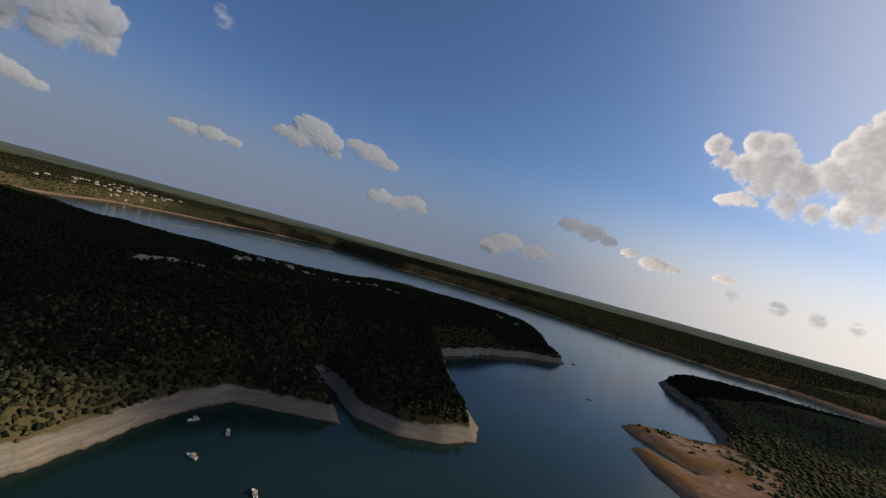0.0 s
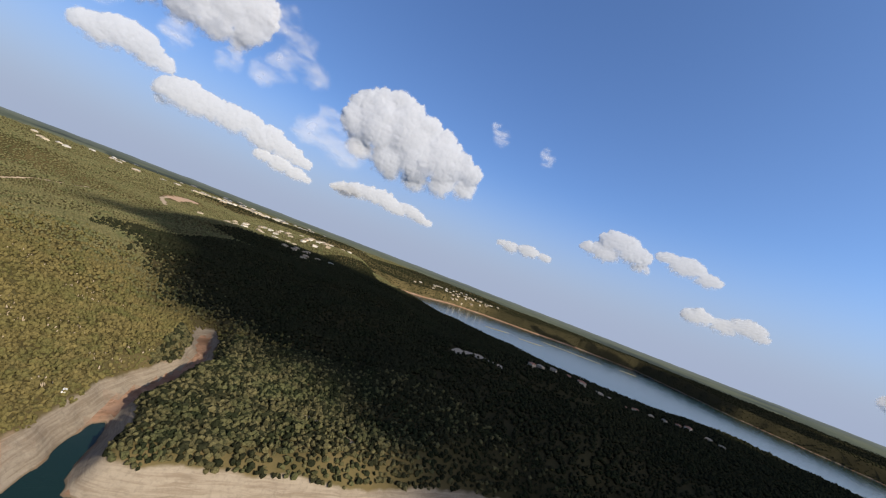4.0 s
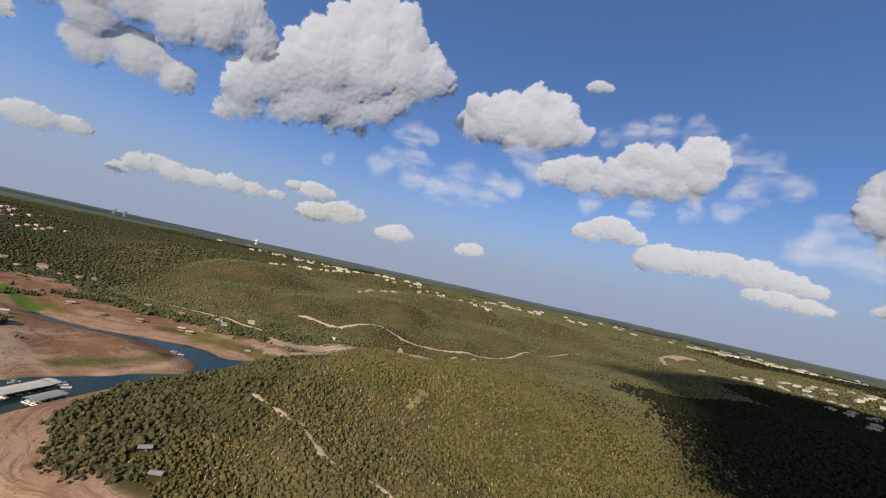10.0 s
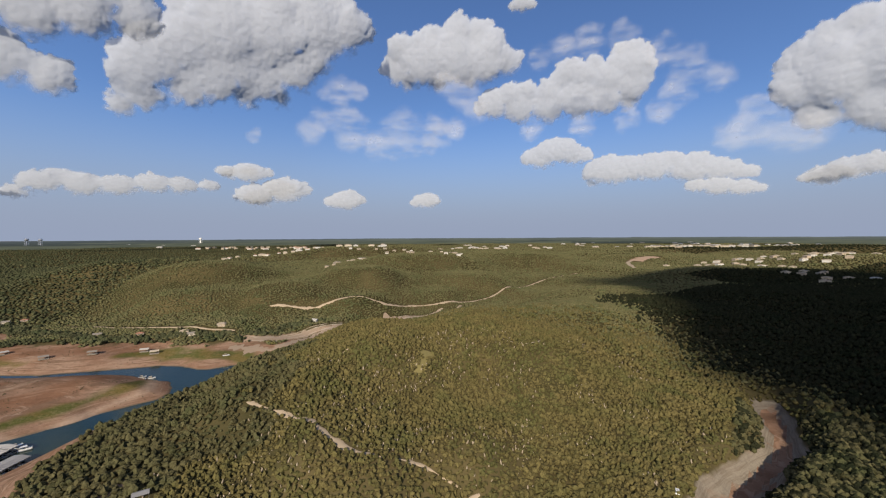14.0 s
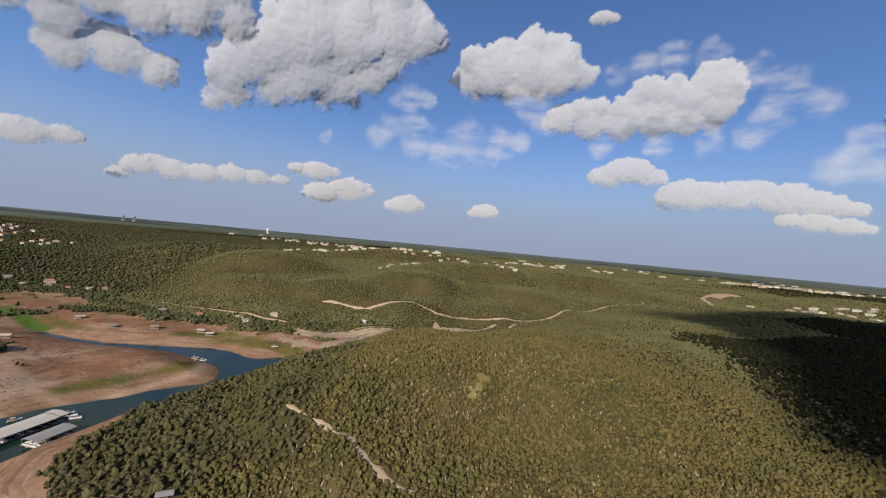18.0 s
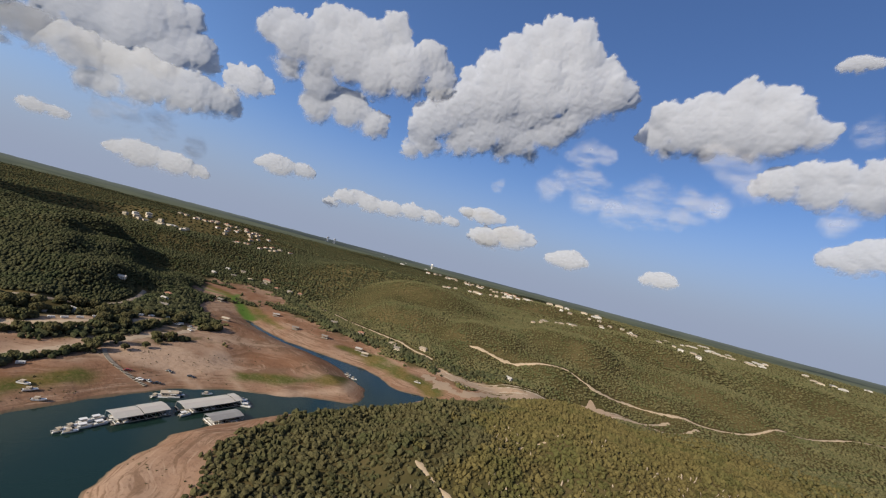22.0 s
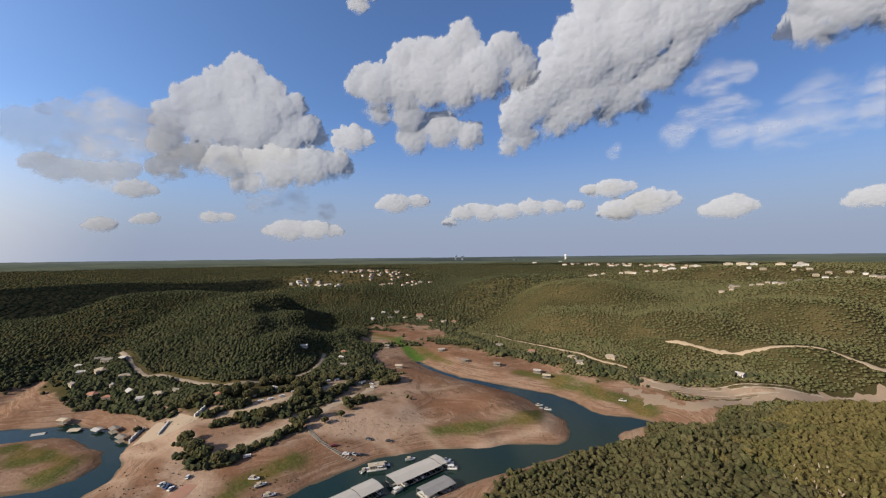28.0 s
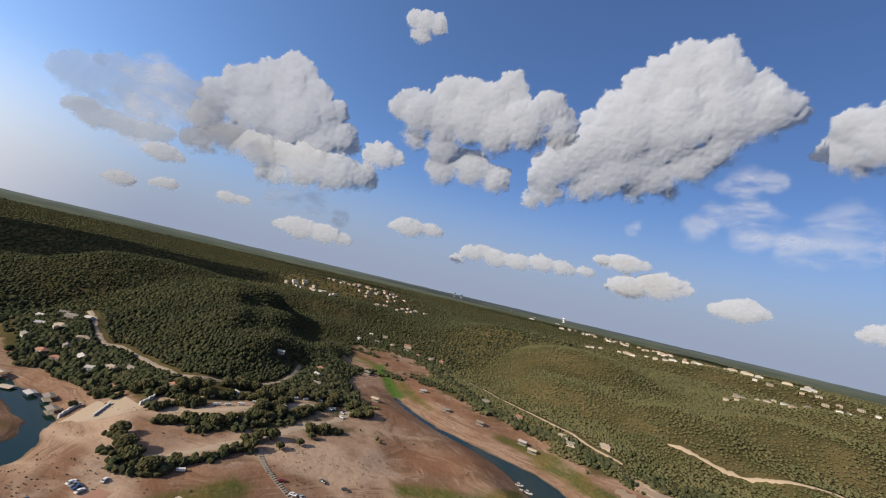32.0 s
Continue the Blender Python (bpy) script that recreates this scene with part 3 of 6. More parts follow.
strip("road", [(-640, 138), (-607, 140), (-578, 142), (-551, 148), (-533, 161), (-485, 179), (-457, 190), (-449, 206), (-447, 235), (-452, 261), (-470, 285), (-505, 311)], 4.2, M_TRACK, "pale curving road at the foot of the west hill", lift=0.6, clear=3.5)


# ---- tools for things ----
def thing(name, x, y, z=None, turn=0.0, label="", category="", group="", lift=0.0):
    """An Empty at the base of a thing that parents its parts."""
    ob = new(name)
    ob.matrix_basis = pose(x, y, (hz(x, y) if z is None else z) + lift, 0, 0, turn)
    return tagged(ob, label, category, group)


def part(name, me, parent, label="", m=None):
    ob = new(name, me)
    ob.parent = parent
    if m is not None:
        ob.matrix_basis = m
    return tagged(ob, label)


BOX_F = np.array([(0, 3, 2, 1), (4, 5, 6, 7), (0, 1, 5, 4), (1, 2, 6, 5), (2, 3, 7, 6), (3, 0, 4, 7)])


def boxes(name, items, mat, taper=1.0):
    """One mesh of boxes x0, x1, y0, y1, z0, z1; their tops may be drawn in."""
    vs, fs = [], []
    for k, (x0, x1, y0, y1, z0, z1) in enumerate(items):
        cx, cy = (x0 + x1) / 2, (y0 + y1) / 2
        t = taper
        low = [(x0, y0, z0), (x1, y0, z0), (x1, y1, z0), (x0, y1, z0)]
        top = [(cx + (x - cx) * t, cy + (y - cy) * t, z1) for x, y, _ in low]
        vs += low + top
        fs.append(BOX_F + 8 * k)
    return mesh_np(name, vs, np.concatenate(fs), [mat])


def bevelled(name, x0, x1, y0, y1, z0, z1, mat, b=0.08, taper=1.0):
    bm = bmesh.new()
    bmesh.ops.create_cube(bm, size=1)
    for v in bm.verts:
        t = taper if v.co.z > 0 else 1.0
        v.co = Vector(((x0 + x1) / 2 + v.co.x * (x1 - x0) * t, (y0 + y1) / 2 + v.co.y * (y1 - y0), (z0 + z1) / 2 + v.co.z * (z1 - z0)))
    bmesh.ops.bevel(bm, geom=bm.edges[:], offset=b, segments=2, affect="EDGES")
    me = bpy.data.meshes.new(name)
    bm.to_mesh(me)
    bm.free()
    me.materials.append(mat)
    return me


def gable(name, w, d, z, rise, over, mat, thick=0.25):
    """A pitched roof over a house w by d, its ridge along x, with thickness and eaves."""
    x, y = w / 2 + over, d / 2 + over
    drop = rise * over / (d / 2)
    v = []
    for zz in (0, thick):
        v += [(-x, -y, z - drop + zz), (x, -y, z - drop + zz), (x, 0, z + rise + zz), (-x, 0, z + rise + zz), (-x, y, z - drop + zz), (x, y, z - drop + zz)]
    f = [(6, 7, 8, 9), (9, 8, 11, 10), (1, 0, 3, 2), (2, 3, 4, 5), (0, 1, 7, 6), (5, 4, 10, 11), (1, 2, 8, 7), (2, 5, 11, 8), (3, 0, 6, 9), (4, 3, 9, 10)]
    return mesh_np(name, v, f, [mat])


def hip(name, w, d, z, rise, over, mat):
    """A hipped roof with eaves."""
    x, y, r = w / 2 + over, d / 2 + over, max(0.5, (w - d) / 2)
    v = [(-x, -y, z), (x, -y, z), (x, y, z), (-x, y, z), (-x, -y, z + 0.2), (x, -y, z + 0.2), (x, y, z + 0.2), (-x, y, z + 0.2), (-r, 0, z + rise), (r, 0, z + rise)]
    f4 = [(3, 2, 1, 0), (0, 1, 5, 4), (1, 2, 6, 5), (2, 3, 7, 6), (3, 0, 4, 7), (4, 5, 9, 8), (6, 7, 8, 9), (5, 6, 9, 9), (7, 4, 8, 8)]
    me = bpy.data.meshes.new(name)
    me.from_pydata(v, [], [tuple(dict.fromkeys(f)) for f in f4])
    me.materials.append(mat)
    return me


def tube(name, pts, r, mat, sides=6):
    """A round bar along points."""
    vs, fs = [], []
    p = [Vector(q) for q in pts]
    for k, q in enumerate(p):
        t = (p[min(k + 1, len(p) - 1)] - p[max(k - 1, 0)]).normalized()
        a = t.orthogonal().normalized()
        b = t.cross(a)
        rr = r[k] if isinstance(r, (list, tuple)) else r
        vs += [tuple(q + (a * math.cos(6.2832 * s / sides) + b * math.sin(6.2832 * s / sides)) * rr) for s in range(sides)]
        if k:
            fs += [((k - 1) * sides + s, (k - 1) * sides + (s + 1) % sides, k * sides + (s + 1) % sides, k * sides + s) for s in range(sides)]
    me = bpy.data.meshes.new(name)
    me.from_pydata(vs, [], fs + [tuple(range(sides))[::-1], tuple(range(len(vs) - sides, len(vs)))])
    me.materials.append(mat)
    return me


M_WALLS = [simple("cream_stucco", (0.5, 0.43, 0.33), 0.9), simple("white_siding", (0.6, 0.57, 0.52), 0.8), simple("tan_limestone_wall", (0.42, 0.34, 0.25), 0.9), simple("brown_board_wall", (0.26, 0.19, 0.13), 0.9)]
M_ROOFS = [simple("weathered_shingle", (0.24, 0.21, 0.18), 0.95), simple("clay_tile_roof", (0.36, 0.17, 0.11), 0.9), simple("pale_metal_roof", (0.5, 0.47, 0.43), 0.55, 0.15, 0.6, 0.15), simple("tan_shingle", (0.38, 0.31, 0.23), 0.95)]
M_GLASS = simple("window_glass", (0.04, 0.05, 0.06), 0.08, 0.1, 1.0, 0.0, 0.6)
M_TRIM = simple("white_trim", (0.7, 0.69, 0.66), 0.7)
M_DOOR = simple("dark_door", (0.16, 0.1, 0.07), 0.6)
M_STEEL = simple("galvanised_steel", (0.42, 0.43, 0.445), 0.5, 0.2, 1.0, 0.8)
M_RUST = simple("rusted_sheet_roof", (0.42, 0.4, 0.38), 0.55, 0.4, 0.35, 0.5)
M_DECK = simple("grey_deck_boards", (0.3, 0.26, 0.21), 0.9)
M_BLUE = simple("blue_metal_roof", (0.05, 0.16, 0.42), 0.45, 0.25, 0.4)
M_TARP = simple("bright_blue_tarp", (0.03, 0.13, 0.6), 0.6, 0.2)
M_TEAL = simple("teal_roof", (0.06, 0.3, 0.28), 0.6, 0.25)
M_YELLOW = simple("yellow_plastic", (0.65, 0.5, 0.04), 0.5)
M_HULL = simple("white_boat_hull", (0.78, 0.77, 0.75), 0.25, 0.08, 0.8, 0.0, 0.5)
M_CANVAS = simple("tan_canvas", (0.5, 0.42, 0.32), 0.9)
M_RUBBER = simple("black_rubber", (0.03, 0.03, 0.03), 0.9)
M_CARS = [simple("white_car_paint", (0.75, 0.75, 0.75), 0.2, 0.05, 1, 0, 0.5), simple("black_car_paint", (0.03, 0.03, 0.035), 0.2, 0.05, 1, 0, 0.5),
          simple("silver_car_paint", (0.45, 0.46, 0.48), 0.25, 0.05, 1, 0.5, 0.5), simple("red_car_paint", (0.3, 0.03, 0.025), 0.25, 0.05, 1, 0, 0.5), simple("blue_car_paint", (0.05, 0.1, 0.25), 0.25, 0.05, 1, 0, 0.5)]
M_STONE = simple("pale_limestone", (0.4, 0.33, 0.25), 0.95, 0.35, 0.6)
M_BRICKRED = simple("red_clay_pad", (0.36, 0.19, 0.13), 0.95, 0.25, 0.4)
M_SAND = simple("levelled_sand", (0.4, 0.31, 0.22), 0.95, 0.18, 0.15)
M_SITE = simple("cleared_clay", (0.4, 0.27, 0.18), 0.95, 0.3, 0.1)
M_WASH = simple("wash_gravel", (0.32, 0.235, 0.165), 0.95, 0.4, 0.35)
M_YGRASS = simple("yellow_creek_weed", (0.22, 0.18, 0.06), 0.95, 0.4, 0.15)

# ---- bare ground, grass and tracks ----
strip("camp_road", [(-356, 151), (-355, 163), (-356, 183), (-359, 204), (-358, 222), (-368, 248), (-376, 284), (-392, 308)], 6, M_SAND, "wide sandy camp road", "road", 0.35, 0.16)
strip("camp_road", [(-413, 172), (-407, 187), (-401, 202), (-400, 220), (-404, 243), (-402, 266), (-399, 288)], 6, M_SAND, "sandy lane past parked trailers", "road", 0.35, 0.16)
strip("camp_road", [(-420, 178), (-424, 200), (-430, 225), (-432, 250)], 6, M_SAND, "sandy upper camp lane", "road", 0.35, 0.16)
strip("terrace", [(-436, 131), (-428, 142), (-432, 158)], 26, M_SAND, "levelled tan sand terrace", "terrace", 0.1, 0.18)
for k, (dx, dy, w) in enumerate(((-3, 5, 1.6), (2, -2, 1.3), (5, -6, 1.1), (-6, 9, 0.9))):
    pts = [(-205 + dx, 474 + dy), (-180 + dx, 470 + dy), (-160 + dx, 475 + dy), (-135 + dx, 489 + dy), (-97 + dx, 505 + dy), (-54 + dx, 538 + dy), (-10 + dx, 560 + dy), (20 + dx, 572 + dy)]
    strip("rock_ledge", pts[k % 2:len(pts) - k], w, M_STONE, "broken limestone ledge along the dry wash", "ledge", 1.1, 0.25, 2.2, seed=20.0 + k)
strip("lane", [(-463, 551), (-409, 536), (-358, 528), (-311, 515), (-262, 491), (-225, 487)], 3.4, M_DIRT, "pale lane above the creek houses", "road", 0.35, 0.7, 3.0)
strip("dry_wash", [(-216, 454), (-190, 447), (-165, 441), (-150, 455), (-135, 468), (-120, 485), (-100, 499), (-80, 519), (-54, 545), (-13, 557)], 13, M_WASH, "pale sandy floor of the dry wash", "wash", 0.6, 0.25, 1.5)
strip("dry_wash", [(-205, 470), (-175, 475), (-150, 482), (-130, 495)], 9, M_WASH, "pale sandy side arm of the dry wash", "wash", 0.7, 0.25, 1.5)
strip("lane", [(-25, 551), (0, 572), (20, 600), (30, 614)], 4, M_DIRT, "short pale branch lane", "road", 0.3)
strip("lane", [(20, 572), (45, 600), (60, 625)], 4, M_DIRT, "short pale branch lane", "road", 0.3)
strip("road", [(510, 924), (560, 1040), (590, 1100), (640, 1130), (680, 1150)], 12, M_DIRT, "pale new road to a cleared building site", ragged=0.3)
strip("building_site", [(612, 1105), (645, 1125), (690, 1130)], 42, M_SITE, "cleared orange building site in the woods", "site", 0.3, 0.4)
strip("bare_patch", [(202, 110), (206, 101), (209, 84), (207, 70)], 2.4, M_DIRT, "bare stony patch in the peninsula woods", "clearing", 0.6)
strip("bare_patch", [(428, 122), (442, 99), (466, 70)], 8, M_STONE, "pale bare strip in the shaded woods", "clearing", 0.5)
strip("bare_patch", [(56, 305), (70, 304), (85, 308), (99, 318)], 1.8, M_STONE, "broken limestone ledge on the hill", "rock", 1.2)
strip("grass_clearing", [(-7, 266), (-2, 276), (2, 289)], 13, M_YGRASS, "dry grass clearing on the hill top", "clearing", 0.5, 0.2, -3.5)
strip("bare_patch", [(11, 152), (13, 165), (14, 172), (22, 175)], 2.6, M_SAND, "narrow pale footpath", "trail", 0.4)


def pale_snags(x0, x1, y0, y1, count, seed):
    """Bare pale stems and ledge stones that stand in drifts between the trees of a slope."""
    r0 = np.random.default_rng(seed)
    bm = bmesh.new()
    bmesh.ops.create_icosphere(bm, subdivisions=1, radius=1.0)
    v0 = np.array([q.co for q in bm.verts])
    f0 = np.array([[q.index for q in f.verts] for f in bm.faces])
    bm.free()
    xy = np.stack([r0.uniform(x0, x1, count * 6), r0.uniform(y0, y1, count * 6)], 1)
    xy = xy[fbm(xy / 22, 71, 3) > 0.53][:count]
    z = h_at(xy[:, 0], xy[:, 1])
    xy, z = xy[z > 14], z[z > 14]
    n = len(xy)
    tall = r0.uniform(0.5, 1.5, (n, 1)) ** 1.3
    form = np.stack([np.full((n, 1), 0.42), np.full((n, 1), 0.42), tall], -1) * r0.uniform(0.6, 1.1, (n, 1, 1))
    v = v0[None] * r0.uniform(0.6, 1.3, (n, len(v0), 1)) * form
    v = v + v[..., 2:] * r0.uniform(-0.5, 0.5, (n, 1, 3)) * np.array((1, 1, 0)) + np.column_stack([xy, z + tall[:, 0] * 0.6])[:, None]
    f = (f0[None] + (np.arange(n) * len(v0))[:, None, None]).reshape(-1, 3)
    tagged(new("pale_snags", mesh_np("pale_snags", v.reshape(-1, 3), f, [M_SNAG])), "bare pale dead stems and stones between the hill trees", "snags", kind="stuff")
    for x, y in xy:
        CLEAR.append((x, y, 0.8))


M_SNAG = simple("weathered_pale_wood", (0.36, 0.29, 0.21), 0.95, 0.35, 0.6)
pale_snags(-140, 190, 170, 320, 800, 5)


# ---- houses ----
def house(name, w, d, h, wall, roof, kind="gable", label="", chimney=True, wing=False):
    """A house at the origin: wall, roof, door, windows with frame and pane, chimney."""
    ob = new(name)
    tagged(ob, label, "house", "houses")
    walls = [(-w / 2, w / 2, -d / 2, d / 2, -1.5, h)]
    if wing:
        walls.append((w / 2 - d * 0.45, w / 2 + 0.02, -d / 2 - d * 0.55, -d / 2 + 0.1, -1.5, h))
    part("wall", boxes("wall", walls, wall), ob)
    if kind == "gable":
        part("roof", gable("roof", w, d, h, d * 0.24, 0.5, roof), ob)
        tri = [(-w / 2 + 0.02, -d / 2, h), (-w / 2 + 0.02, d / 2, h), (-w / 2 + 0.02, 0, h + d * 0.24), (w / 2 - 0.02, -d / 2, h), (w / 2 - 0.02, d / 2, h), (w / 2 - 0.02, 0, h + d * 0.24)]
        for q in (tri[:3], tri[3:]):
            part("gable_wall", mesh_np("gable_wall", q, [(0, 1, 2)], [wall]), ob)
    else:
        part("roof", hip("roof", w, d, h, d * 0.26, 0.5, roof), ob)
    if wing:
        part("roof", hip("roof", d * 0.5, d * 0.6, h, d * 0.16, 0.4, roof), ob, m=pose(w / 2 - d * 0.22, -d / 2 - d * 0.26, -0.05))
    if chimney:
        part("chimney", boxes("chimney", [(w * 0.22, w * 0.22 + 0.9, -0.4, 0.5, h - 0.5, h + d * 0.24 + 0.9)], M_STONE), ob)
    part("door", boxes("door", [(-0.5, 0.5, -d / 2 - 0.06, -d / 2 + 0.02, 0, 2.1)], M_DOOR), ob)
    n = max(2, int(w / 3))
    for s in (-1, 1):
        for k in range(n):
            x = -w / 2 + w * (k + 0.5) / n
            if s < 0 and abs(x) < 1.2:
                continue
            fr = part("window_frame", boxes("window_frame", [(x - 0.75, x + 0.75, s * d / 2 - 0.05, s * d / 2 + 0.05, 0.8, 2.3)], M_TRIM), ob)
            part("pane", boxes("pane", [(x - 0.62, x + 0.62, s * d / 2 - 0.08, s * d / 2 + 0.08, 0.93, 2.17)], M_GLASS), fr)
    return ob


HOUSES = [house("house", 13, 8, 3.4, M_WALLS[0], M_ROOFS[0], "gable", "cream stucco house with a weathered shingle roof"),
          house("house", 11, 8, 3.2, M_WALLS[1], M_ROOFS[2], "gable", "white board house with a pale metal roof", False),
          house("house", 15, 9, 3.6, M_WALLS[2], M_ROOFS[3], "hip", "tan limestone house with a hipped shingle roof", True, True),
          house("house", 12, 8, 3.2, M_WALLS[3], M_ROOFS[1], "hip", "brown house with a red clay roof", False),
          house("house", 16, 10, 5.6, M_WALLS[0], M_ROOFS[1], "hip", "tall cream house with a red tile roof", True, True)]


def put_house(k, x, y, turn, clear=9.0):
    m = pose(x, y, hz(x, y) + 0.5, 0, 0, turn) @ Matrix.Scale(0.8, 4)
    if not HOUSES[k].get("used"):
        HOUSES[k]["used"] = 1
        HOUSES[k].matrix_basis = m
    else:
        copy_thing(HOUSES[k], m)
    CLEAR.append((x, y, clear))


VILLAGE = [(2, -587, 118, 20), (0, -620, 125, 50), (1, -524, 133, 10), (2, -498, 150, 35), (0, -640, 120, 70), (0, -574, 97, 15), (1, -503, 138, 60), (0, -489, 162, 30), (2, -561, 133, 80),
           (3, -543, 109, 25), (1, -640, 104, 40), (0, -550, 123, 5), (1, -606, 104, 65), (1, -600, 136, 30), (3, -530, 118, 50)]
CREEKSIDE = [(3, -341, 497, 30), (2, -282, 485, 20), (0, -270, 478, 25), (2, -246, 498, 15), (1, -139, 516, -20), (0, -386, 492, 35)]
CREEK_HEAD = [(0, -622, 562, 40), (2, -650, 552, 20), (0, -668, 531, 60), (1, -678, 500, 10), (3, -598, 570, 15), (0, -575, 580, 25), (4, -640, 580, 50), (1, -700, 540, 20), (0, -690, 565, 45), (3, -560, 590, 30)]
CAMP_HOUSES = [(3, -498, 333, 20), (0, -448, 302, 40), (1, -476, 317, 10), (1, -509, 288, 50), (1, -426, 222, 15), (3, -440, 182, 25)]
for k, x, y, turn in VILLAGE + CREEKSIDE + CREEK_HEAD + CAMP_HOUSES:
    put_house(k, x, y, turn, 5.0)
RIDGE = [(530, 52), (548, 44), (566, 30), (582, 12), (585, -7), (630, -30), (672, -42), (705, -66), (740, -84), (765, -108), (785, -129), (795, -150), (800, -164), (780, -190), (769, -206), (860, -480), (820, -470), (760, -480)]
for k, (x, y) in enumerate(RIDGE):
    put_house((4, 2, 0, 3)[k % 4], x, y, 40 + 17 * k, 10)


def town(name, cx, cy, rx, ry, count, sizes, seed, label, roofs):
    """A loose cluster of distant houses, each with walls and a roof."""
    r0 = random.Random(seed)
    made, kinds = [], []
    for q in range(4):
        w, d, h = r0.uniform(*sizes[0]), r0.uniform(*sizes[1]), r0.uniform(*sizes[2])
        wall, roof = boxes("wall", [(-w / 2, w / 2, -d / 2, d / 2, -4, h)], r0.choice(M_WALLS[:3])), None
        roof = hip("roof", w, d, h, d * 0.2, 0.5, r0.choice(roofs))
        win = boxes("window_band", [(x - 0.9, x + 0.9, -d / 2 - 0.1, -d / 2 + 0.05, 1, 2.6) for x in np.arange(-w / 2 + 2, w / 2 - 1, 3.5)], M_GLASS)
        kinds.append((wall, roof, win))
    while len(made) < count:
        x, y = cx + r0.uniform(-1, 1) * rx, cy + r0.uniform(-1, 1) * ry
        if any((x - a) ** 2 + (y - b) ** 2 < 20 ** 2 for a, b in made) or hz(x, y) < 13:
            if r0.random() < 0.98:
                continue
        made.append((x, y))
        ob = thing(name, x, y, turn=r0.choice((0, 20, 90, 110)) + r0.uniform(-8, 8), label=label, category="house", group="houses of a distant town")
        for nm, me in zip(("wall", "roof", "window_band"), r0.choice(kinds)):
            part(nm, me, ob)
        CLEAR.append((x, y, sizes[0][1] * 0.75))


LOW_HOUSE = ((9, 13), (7, 9), (3.2, 5))
BIG_HALL = ((22, 42), (12, 18), (3.5, 6))
town("town_house", -60, 1180, 190, 190, 48, LOW_HOUSE, 1, "white suburban house among distant trees", M_ROOFS)
town("town_house", 790, 860, 190, 110, 46, LOW_HOUSE, 2, "pale house with a red roof on the far ridge", [M_ROOFS[1], M_ROOFS[3]])
town("town_house", 620, 600, 70, 50, 9, LOW_HOUSE, 3, "large pale house on the shaded ridge", M_ROOFS)
town("town_house", -1040, 580, 130, 30, 14, ((10, 16), (7, 9), (4, 6)), 4, "large white house on the far plateau edge", [M_ROOFS[0], M_ROOFS[2]])
town("town_house", -1080, 800, 170, 90, 46, LOW_HOUSE, 5, "white suburban house on the far plateau", M_ROOFS)
town("town_house", -900, 2480, 420, 130, 44, ((18, 30), (12, 18), (6, 9)), 6, "tan house with a red roof far away", [M_ROOFS[1], M_ROOFS[3]])
town("town_house", 2080, 850, 330, 150, 44, ((12, 18), (8, 11), (4, 6)), 7, "pale lake house on the far shore", M_ROOFS)
town("warehouse", 520, 2600, 260, 200, 9, BIG_HALL, 8, "long white warehouse near the horizon", [M_ROOFS[2]])
town("warehouse", 1400, 2500, 420, 420, 26, BIG_HALL, 9, "long white warehouse near the horizon", [M_ROOFS[2]])
town("town_house", 1150, 1600, 200, 160, 24, ((16, 28), (12, 16), (5, 9)), 10, "pale house near the horizon", M_ROOFS)
town("warehouse", -1900, 2700, 400, 150, 9, BIG_HALL, 11, "long white warehouse near the horizon", [M_ROOFS[2]])
town("warehouse", 300, 2250, 480, 90, 22, BIG_HALL, 13, "long white warehouse beyond the wooded upland", [M_ROOFS[2], M_ROOFS[3]])
town("town_house", 1900, 1900, 330, 300, 30, ((16, 28), (10, 14), (5, 8)), 14, "pale house near the horizon", M_ROOFS)
town("town_house", -420, 1520, 300, 60, 22, ((16, 28), (10, 14), (5, 8)), 12, "pale suburban house far on the plateau", M_ROOFS)


def water_tower(x, y, h=42):
    ob = thing("water_tower", x, y, label="white water tower above the far town", category="tower", group="water towers")
    CLEAR.append((x, y, 14))
    part("tank", mesh_np("tank", ICO_V * np.array((11, 11, 8)) + np.array((0, 0, h)), ICO_F, [M_HULL], True), ob)
    part("stem", tube("stem", [(0, 0, -2), (0, 0, h - 5)], [4.5, 3.0], M_HULL, 10), ob)
    for a in range(6):
        c, s = math.cos(a * 1.047), math.sin(a * 1.047)
        part("leg", tube("leg", [(11 * c, 11 * s, -2), (9.5 * c, 9.5 * s, h - 2)], 0.6, M_HULL), ob)


bm = bmesh.new()
bmesh.ops.create_icosphere(bm, subdivisions=3, radius=1.0)
ICO_V, ICO_F = np.array([p.co for p in bm.verts]), np.array([[p.index for p in q.verts] for q in bm.faces])
bm.free()
for x, y in ((-2400, 2550), (-1660, 3080), (-2330, 2560)):
    water_tower(x, y)


# ---- vehicles ----
def wheels(ob, xs, y, r=0.34):
    for x in xs:
        for s in (-1, 1):
            t = part("wheel", tube("wheel", [(x, s * y - 0.12, r), (x, s * y + 0.12, r)], r, M_RUBBER, 10), ob)
            part("rim", tube("rim", [(x, s * y - 0.13, r), (x, s * y + 0.13, r)], r * 0.55, M_STEEL, 8), t)


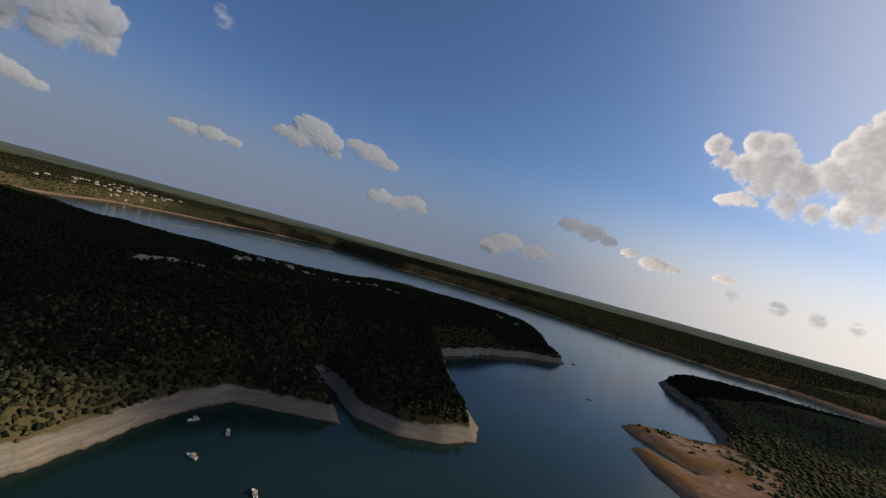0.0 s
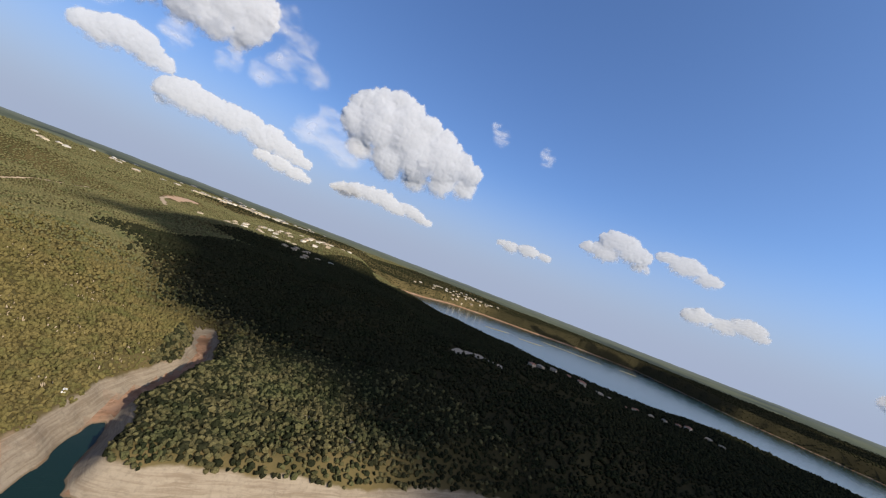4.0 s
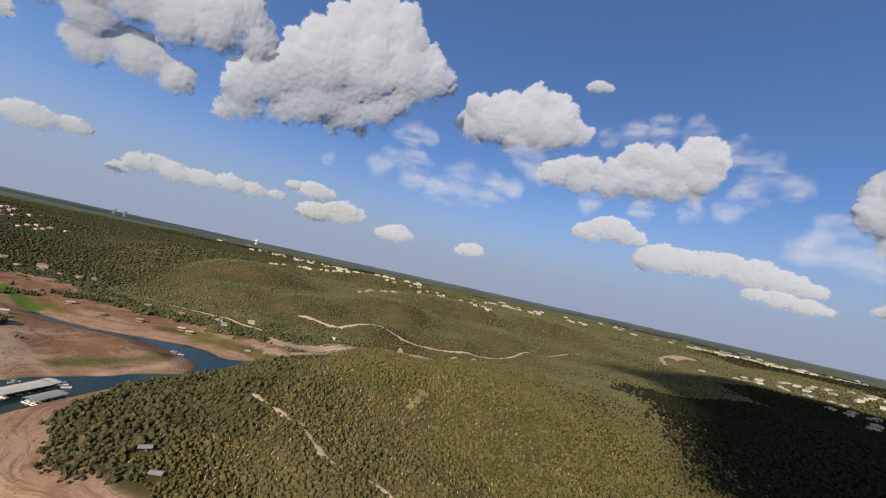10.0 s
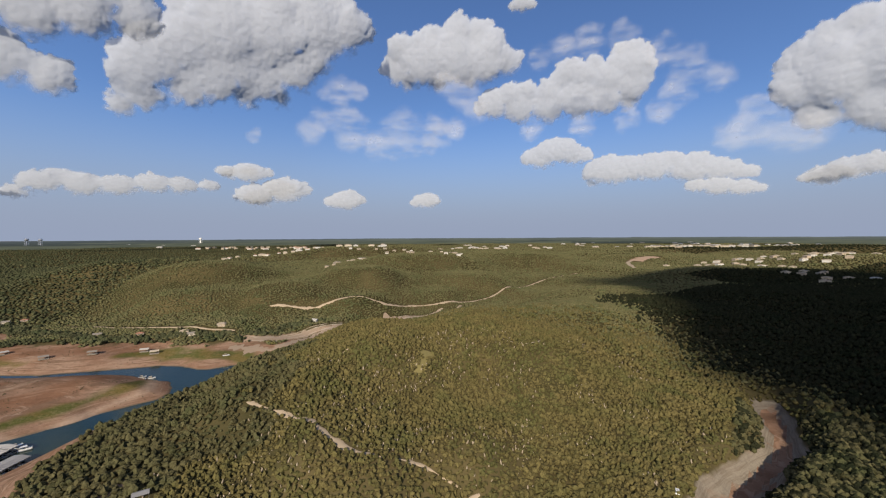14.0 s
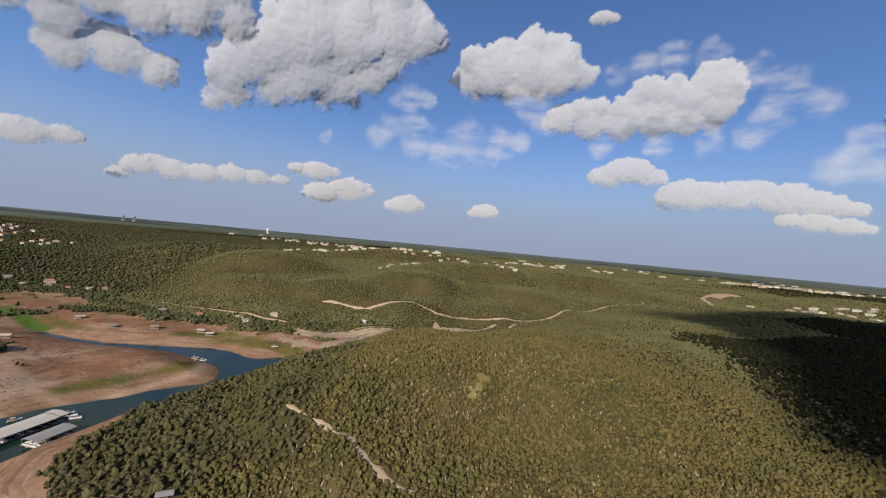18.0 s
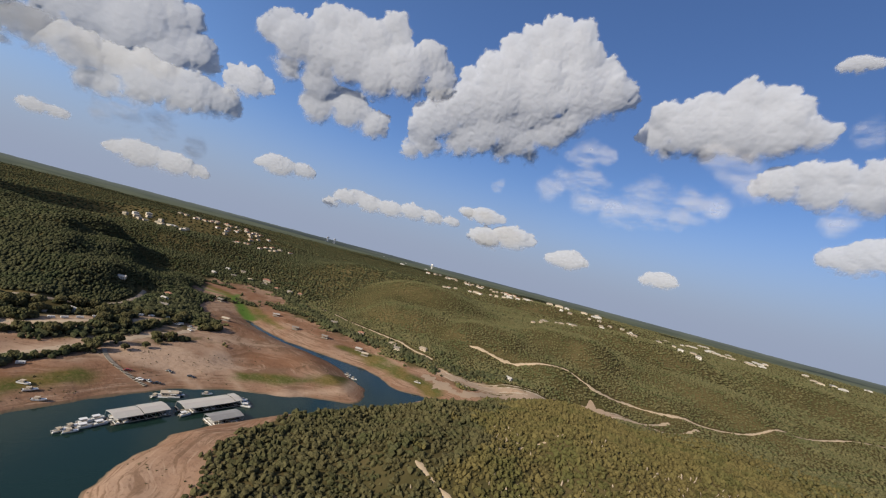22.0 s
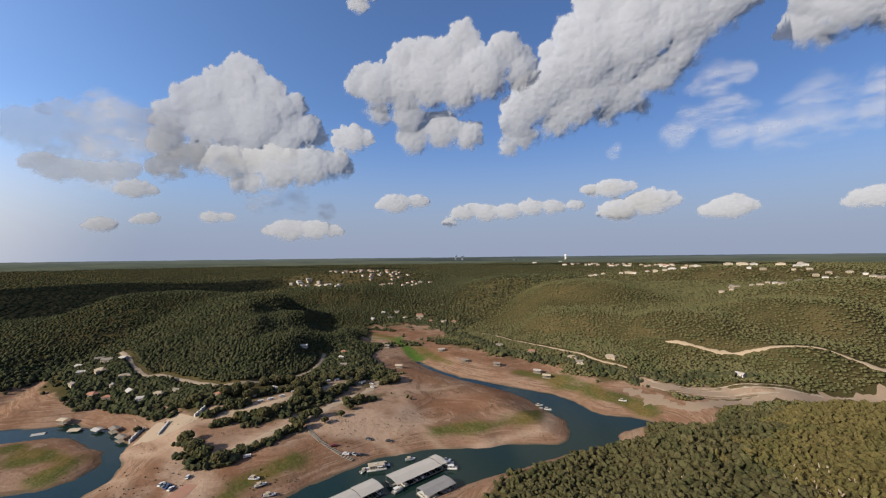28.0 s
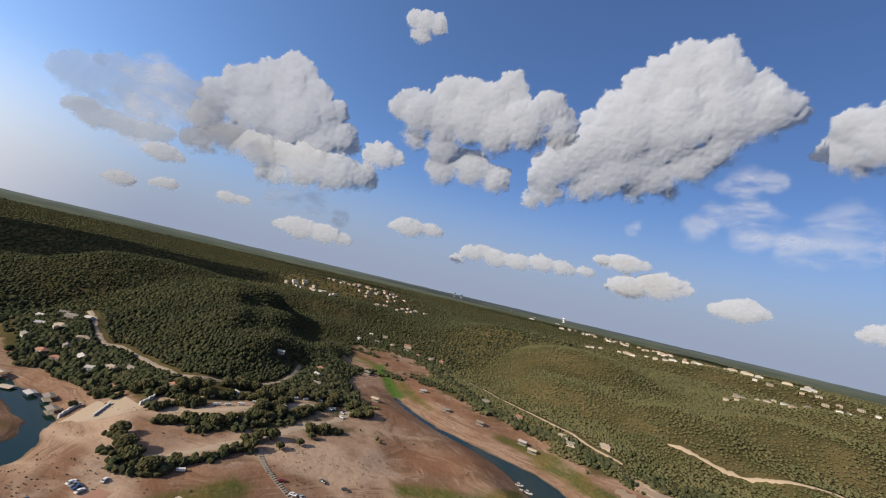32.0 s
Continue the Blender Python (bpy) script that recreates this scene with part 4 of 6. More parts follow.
def car(paint, label, pickup=False):
    ob = new("pickup_truck" if pickup else "car")
    tagged(ob, label, "car", "parked cars")
    part("body", bevelled("body", -2.3, 2.3, -0.9, 0.9, 0.35, 0.95, paint, 0.16), ob)
    if pickup:
        part("cabin", bevelled("cabin", -0.5, 1.1, -0.8, 0.8, 0.9, 1.75, M_GLASS, 0.15, 0.8), ob)
        part("bed_wall", boxes("bed_wall", [(-2.25, -0.6, -0.86, -0.76, 0.9, 1.15), (-2.25, -0.6, 0.76, 0.86, 0.9, 1.15), (-2.28, -2.18, -0.86, 0.86, 0.9, 1.15)], paint), ob)
    else:
        part("glasshouse", bevelled("glasshouse", -1.6, 0.9, -0.78, 0.78, 0.9, 1.42, M_GLASS, 0.12, 0.78), ob)
    part("car_roof", bevelled("car_roof", -1.2 if not pickup else -0.35, 0.6 if not pickup else 0.9, -0.72, 0.72, 1.4 if not pickup else 1.7, 1.47 if not pickup else 1.78, paint, 0.03), ob)
    for s in (-0.62, 0.62):
        part("headlight", boxes("headlight", [(2.26, 2.33, s - 0.18, s + 0.18, 0.6, 0.76)], M_HULL), ob)
    wheels(ob, (-1.4, 1.4), 0.82)
    return ob


CARS = [car(M_CARS[0], "white car parked on bare sand"), car(M_CARS[1], "black car parked on bare sand"), car(M_CARS[2], "silver pickup truck parked on bare sand", True),
        car(M_CARS[3], "dark red car parked on bare sand"), car(M_CARS[4], "blue pickup truck parked on bare sand", True)]


def put(ob, x, y, turn, z=None, lift=0.15, scale=1.0):
    m = pose(x, y, (hz(x, y) if z is None else z) + lift, 0, 0, turn) @ Matrix.Scale(scale, 4)
    if not ob.get("used"):
        ob["used"] = 1
        ob.matrix_basis = m
        return ob
    return copy_thing(ob, m)


PARKED_CAMP = [(1, -354, 142, 60), (1, -350.5, 144, 60), (2, -347, 145.6, 60), (1, -344, 147, 60), (0, -341, 138, 150), (0, -344, 126, 130), (2, -341.5, 127, 130), (4, -339, 128, 130), (0, -336, 129, 130), (1, -307, 238, 20), (1, -297, 248, 35), (3, -314, 215, 70), (2, -300, 222, 15)]
PARKED_BANK = [(0, -303, 218, 40), (1, -297, 226, 60), (0, -380, 292, 10), (2, -388, 297, 20), (0, -394, 288, 40), (0, -410, 287, 80), (0, -417, 290, 70), (2, -360, 146, 20), (0, -305, 128, 80), (1, -336, 112, 20), (1, -330, 104, 50), (1, -320, 118, 10), (0, 40, 157, 10), (0, 110, 172, 60)]
for k, x, y, turn in PARKED_CAMP + PARKED_BANK:
    put(CARS[k], x, y, turn)


def camper():
    ob = new("camper_trailer")
    tagged(ob, "white camper trailer parked under trees", "trailer", "camper trailers")
    part("body", bevelled("body", -3.6, 3.6, -1.2, 1.2, 0.55, 2.9, M_HULL, 0.25), ob)
    part("stripe", boxes("stripe", [(-3.4, 3.4, -1.215, 1.215, 1.15, 1.35)], M_CANVAS), ob)
    for x in (-2.2, 0.2, 2.2):
        part("window", boxes("window", [(x - 0.5, x + 0.5, -1.23, 1.23, 1.65, 2.25)], M_GLASS), ob)
    part("door", boxes("door", [(1.1, 1.7, -1.24, -1.1, 0.65, 2.45)], M_TRIM), ob)
    part("drawbar", boxes("drawbar", [(3.5, 4.9, -0.08, 0.08, 0.45, 0.6)], M_STEEL), ob)
    part("roof_unit", bevelled("roof_unit", -0.6, 0.5, -0.4, 0.4, 2.88, 3.15, M_TRIM, 0.08), ob)
    wheels(ob, (-0.5, 0.4), 1.15, 0.36)
    return ob


CAMPER = camper()
for x, y, turn in [(-437, 186, 20), (-411, 195, 70), (-408, 203, 75), (-406, 210, 80), (-405, 219, 70), (-409, 231, 75), (-398, 242, 85), (-400, 250, 70), (-414, 266, 80), (-412, 274, 75), (-399, 281, 40), (-395, 292, 60), (-404, 310, 30), (-337, 169, 68), (-446, 193, 60), (-396, 233, 75)]:
    put(CAMPER, x, y, turn, scale=0.78)


# ---- boats and docks ----
def hull_mesh(name, length, beam, depth, mat):
    """A boat's hull with a pointed bow and an open top, bow to +x."""
    secs = []
    for t in np.linspace(0, 1, 9):
        x = -length / 2 + length * t
        b = beam / 2 * (0.9 if t < 0.5 else math.sqrt(max(0.0, 1 - ((t - 0.5) / 0.5) ** 2.2)) * 0.9 + 0.02)
        lift = 0.25 * depth * max(0, t - 0.6) / 0.4
        secs.append([(x, -b, depth + lift), (x, -b * 0.75, 0.15 + lift), (x, 0, -0.2 + lift * 1.5), (x, b * 0.75, 0.15 + lift), (x, b, depth + lift), (x, 0, depth * 0.82 + lift)])
    v = [p for s in secs for p in s]
    f = []
    for k in range(8):
        for j in range(6):
            a, b = k * 6 + j, k * 6 + (j + 1) % 6
            f.append((a, b, b + 6, a + 6))
    me = bpy.data.meshes.new(name)
    me.from_pydata(v, [], f + [(0, 1, 2, 3, 4, 5), tuple(range(53, 47, -1))])
    me.materials.append(mat)
    return me


def motor_boat(label):
    ob = new("motor_boat")
    tagged(ob, label, "boat", "boats")
    part("hull", hull_mesh("hull", 6.5, 2.4, 0.9, M_HULL), ob)
    part("windshield", boxes("windshield", [(0.6, 0.75, -0.9, 0.9, 0.9, 1.5)], M_GLASS, 0.8), ob)
    part("cockpit", boxes("cockpit", [(-2.6, 0.5, -0.85, 0.85, 0.82, 0.95)], M_DECK), ob)
    for y in (-0.5, 0.5):
        part("seat", bevelled("seat", -0.6, 0.0, y - 0.3, y + 0.3, 0.9, 1.3, M_CANVAS, 0.06), ob)
    part("outboard_motor", bevelled("outboard_motor", -3.6, -3.2, -0.25, 0.25, 0.3, 1.4, M_RUBBER, 0.1), ob)
    part("bimini_top", bevelled("bimini_top", -2.0, 0.3, -1.0, 1.0, 2.0, 2.08, M_CANVAS, 0.03), ob)
    for x in (-1.9, 0.2):
        for y in (-0.95, 0.95):
            part("strut", tube("strut", [(x, y, 0.85), (x, y, 2.02)], 0.03, M_STEEL), ob)
    return ob


def pontoon_boat(label):
    ob = new("pontoon_boat")
    tagged(ob, label, "boat", "boats")
    for y in (-0.9, 0.9):
        part("pontoon", tube("pontoon", [(-3.4, y, 0.1), (2.8, y, 0.1), (3.5, y, 0.3)], [0.33, 0.33, 0.1], M_STEEL, 8), ob)
    part("deck", boxes("deck", [(-3.4, 3.2, -1.25, 1.25, 0.4, 0.52)], M_DECK), ob)
    part("rail", boxes("rail", [(-3.3, 3.1, -1.25, -1.2, 0.52, 1.2), (-3.3, 3.1, 1.2, 1.25, 0.52, 1.2), (3.05, 3.1, -1.2, 1.2, 0.52, 1.2)], M_HULL), ob)
    for x in (-2.4, 1.6):
        part("bench", bevelled("bench", x, x + 1.2, -1.1, 1.1, 0.52, 0.95, M_TRIM, 0.08), ob)
    part("canopy", bevelled("canopy", -2.6, 1.0, -1.2, 1.2, 2.35, 2.45, M_HULL, 0.04), ob)
    for x in (-2.5, 0.9):
        for y in (-1.15, 1.15):
            part("strut", tube("strut", [(x, y, 0.52), (x, y, 2.38)], 0.03, M_STEEL), ob)
    return ob


BOAT, PONTOON = motor_boat("white motor boat with a tan canopy on the water"), pontoon_boat("white pontoon boat with a flat canopy")
ASHORE = motor_boat("white motor boat stranded on the dry bank")
for x, y, turn in [(-314, 165, 40), (-307, 166, 80), (-297, 167, 60), (-208, 429, 20), (-284, 222, 70)]:
    put(ASHORE, x, y, turn, lift=0.3)
for x, y, turn in [(207, -7, 60), (182, -41, 20), (234, -18, 10), (244, 3, 130), (-273, 247, 60), (-283, 219, 100), (-279, 232, 20), (-252, 381, 20), (-256, 377, 100), (-262, 384, 40), (-255, 262, 60),
                   (-258, 120, 100), (-262, 165, 95), (-264, 170, 100), (-259, 168, 80), (620, -540, 30), (420, -420, 60), (900, -900, 20), (700, -1100, 120), (560, -330, 10), (540, -300, 60)]:
    put(BOAT, x, y, turn, 0.0, 0.05)
for x, y, turn in [(-266, 176, 88), (-261, 174, 85), (-267, 182, 92), (-261, 181, 90), (-262, 188, 88), (-251, 260, 50), (-246, 258, 40), (-277, 227, 60), (-252, 220, 95), (525, -285, 45), (535, -292, 50), (545, -305, 40), (518, -275, 55), (555, -318, 48), (-246, 116, 0)]:
    put(PONTOON, x, y, turn, 0.0, 0.1)


def sheet_mesh(length, d, rise, mat):
    """One pitched roof sheet with a raised seam, its ridge along x."""
    s, v, f = 0.09, [], []
    for x, dz in ((0, 0), (s, 0.07), (2 * s, 0.0), (length, 0)):
        v += [(x, -d / 2, dz), (x, 0, rise + dz), (x, d / 2, dz)]
    for j in range(3):
        a = 3 * j
        f += [(a, a + 3, a + 4, a + 1), (a + 1, a + 4, a + 5, a + 2)]
    return mesh_np("sheet", v, f, [mat])


def sheet_roof(w, d, z, rise, mat, parent, m, pitch=1.3):
    """A roof frame under sheets of metal that lie side by side."""
    v = [(-w / 2, -d / 2, z - 0.1), (w / 2, -d / 2, z - 0.1), (w / 2, 0, z + rise - 0.1), (-w / 2, 0, z + rise - 0.1), (-w / 2, d / 2, z - 0.1), (w / 2, d / 2, z - 0.1),
         (-w / 2, -d / 2, z - 0.02), (w / 2, -d / 2, z - 0.02), (w / 2, 0, z + rise - 0.02), (-w / 2, 0, z + rise - 0.02), (-w / 2, d / 2, z - 0.02), (w / 2, d / 2, z - 0.02)]
    f = [(6, 7, 8, 9), (9, 8, 11, 10), (1, 0, 3, 2), (2, 3, 4, 5), (0, 1, 7, 6), (5, 4, 10, 11), (1, 2, 8, 7), (2, 5, 11, 8), (3, 0, 6, 9), (4, 3, 9, 10)]
    roof = part("roof", mesh_np("roof", v, f, [mat]), parent, m=m)
    n = int(w / pitch)
    me = sheet_mesh(w / n - 0.01, d + 0.2, rise, mat)
    for k in range(n):
        part("sheet", me, roof, m=pose(-w / 2 + w * k / n, 0, z + 0.02))


def dock(x, y, turn, w, d, mat, label, roofs=((0.0, 1.0),), stalls=6):
    """A covered boat dock: roof sheets, posts, beams, walkway, fingers and floats, with the roof's ridge along x."""
    ob = thing("boat_dock", x, y, 0.0, turn, label, "boat dock", "boat docks")
    for k, (a, b) in enumerate(roofs):
        ww = w * (b - a)
        sheet_roof(ww - 0.15, d, 3.6 + 0.35 * (k % 2), 0.7, mat, ob, pose(-w / 2 + w * (a + b) / 2, 0, 0))
    part("walkway", boxes("walkway", [(-w / 2 - 1, w / 2 + 1, -0.9, 0.9, 0.35, 0.5)], M_DECK), ob)
    part("side_walkway", boxes("side_walkway", [(-w / 2 - 1, w / 2 + 1, -d / 2, -d / 2 + 0.7, 0.35, 0.5)], M_DECK), ob)
    part("float", boxes("float", [(-w / 2 - 1, w / 2 + 1, -0.8, 0.8, -0.4, 0.34)], M_RUBBER), ob)
    for k in range(stalls + 1):
        xx = -w / 2 + w * k / stalls
        part("finger", boxes("finger", [(xx - 0.35, xx + 0.35, -d / 2, d / 2, 0.36, 0.48)], M_DECK), ob)
        for yy in (-d / 2 + 0.3, d / 2 - 0.3):
            part("post", tube("post", [(xx, yy, -0.5), (xx, yy, 3.6)], 0.09, M_STEEL), ob)
    for yy in (-d / 2 + 0.3, d / 2 - 0.3):
        part("beam", boxes("beam", [(-w / 2, w / 2, yy - 0.08, yy + 0.08, 3.35, 3.58)], M_STEEL), ob)
    r0 = random.Random(int(w * 10))
    turn_m = pose(x, y, 0.05, 0, 0, turn)
    for k in range(stalls):
        if r0.random() < 0.75:
            for s in (-1, 1):
                if r0.random() < 0.7:
                    p = turn_m @ Vector((-w / 2 + w * (k + 0.5) / stalls, s * d * 0.27, 0))
                    put(BOAT if r0.random() < 0.6 else PONTOON, p.x, p.y, turn + 90 * s, 0.0, 0.05, 0.8)
    return ob


dock(-262, 199.5, 87, 28, 12, M_ROOFS[2], "long floating boat dock under two pale metal roofs", ((0, 0.5), (0.5, 1.0)), 7)
dock(-256.5, 239, 84, 37, 12.5, M_ROOFS[2], "long floating boat dock under a pale metal roof", ((0, 0.86), (0.86, 1.0)), 9)
dock(-236, 235, 84, 20, 10.5, M_RUST, "short boat dock under a ribbed rusting roof close to the bank", ((0, 1.0),), 7)
dock(-232, 112, 8, 26, 16, M_BLUE, "wide floating dock under a blue metal roof", ((0, 1.0),), 6)


def house_boat(x, y, turn):
    ob = thing("house_boat", x, y, 0.0, turn, "tan flat-roofed houseboat moored by the bank", "boat")
    part("hull", bevelled("hull", -6, 6, -2.4, 2.4, -0.3, 0.6, M_HULL, 0.2), ob)
    part("cabin", bevelled("cabin", -4.2, 4.2, -2.0, 2.0, 0.6, 2.9, M_CANVAS, 0.1), ob)
    for k in range(5):
        part("window", boxes("window", [(-3.6 + k * 1.6, -2.7 + k * 1.6, -2.04, 2.04, 1.4, 2.2)], M_GLASS), ob)
    part("roof", bevelled("roof", -5.2, 5.0, -2.4, 2.4, 2.9, 3.05, M_CANVAS, 0.05), ob)
    part("rail", boxes("rail", [(4.4, 5.8, -2.3, -2.25, 0.6, 1.5), (4.4, 5.8, 2.25, 2.3, 0.6, 1.5), (5.75, 5.8, -2.3, 2.3, 0.6, 1.5)], M_STEEL), ob)
    part("roof_unit", bevelled("roof_unit", -1, 0.5, -0.6, 0.6, 3.05, 3.5, M_TRIM, 0.08), ob)


house_boat(-280, 225.5, 60)


def pier():
    """The long gangway from the bank to the blue dock, with rails, posts and two roofed floats."""
    ob = thing("pier", -308, 133, 0.0, -9.5, "long grey gangway with steel rails over the water", "pier")
    n = 12
    for k in range(n):
        z0, z1 = 2.6 - 2.0 * k / n, 2.6 - 2.0 * (k + 1) / n
        m = pose(k * 5.2, 0, 0)
        part("deck_section", boxes("deck_section", [(0, 5.15, -1.0, 1.0, z1, z1 + 0.2)], M_DECK), ob, m=m)
        for y in (-0.95, 0.95):
            part("rail", tube("rail", [(0, y, z1 + 1.25), (5.15, y, z1 + 1.25)], 0.05, M_STEEL), ob, m=m)
            part("rail_post", tube("rail_post", [(2.5, y, z1), (2.5, y, z1 + 1.25)], 0.05, M_STEEL), ob, m=m)
        part("pile", tube("pile", [(0.2, 0, -3), (0.2, 0, z1)], 0.18, M_STEEL), ob, m=m)


pier()


def float_hut(x, y, turn, w, d, mat, label):
    ob = thing("float_hut", x, y, 0.0, turn, label, "hut", "roofed floats by the pier")
    part("deck", boxes("deck", [(-w / 2 - 0.6, w / 2 + 0.6, -d / 2 - 0.6, d / 2 + 0.6, -0.3, 0.45)], M_DECK), ob)
    part("roof", gable("roof", w, d, 3.2, 0.9, 0.4, mat), ob)
    for sx in (-1, 1):
        for sy in (-1, 1):
            part("post", tube("post", [(sx * w / 2, sy * d / 2, 0.4), (sx * w / 2, sy * d / 2, 3.2)], 0.09, M_TRIM), ob)
    part("counter", boxes("counter", [(-w / 3, w / 3, -0.3, 0.4, 0.45, 1.4)], M_TRIM), ob)


float_hut(-266, 130.5, -9, 5, 4.5, M_TEAL, "small teal-roofed fuel hut on a float")
float_hut(-254, 129.5, -9, 8, 7, M_BLUE, "blue-roofed snack hut on a float")
ob = thing("water_slide", -247, 133, 0.0, 30, "yellow plastic slide at the end of the float", "slide")
part("chute", tube("chute", [(0, 0, 2.2), (2, 0, 1.4), (4, 0, 0.4), (5, 0, 0.2)], 0.45, M_YELLOW, 8), ob)
part("platform", boxes("platform", [(-1.4, 0.2, -0.8, 0.8, -0.2, 2.1)], M_DECK), ob)


def stranded_dock(x, y, turn, mat):
    ob = thing("stranded_dock", x, y, turn=turn, label="small roofed dock stranded on the dry creek bank", category="dock", group="stranded docks", lift=0.1)
    part("deck", boxes("deck", [(-4, 4, -3, 3, 0.0, 0.4)], M_DECK), ob)
    part("roof", gable("roof", 7.5, 5.5, 2.9, 0.8, 0.4, mat), ob)
    for sx in (-3.6, 3.6):
        for sy in (-2.6, 2.6):
            part("post", tube("post", [(sx, sy, 0.3), (sx, sy, 2.95)], 0.1, M_DECK), ob)


for k, (x, y, turn) in enumerate([(-347, 436, 20), (-304, 450, 15), (-288, 441, 25), (-386, 425, 40), (-440, 440, 60), (-420, 355, 30), (-500, 400, 10), (-478, 108, 20), (-492, 96, 50), (-466, 117, 10), (-505, 76, 70), (-515, 90, 30), (-445, 119, 15)]):
    stranded_dock(x, y, turn, (M_ROOFS[0], M_ROOFS[2], M_CANVAS)[k % 3])

# slipway of boards down the dry bank
ob = thing("slipway", -347, 214, turn=0, label="old timber slipway down the dry bank", category="slipway")
line = spline([(-347, 214), (-335, 211), (-322, 211), (-306, 215), (-296, 219)], 1.6)
for k in range(len(line) - 1):
    (a, b), (c, d) = line[k], line[k + 1]
    part("board", boxes("board", [(-0.7, 0.7, -1.3, 1.3, 0.0, 0.25)], M_DECK), ob, m=Matrix.Translation((a + 347, b - 214, hz(a, b) - ob.matrix_basis.translation.z + 0.15)) @ pose(0, 0, 0, 0, 0, math.degrees(math.atan2(d - b, c - a))))

# retaining walls of the sand terrace and the red clay pad by the parking ground
for pts, hh in (([(-446, 132), (-434, 122)], 2.0), ([(-436, 146), (-421, 137)], 1.6), ([(-447, 166), (-434, 170), (-424, 160)], 2.2)):
    c = spline(pts, 3)
    wall = thing("retaining_wall", c[0][0], c[0][1], label="pale stone retaining wall on the sand terrace", category="wall", group="retaining walls")
    for k in range(len(c) - 1):
        (a, b), (p, q) = c[k], c[k + 1]
        part("stone_block", boxes("stone_block", [(0, math.hypot(p - a, q - b) - 0.04, -0.5, 0.5, -1, hh)], M_TRIM, 0.98), wall,
             m=Matrix.Translation((a - c[0][0], b - c[0][1], hz(a, b) - hz(*c[0]))) @ pose(0, 0, 0, 0, 0, math.degrees(math.atan2(q - b, p - a))))
strip("clay_pad", [(-333, 138), (-329, 132), (-325, 126)], 9, M_BRICKRED, "red clay pad beside parked cars", "pad", 0.1, 0.2)

# beach camp under the near hill
def canopy(x, y, turn, w, d, mat, label):
    ob = thing("canopy", x, y, turn=turn, label=label, category="canopy", group="canopies on the beach")
    part("roof", gable("roof", w, d, 2.6, 0.7, 0.2, mat, 0.06), ob)
    for sx in (-1, 1):
        for sy in (-1, 1):
            part("pole", tube("pole", [(sx * w / 2, sy * d / 2, -0.3), (sx * w / 2, sy * d / 2, 2.65)], 0.05, M_STEEL), ob)
    CLEAR.append((x, y, 5))


canopy(18, 151, 10, 5, 4, M_TARP, "bright blue tarp canopy on the beach")
canopy(35, 154, 20, 3.5, 3, M_TARP, "bright blue tarp canopy by the trees")
canopy(0, 157, 15, 4, 2.5, M_TARP, "blue canopy beside beach trees")
canopy(-8, 156, 15, 4, 3, M_HULL, "white canopy beside beach trees")
canopy(28, 167, 20, 5, 3.5, M_HULL, "white shed roof in a gap of the woods")

M_SLATE = simple("dark_slate_shingle", (0.06, 0.055, 0.055), 0.8)


def pavilion(x, y, turn):
    ob = thing("pavilion", x, y, turn=turn, label="dark open pavilion with a peaked roof above the beach", category="pavilion")
    part("roof", gable("roof", 6, 6.5, 2.6, 2.4, 0.4, M_SLATE, 0.12), ob)
    part("deck", boxes("deck", [(-3.2, 3.2, -5.5, 3.4, -0.5, 0.25)], M_DECK), ob)
    for sx in (-2.8, 2.8):
        for sy in (-3.0, 3.0):
            part("post", boxes("post", [(sx - 0.1, sx + 0.1, sy - 0.1, sy + 0.1, 0.2, 2.65)], M_DOOR), ob)
    CLEAR.append((x, y, 5.5))


def patio_umbrella(x, y):
    ob = thing("patio_umbrella", x, y, label="round white patio umbrella beside the dark pavilion", category="umbrella", group="umbrellas of the pavilion")
    part("pole", tube("pole", [(0, 0, -0.3), (0, 0, 2.5)], 0.04, M_STEEL), ob)
    rim = [(1.3 * math.cos(0.785 * q), 1.3 * math.sin(0.785 * q), 2.05) for q in range(8)]
    part("canopy", mesh_np("canopy", rim + [(0, 0, 2.6)], [(q, (q + 1) % 8, 8) for q in range(8)], [M_HULL]), ob)


pavilion(-60, 164, 12)
for x, y in ((-63, 159.5), (-60.4, 158.6), (-58, 159.8), (-55.4, 159.4), (-58.8, 157)):
    patio_umbrella(x, y)
canopy(-126, 182, 30, 6, 4, M_RUST, "grey shed roof in the woods above the beach")
canopy(-108, 168, 10, 6, 4, M_RUST, "dark grey shed roof near the beach")


def kayak(mat):
    ob = new("kayak")
    tagged(ob, "yellow kayak lying on the beach", "kayak", "kayaks")
    part("hull", tube("hull", [(-1.9, 0, 0.25), (-1.2, 0, 0.2), (0, 0, 0.18), (1.2, 0, 0.2), (1.9, 0, 0.25)], [0.05, 0.3, 0.38, 0.3, 0.05], mat, 8), ob)
    part("cockpit", boxes("cockpit", [(-0.5, 0.5, -0.22, 0.22, 0.4, 0.6)], M_RUBBER), ob)
    return ob


KAYAK = kayak(M_YELLOW)
for k in range(9):
    put(KAYAK, 21 + 1.3 * k, 153 + 0.25 * k, 100, lift=0.1)


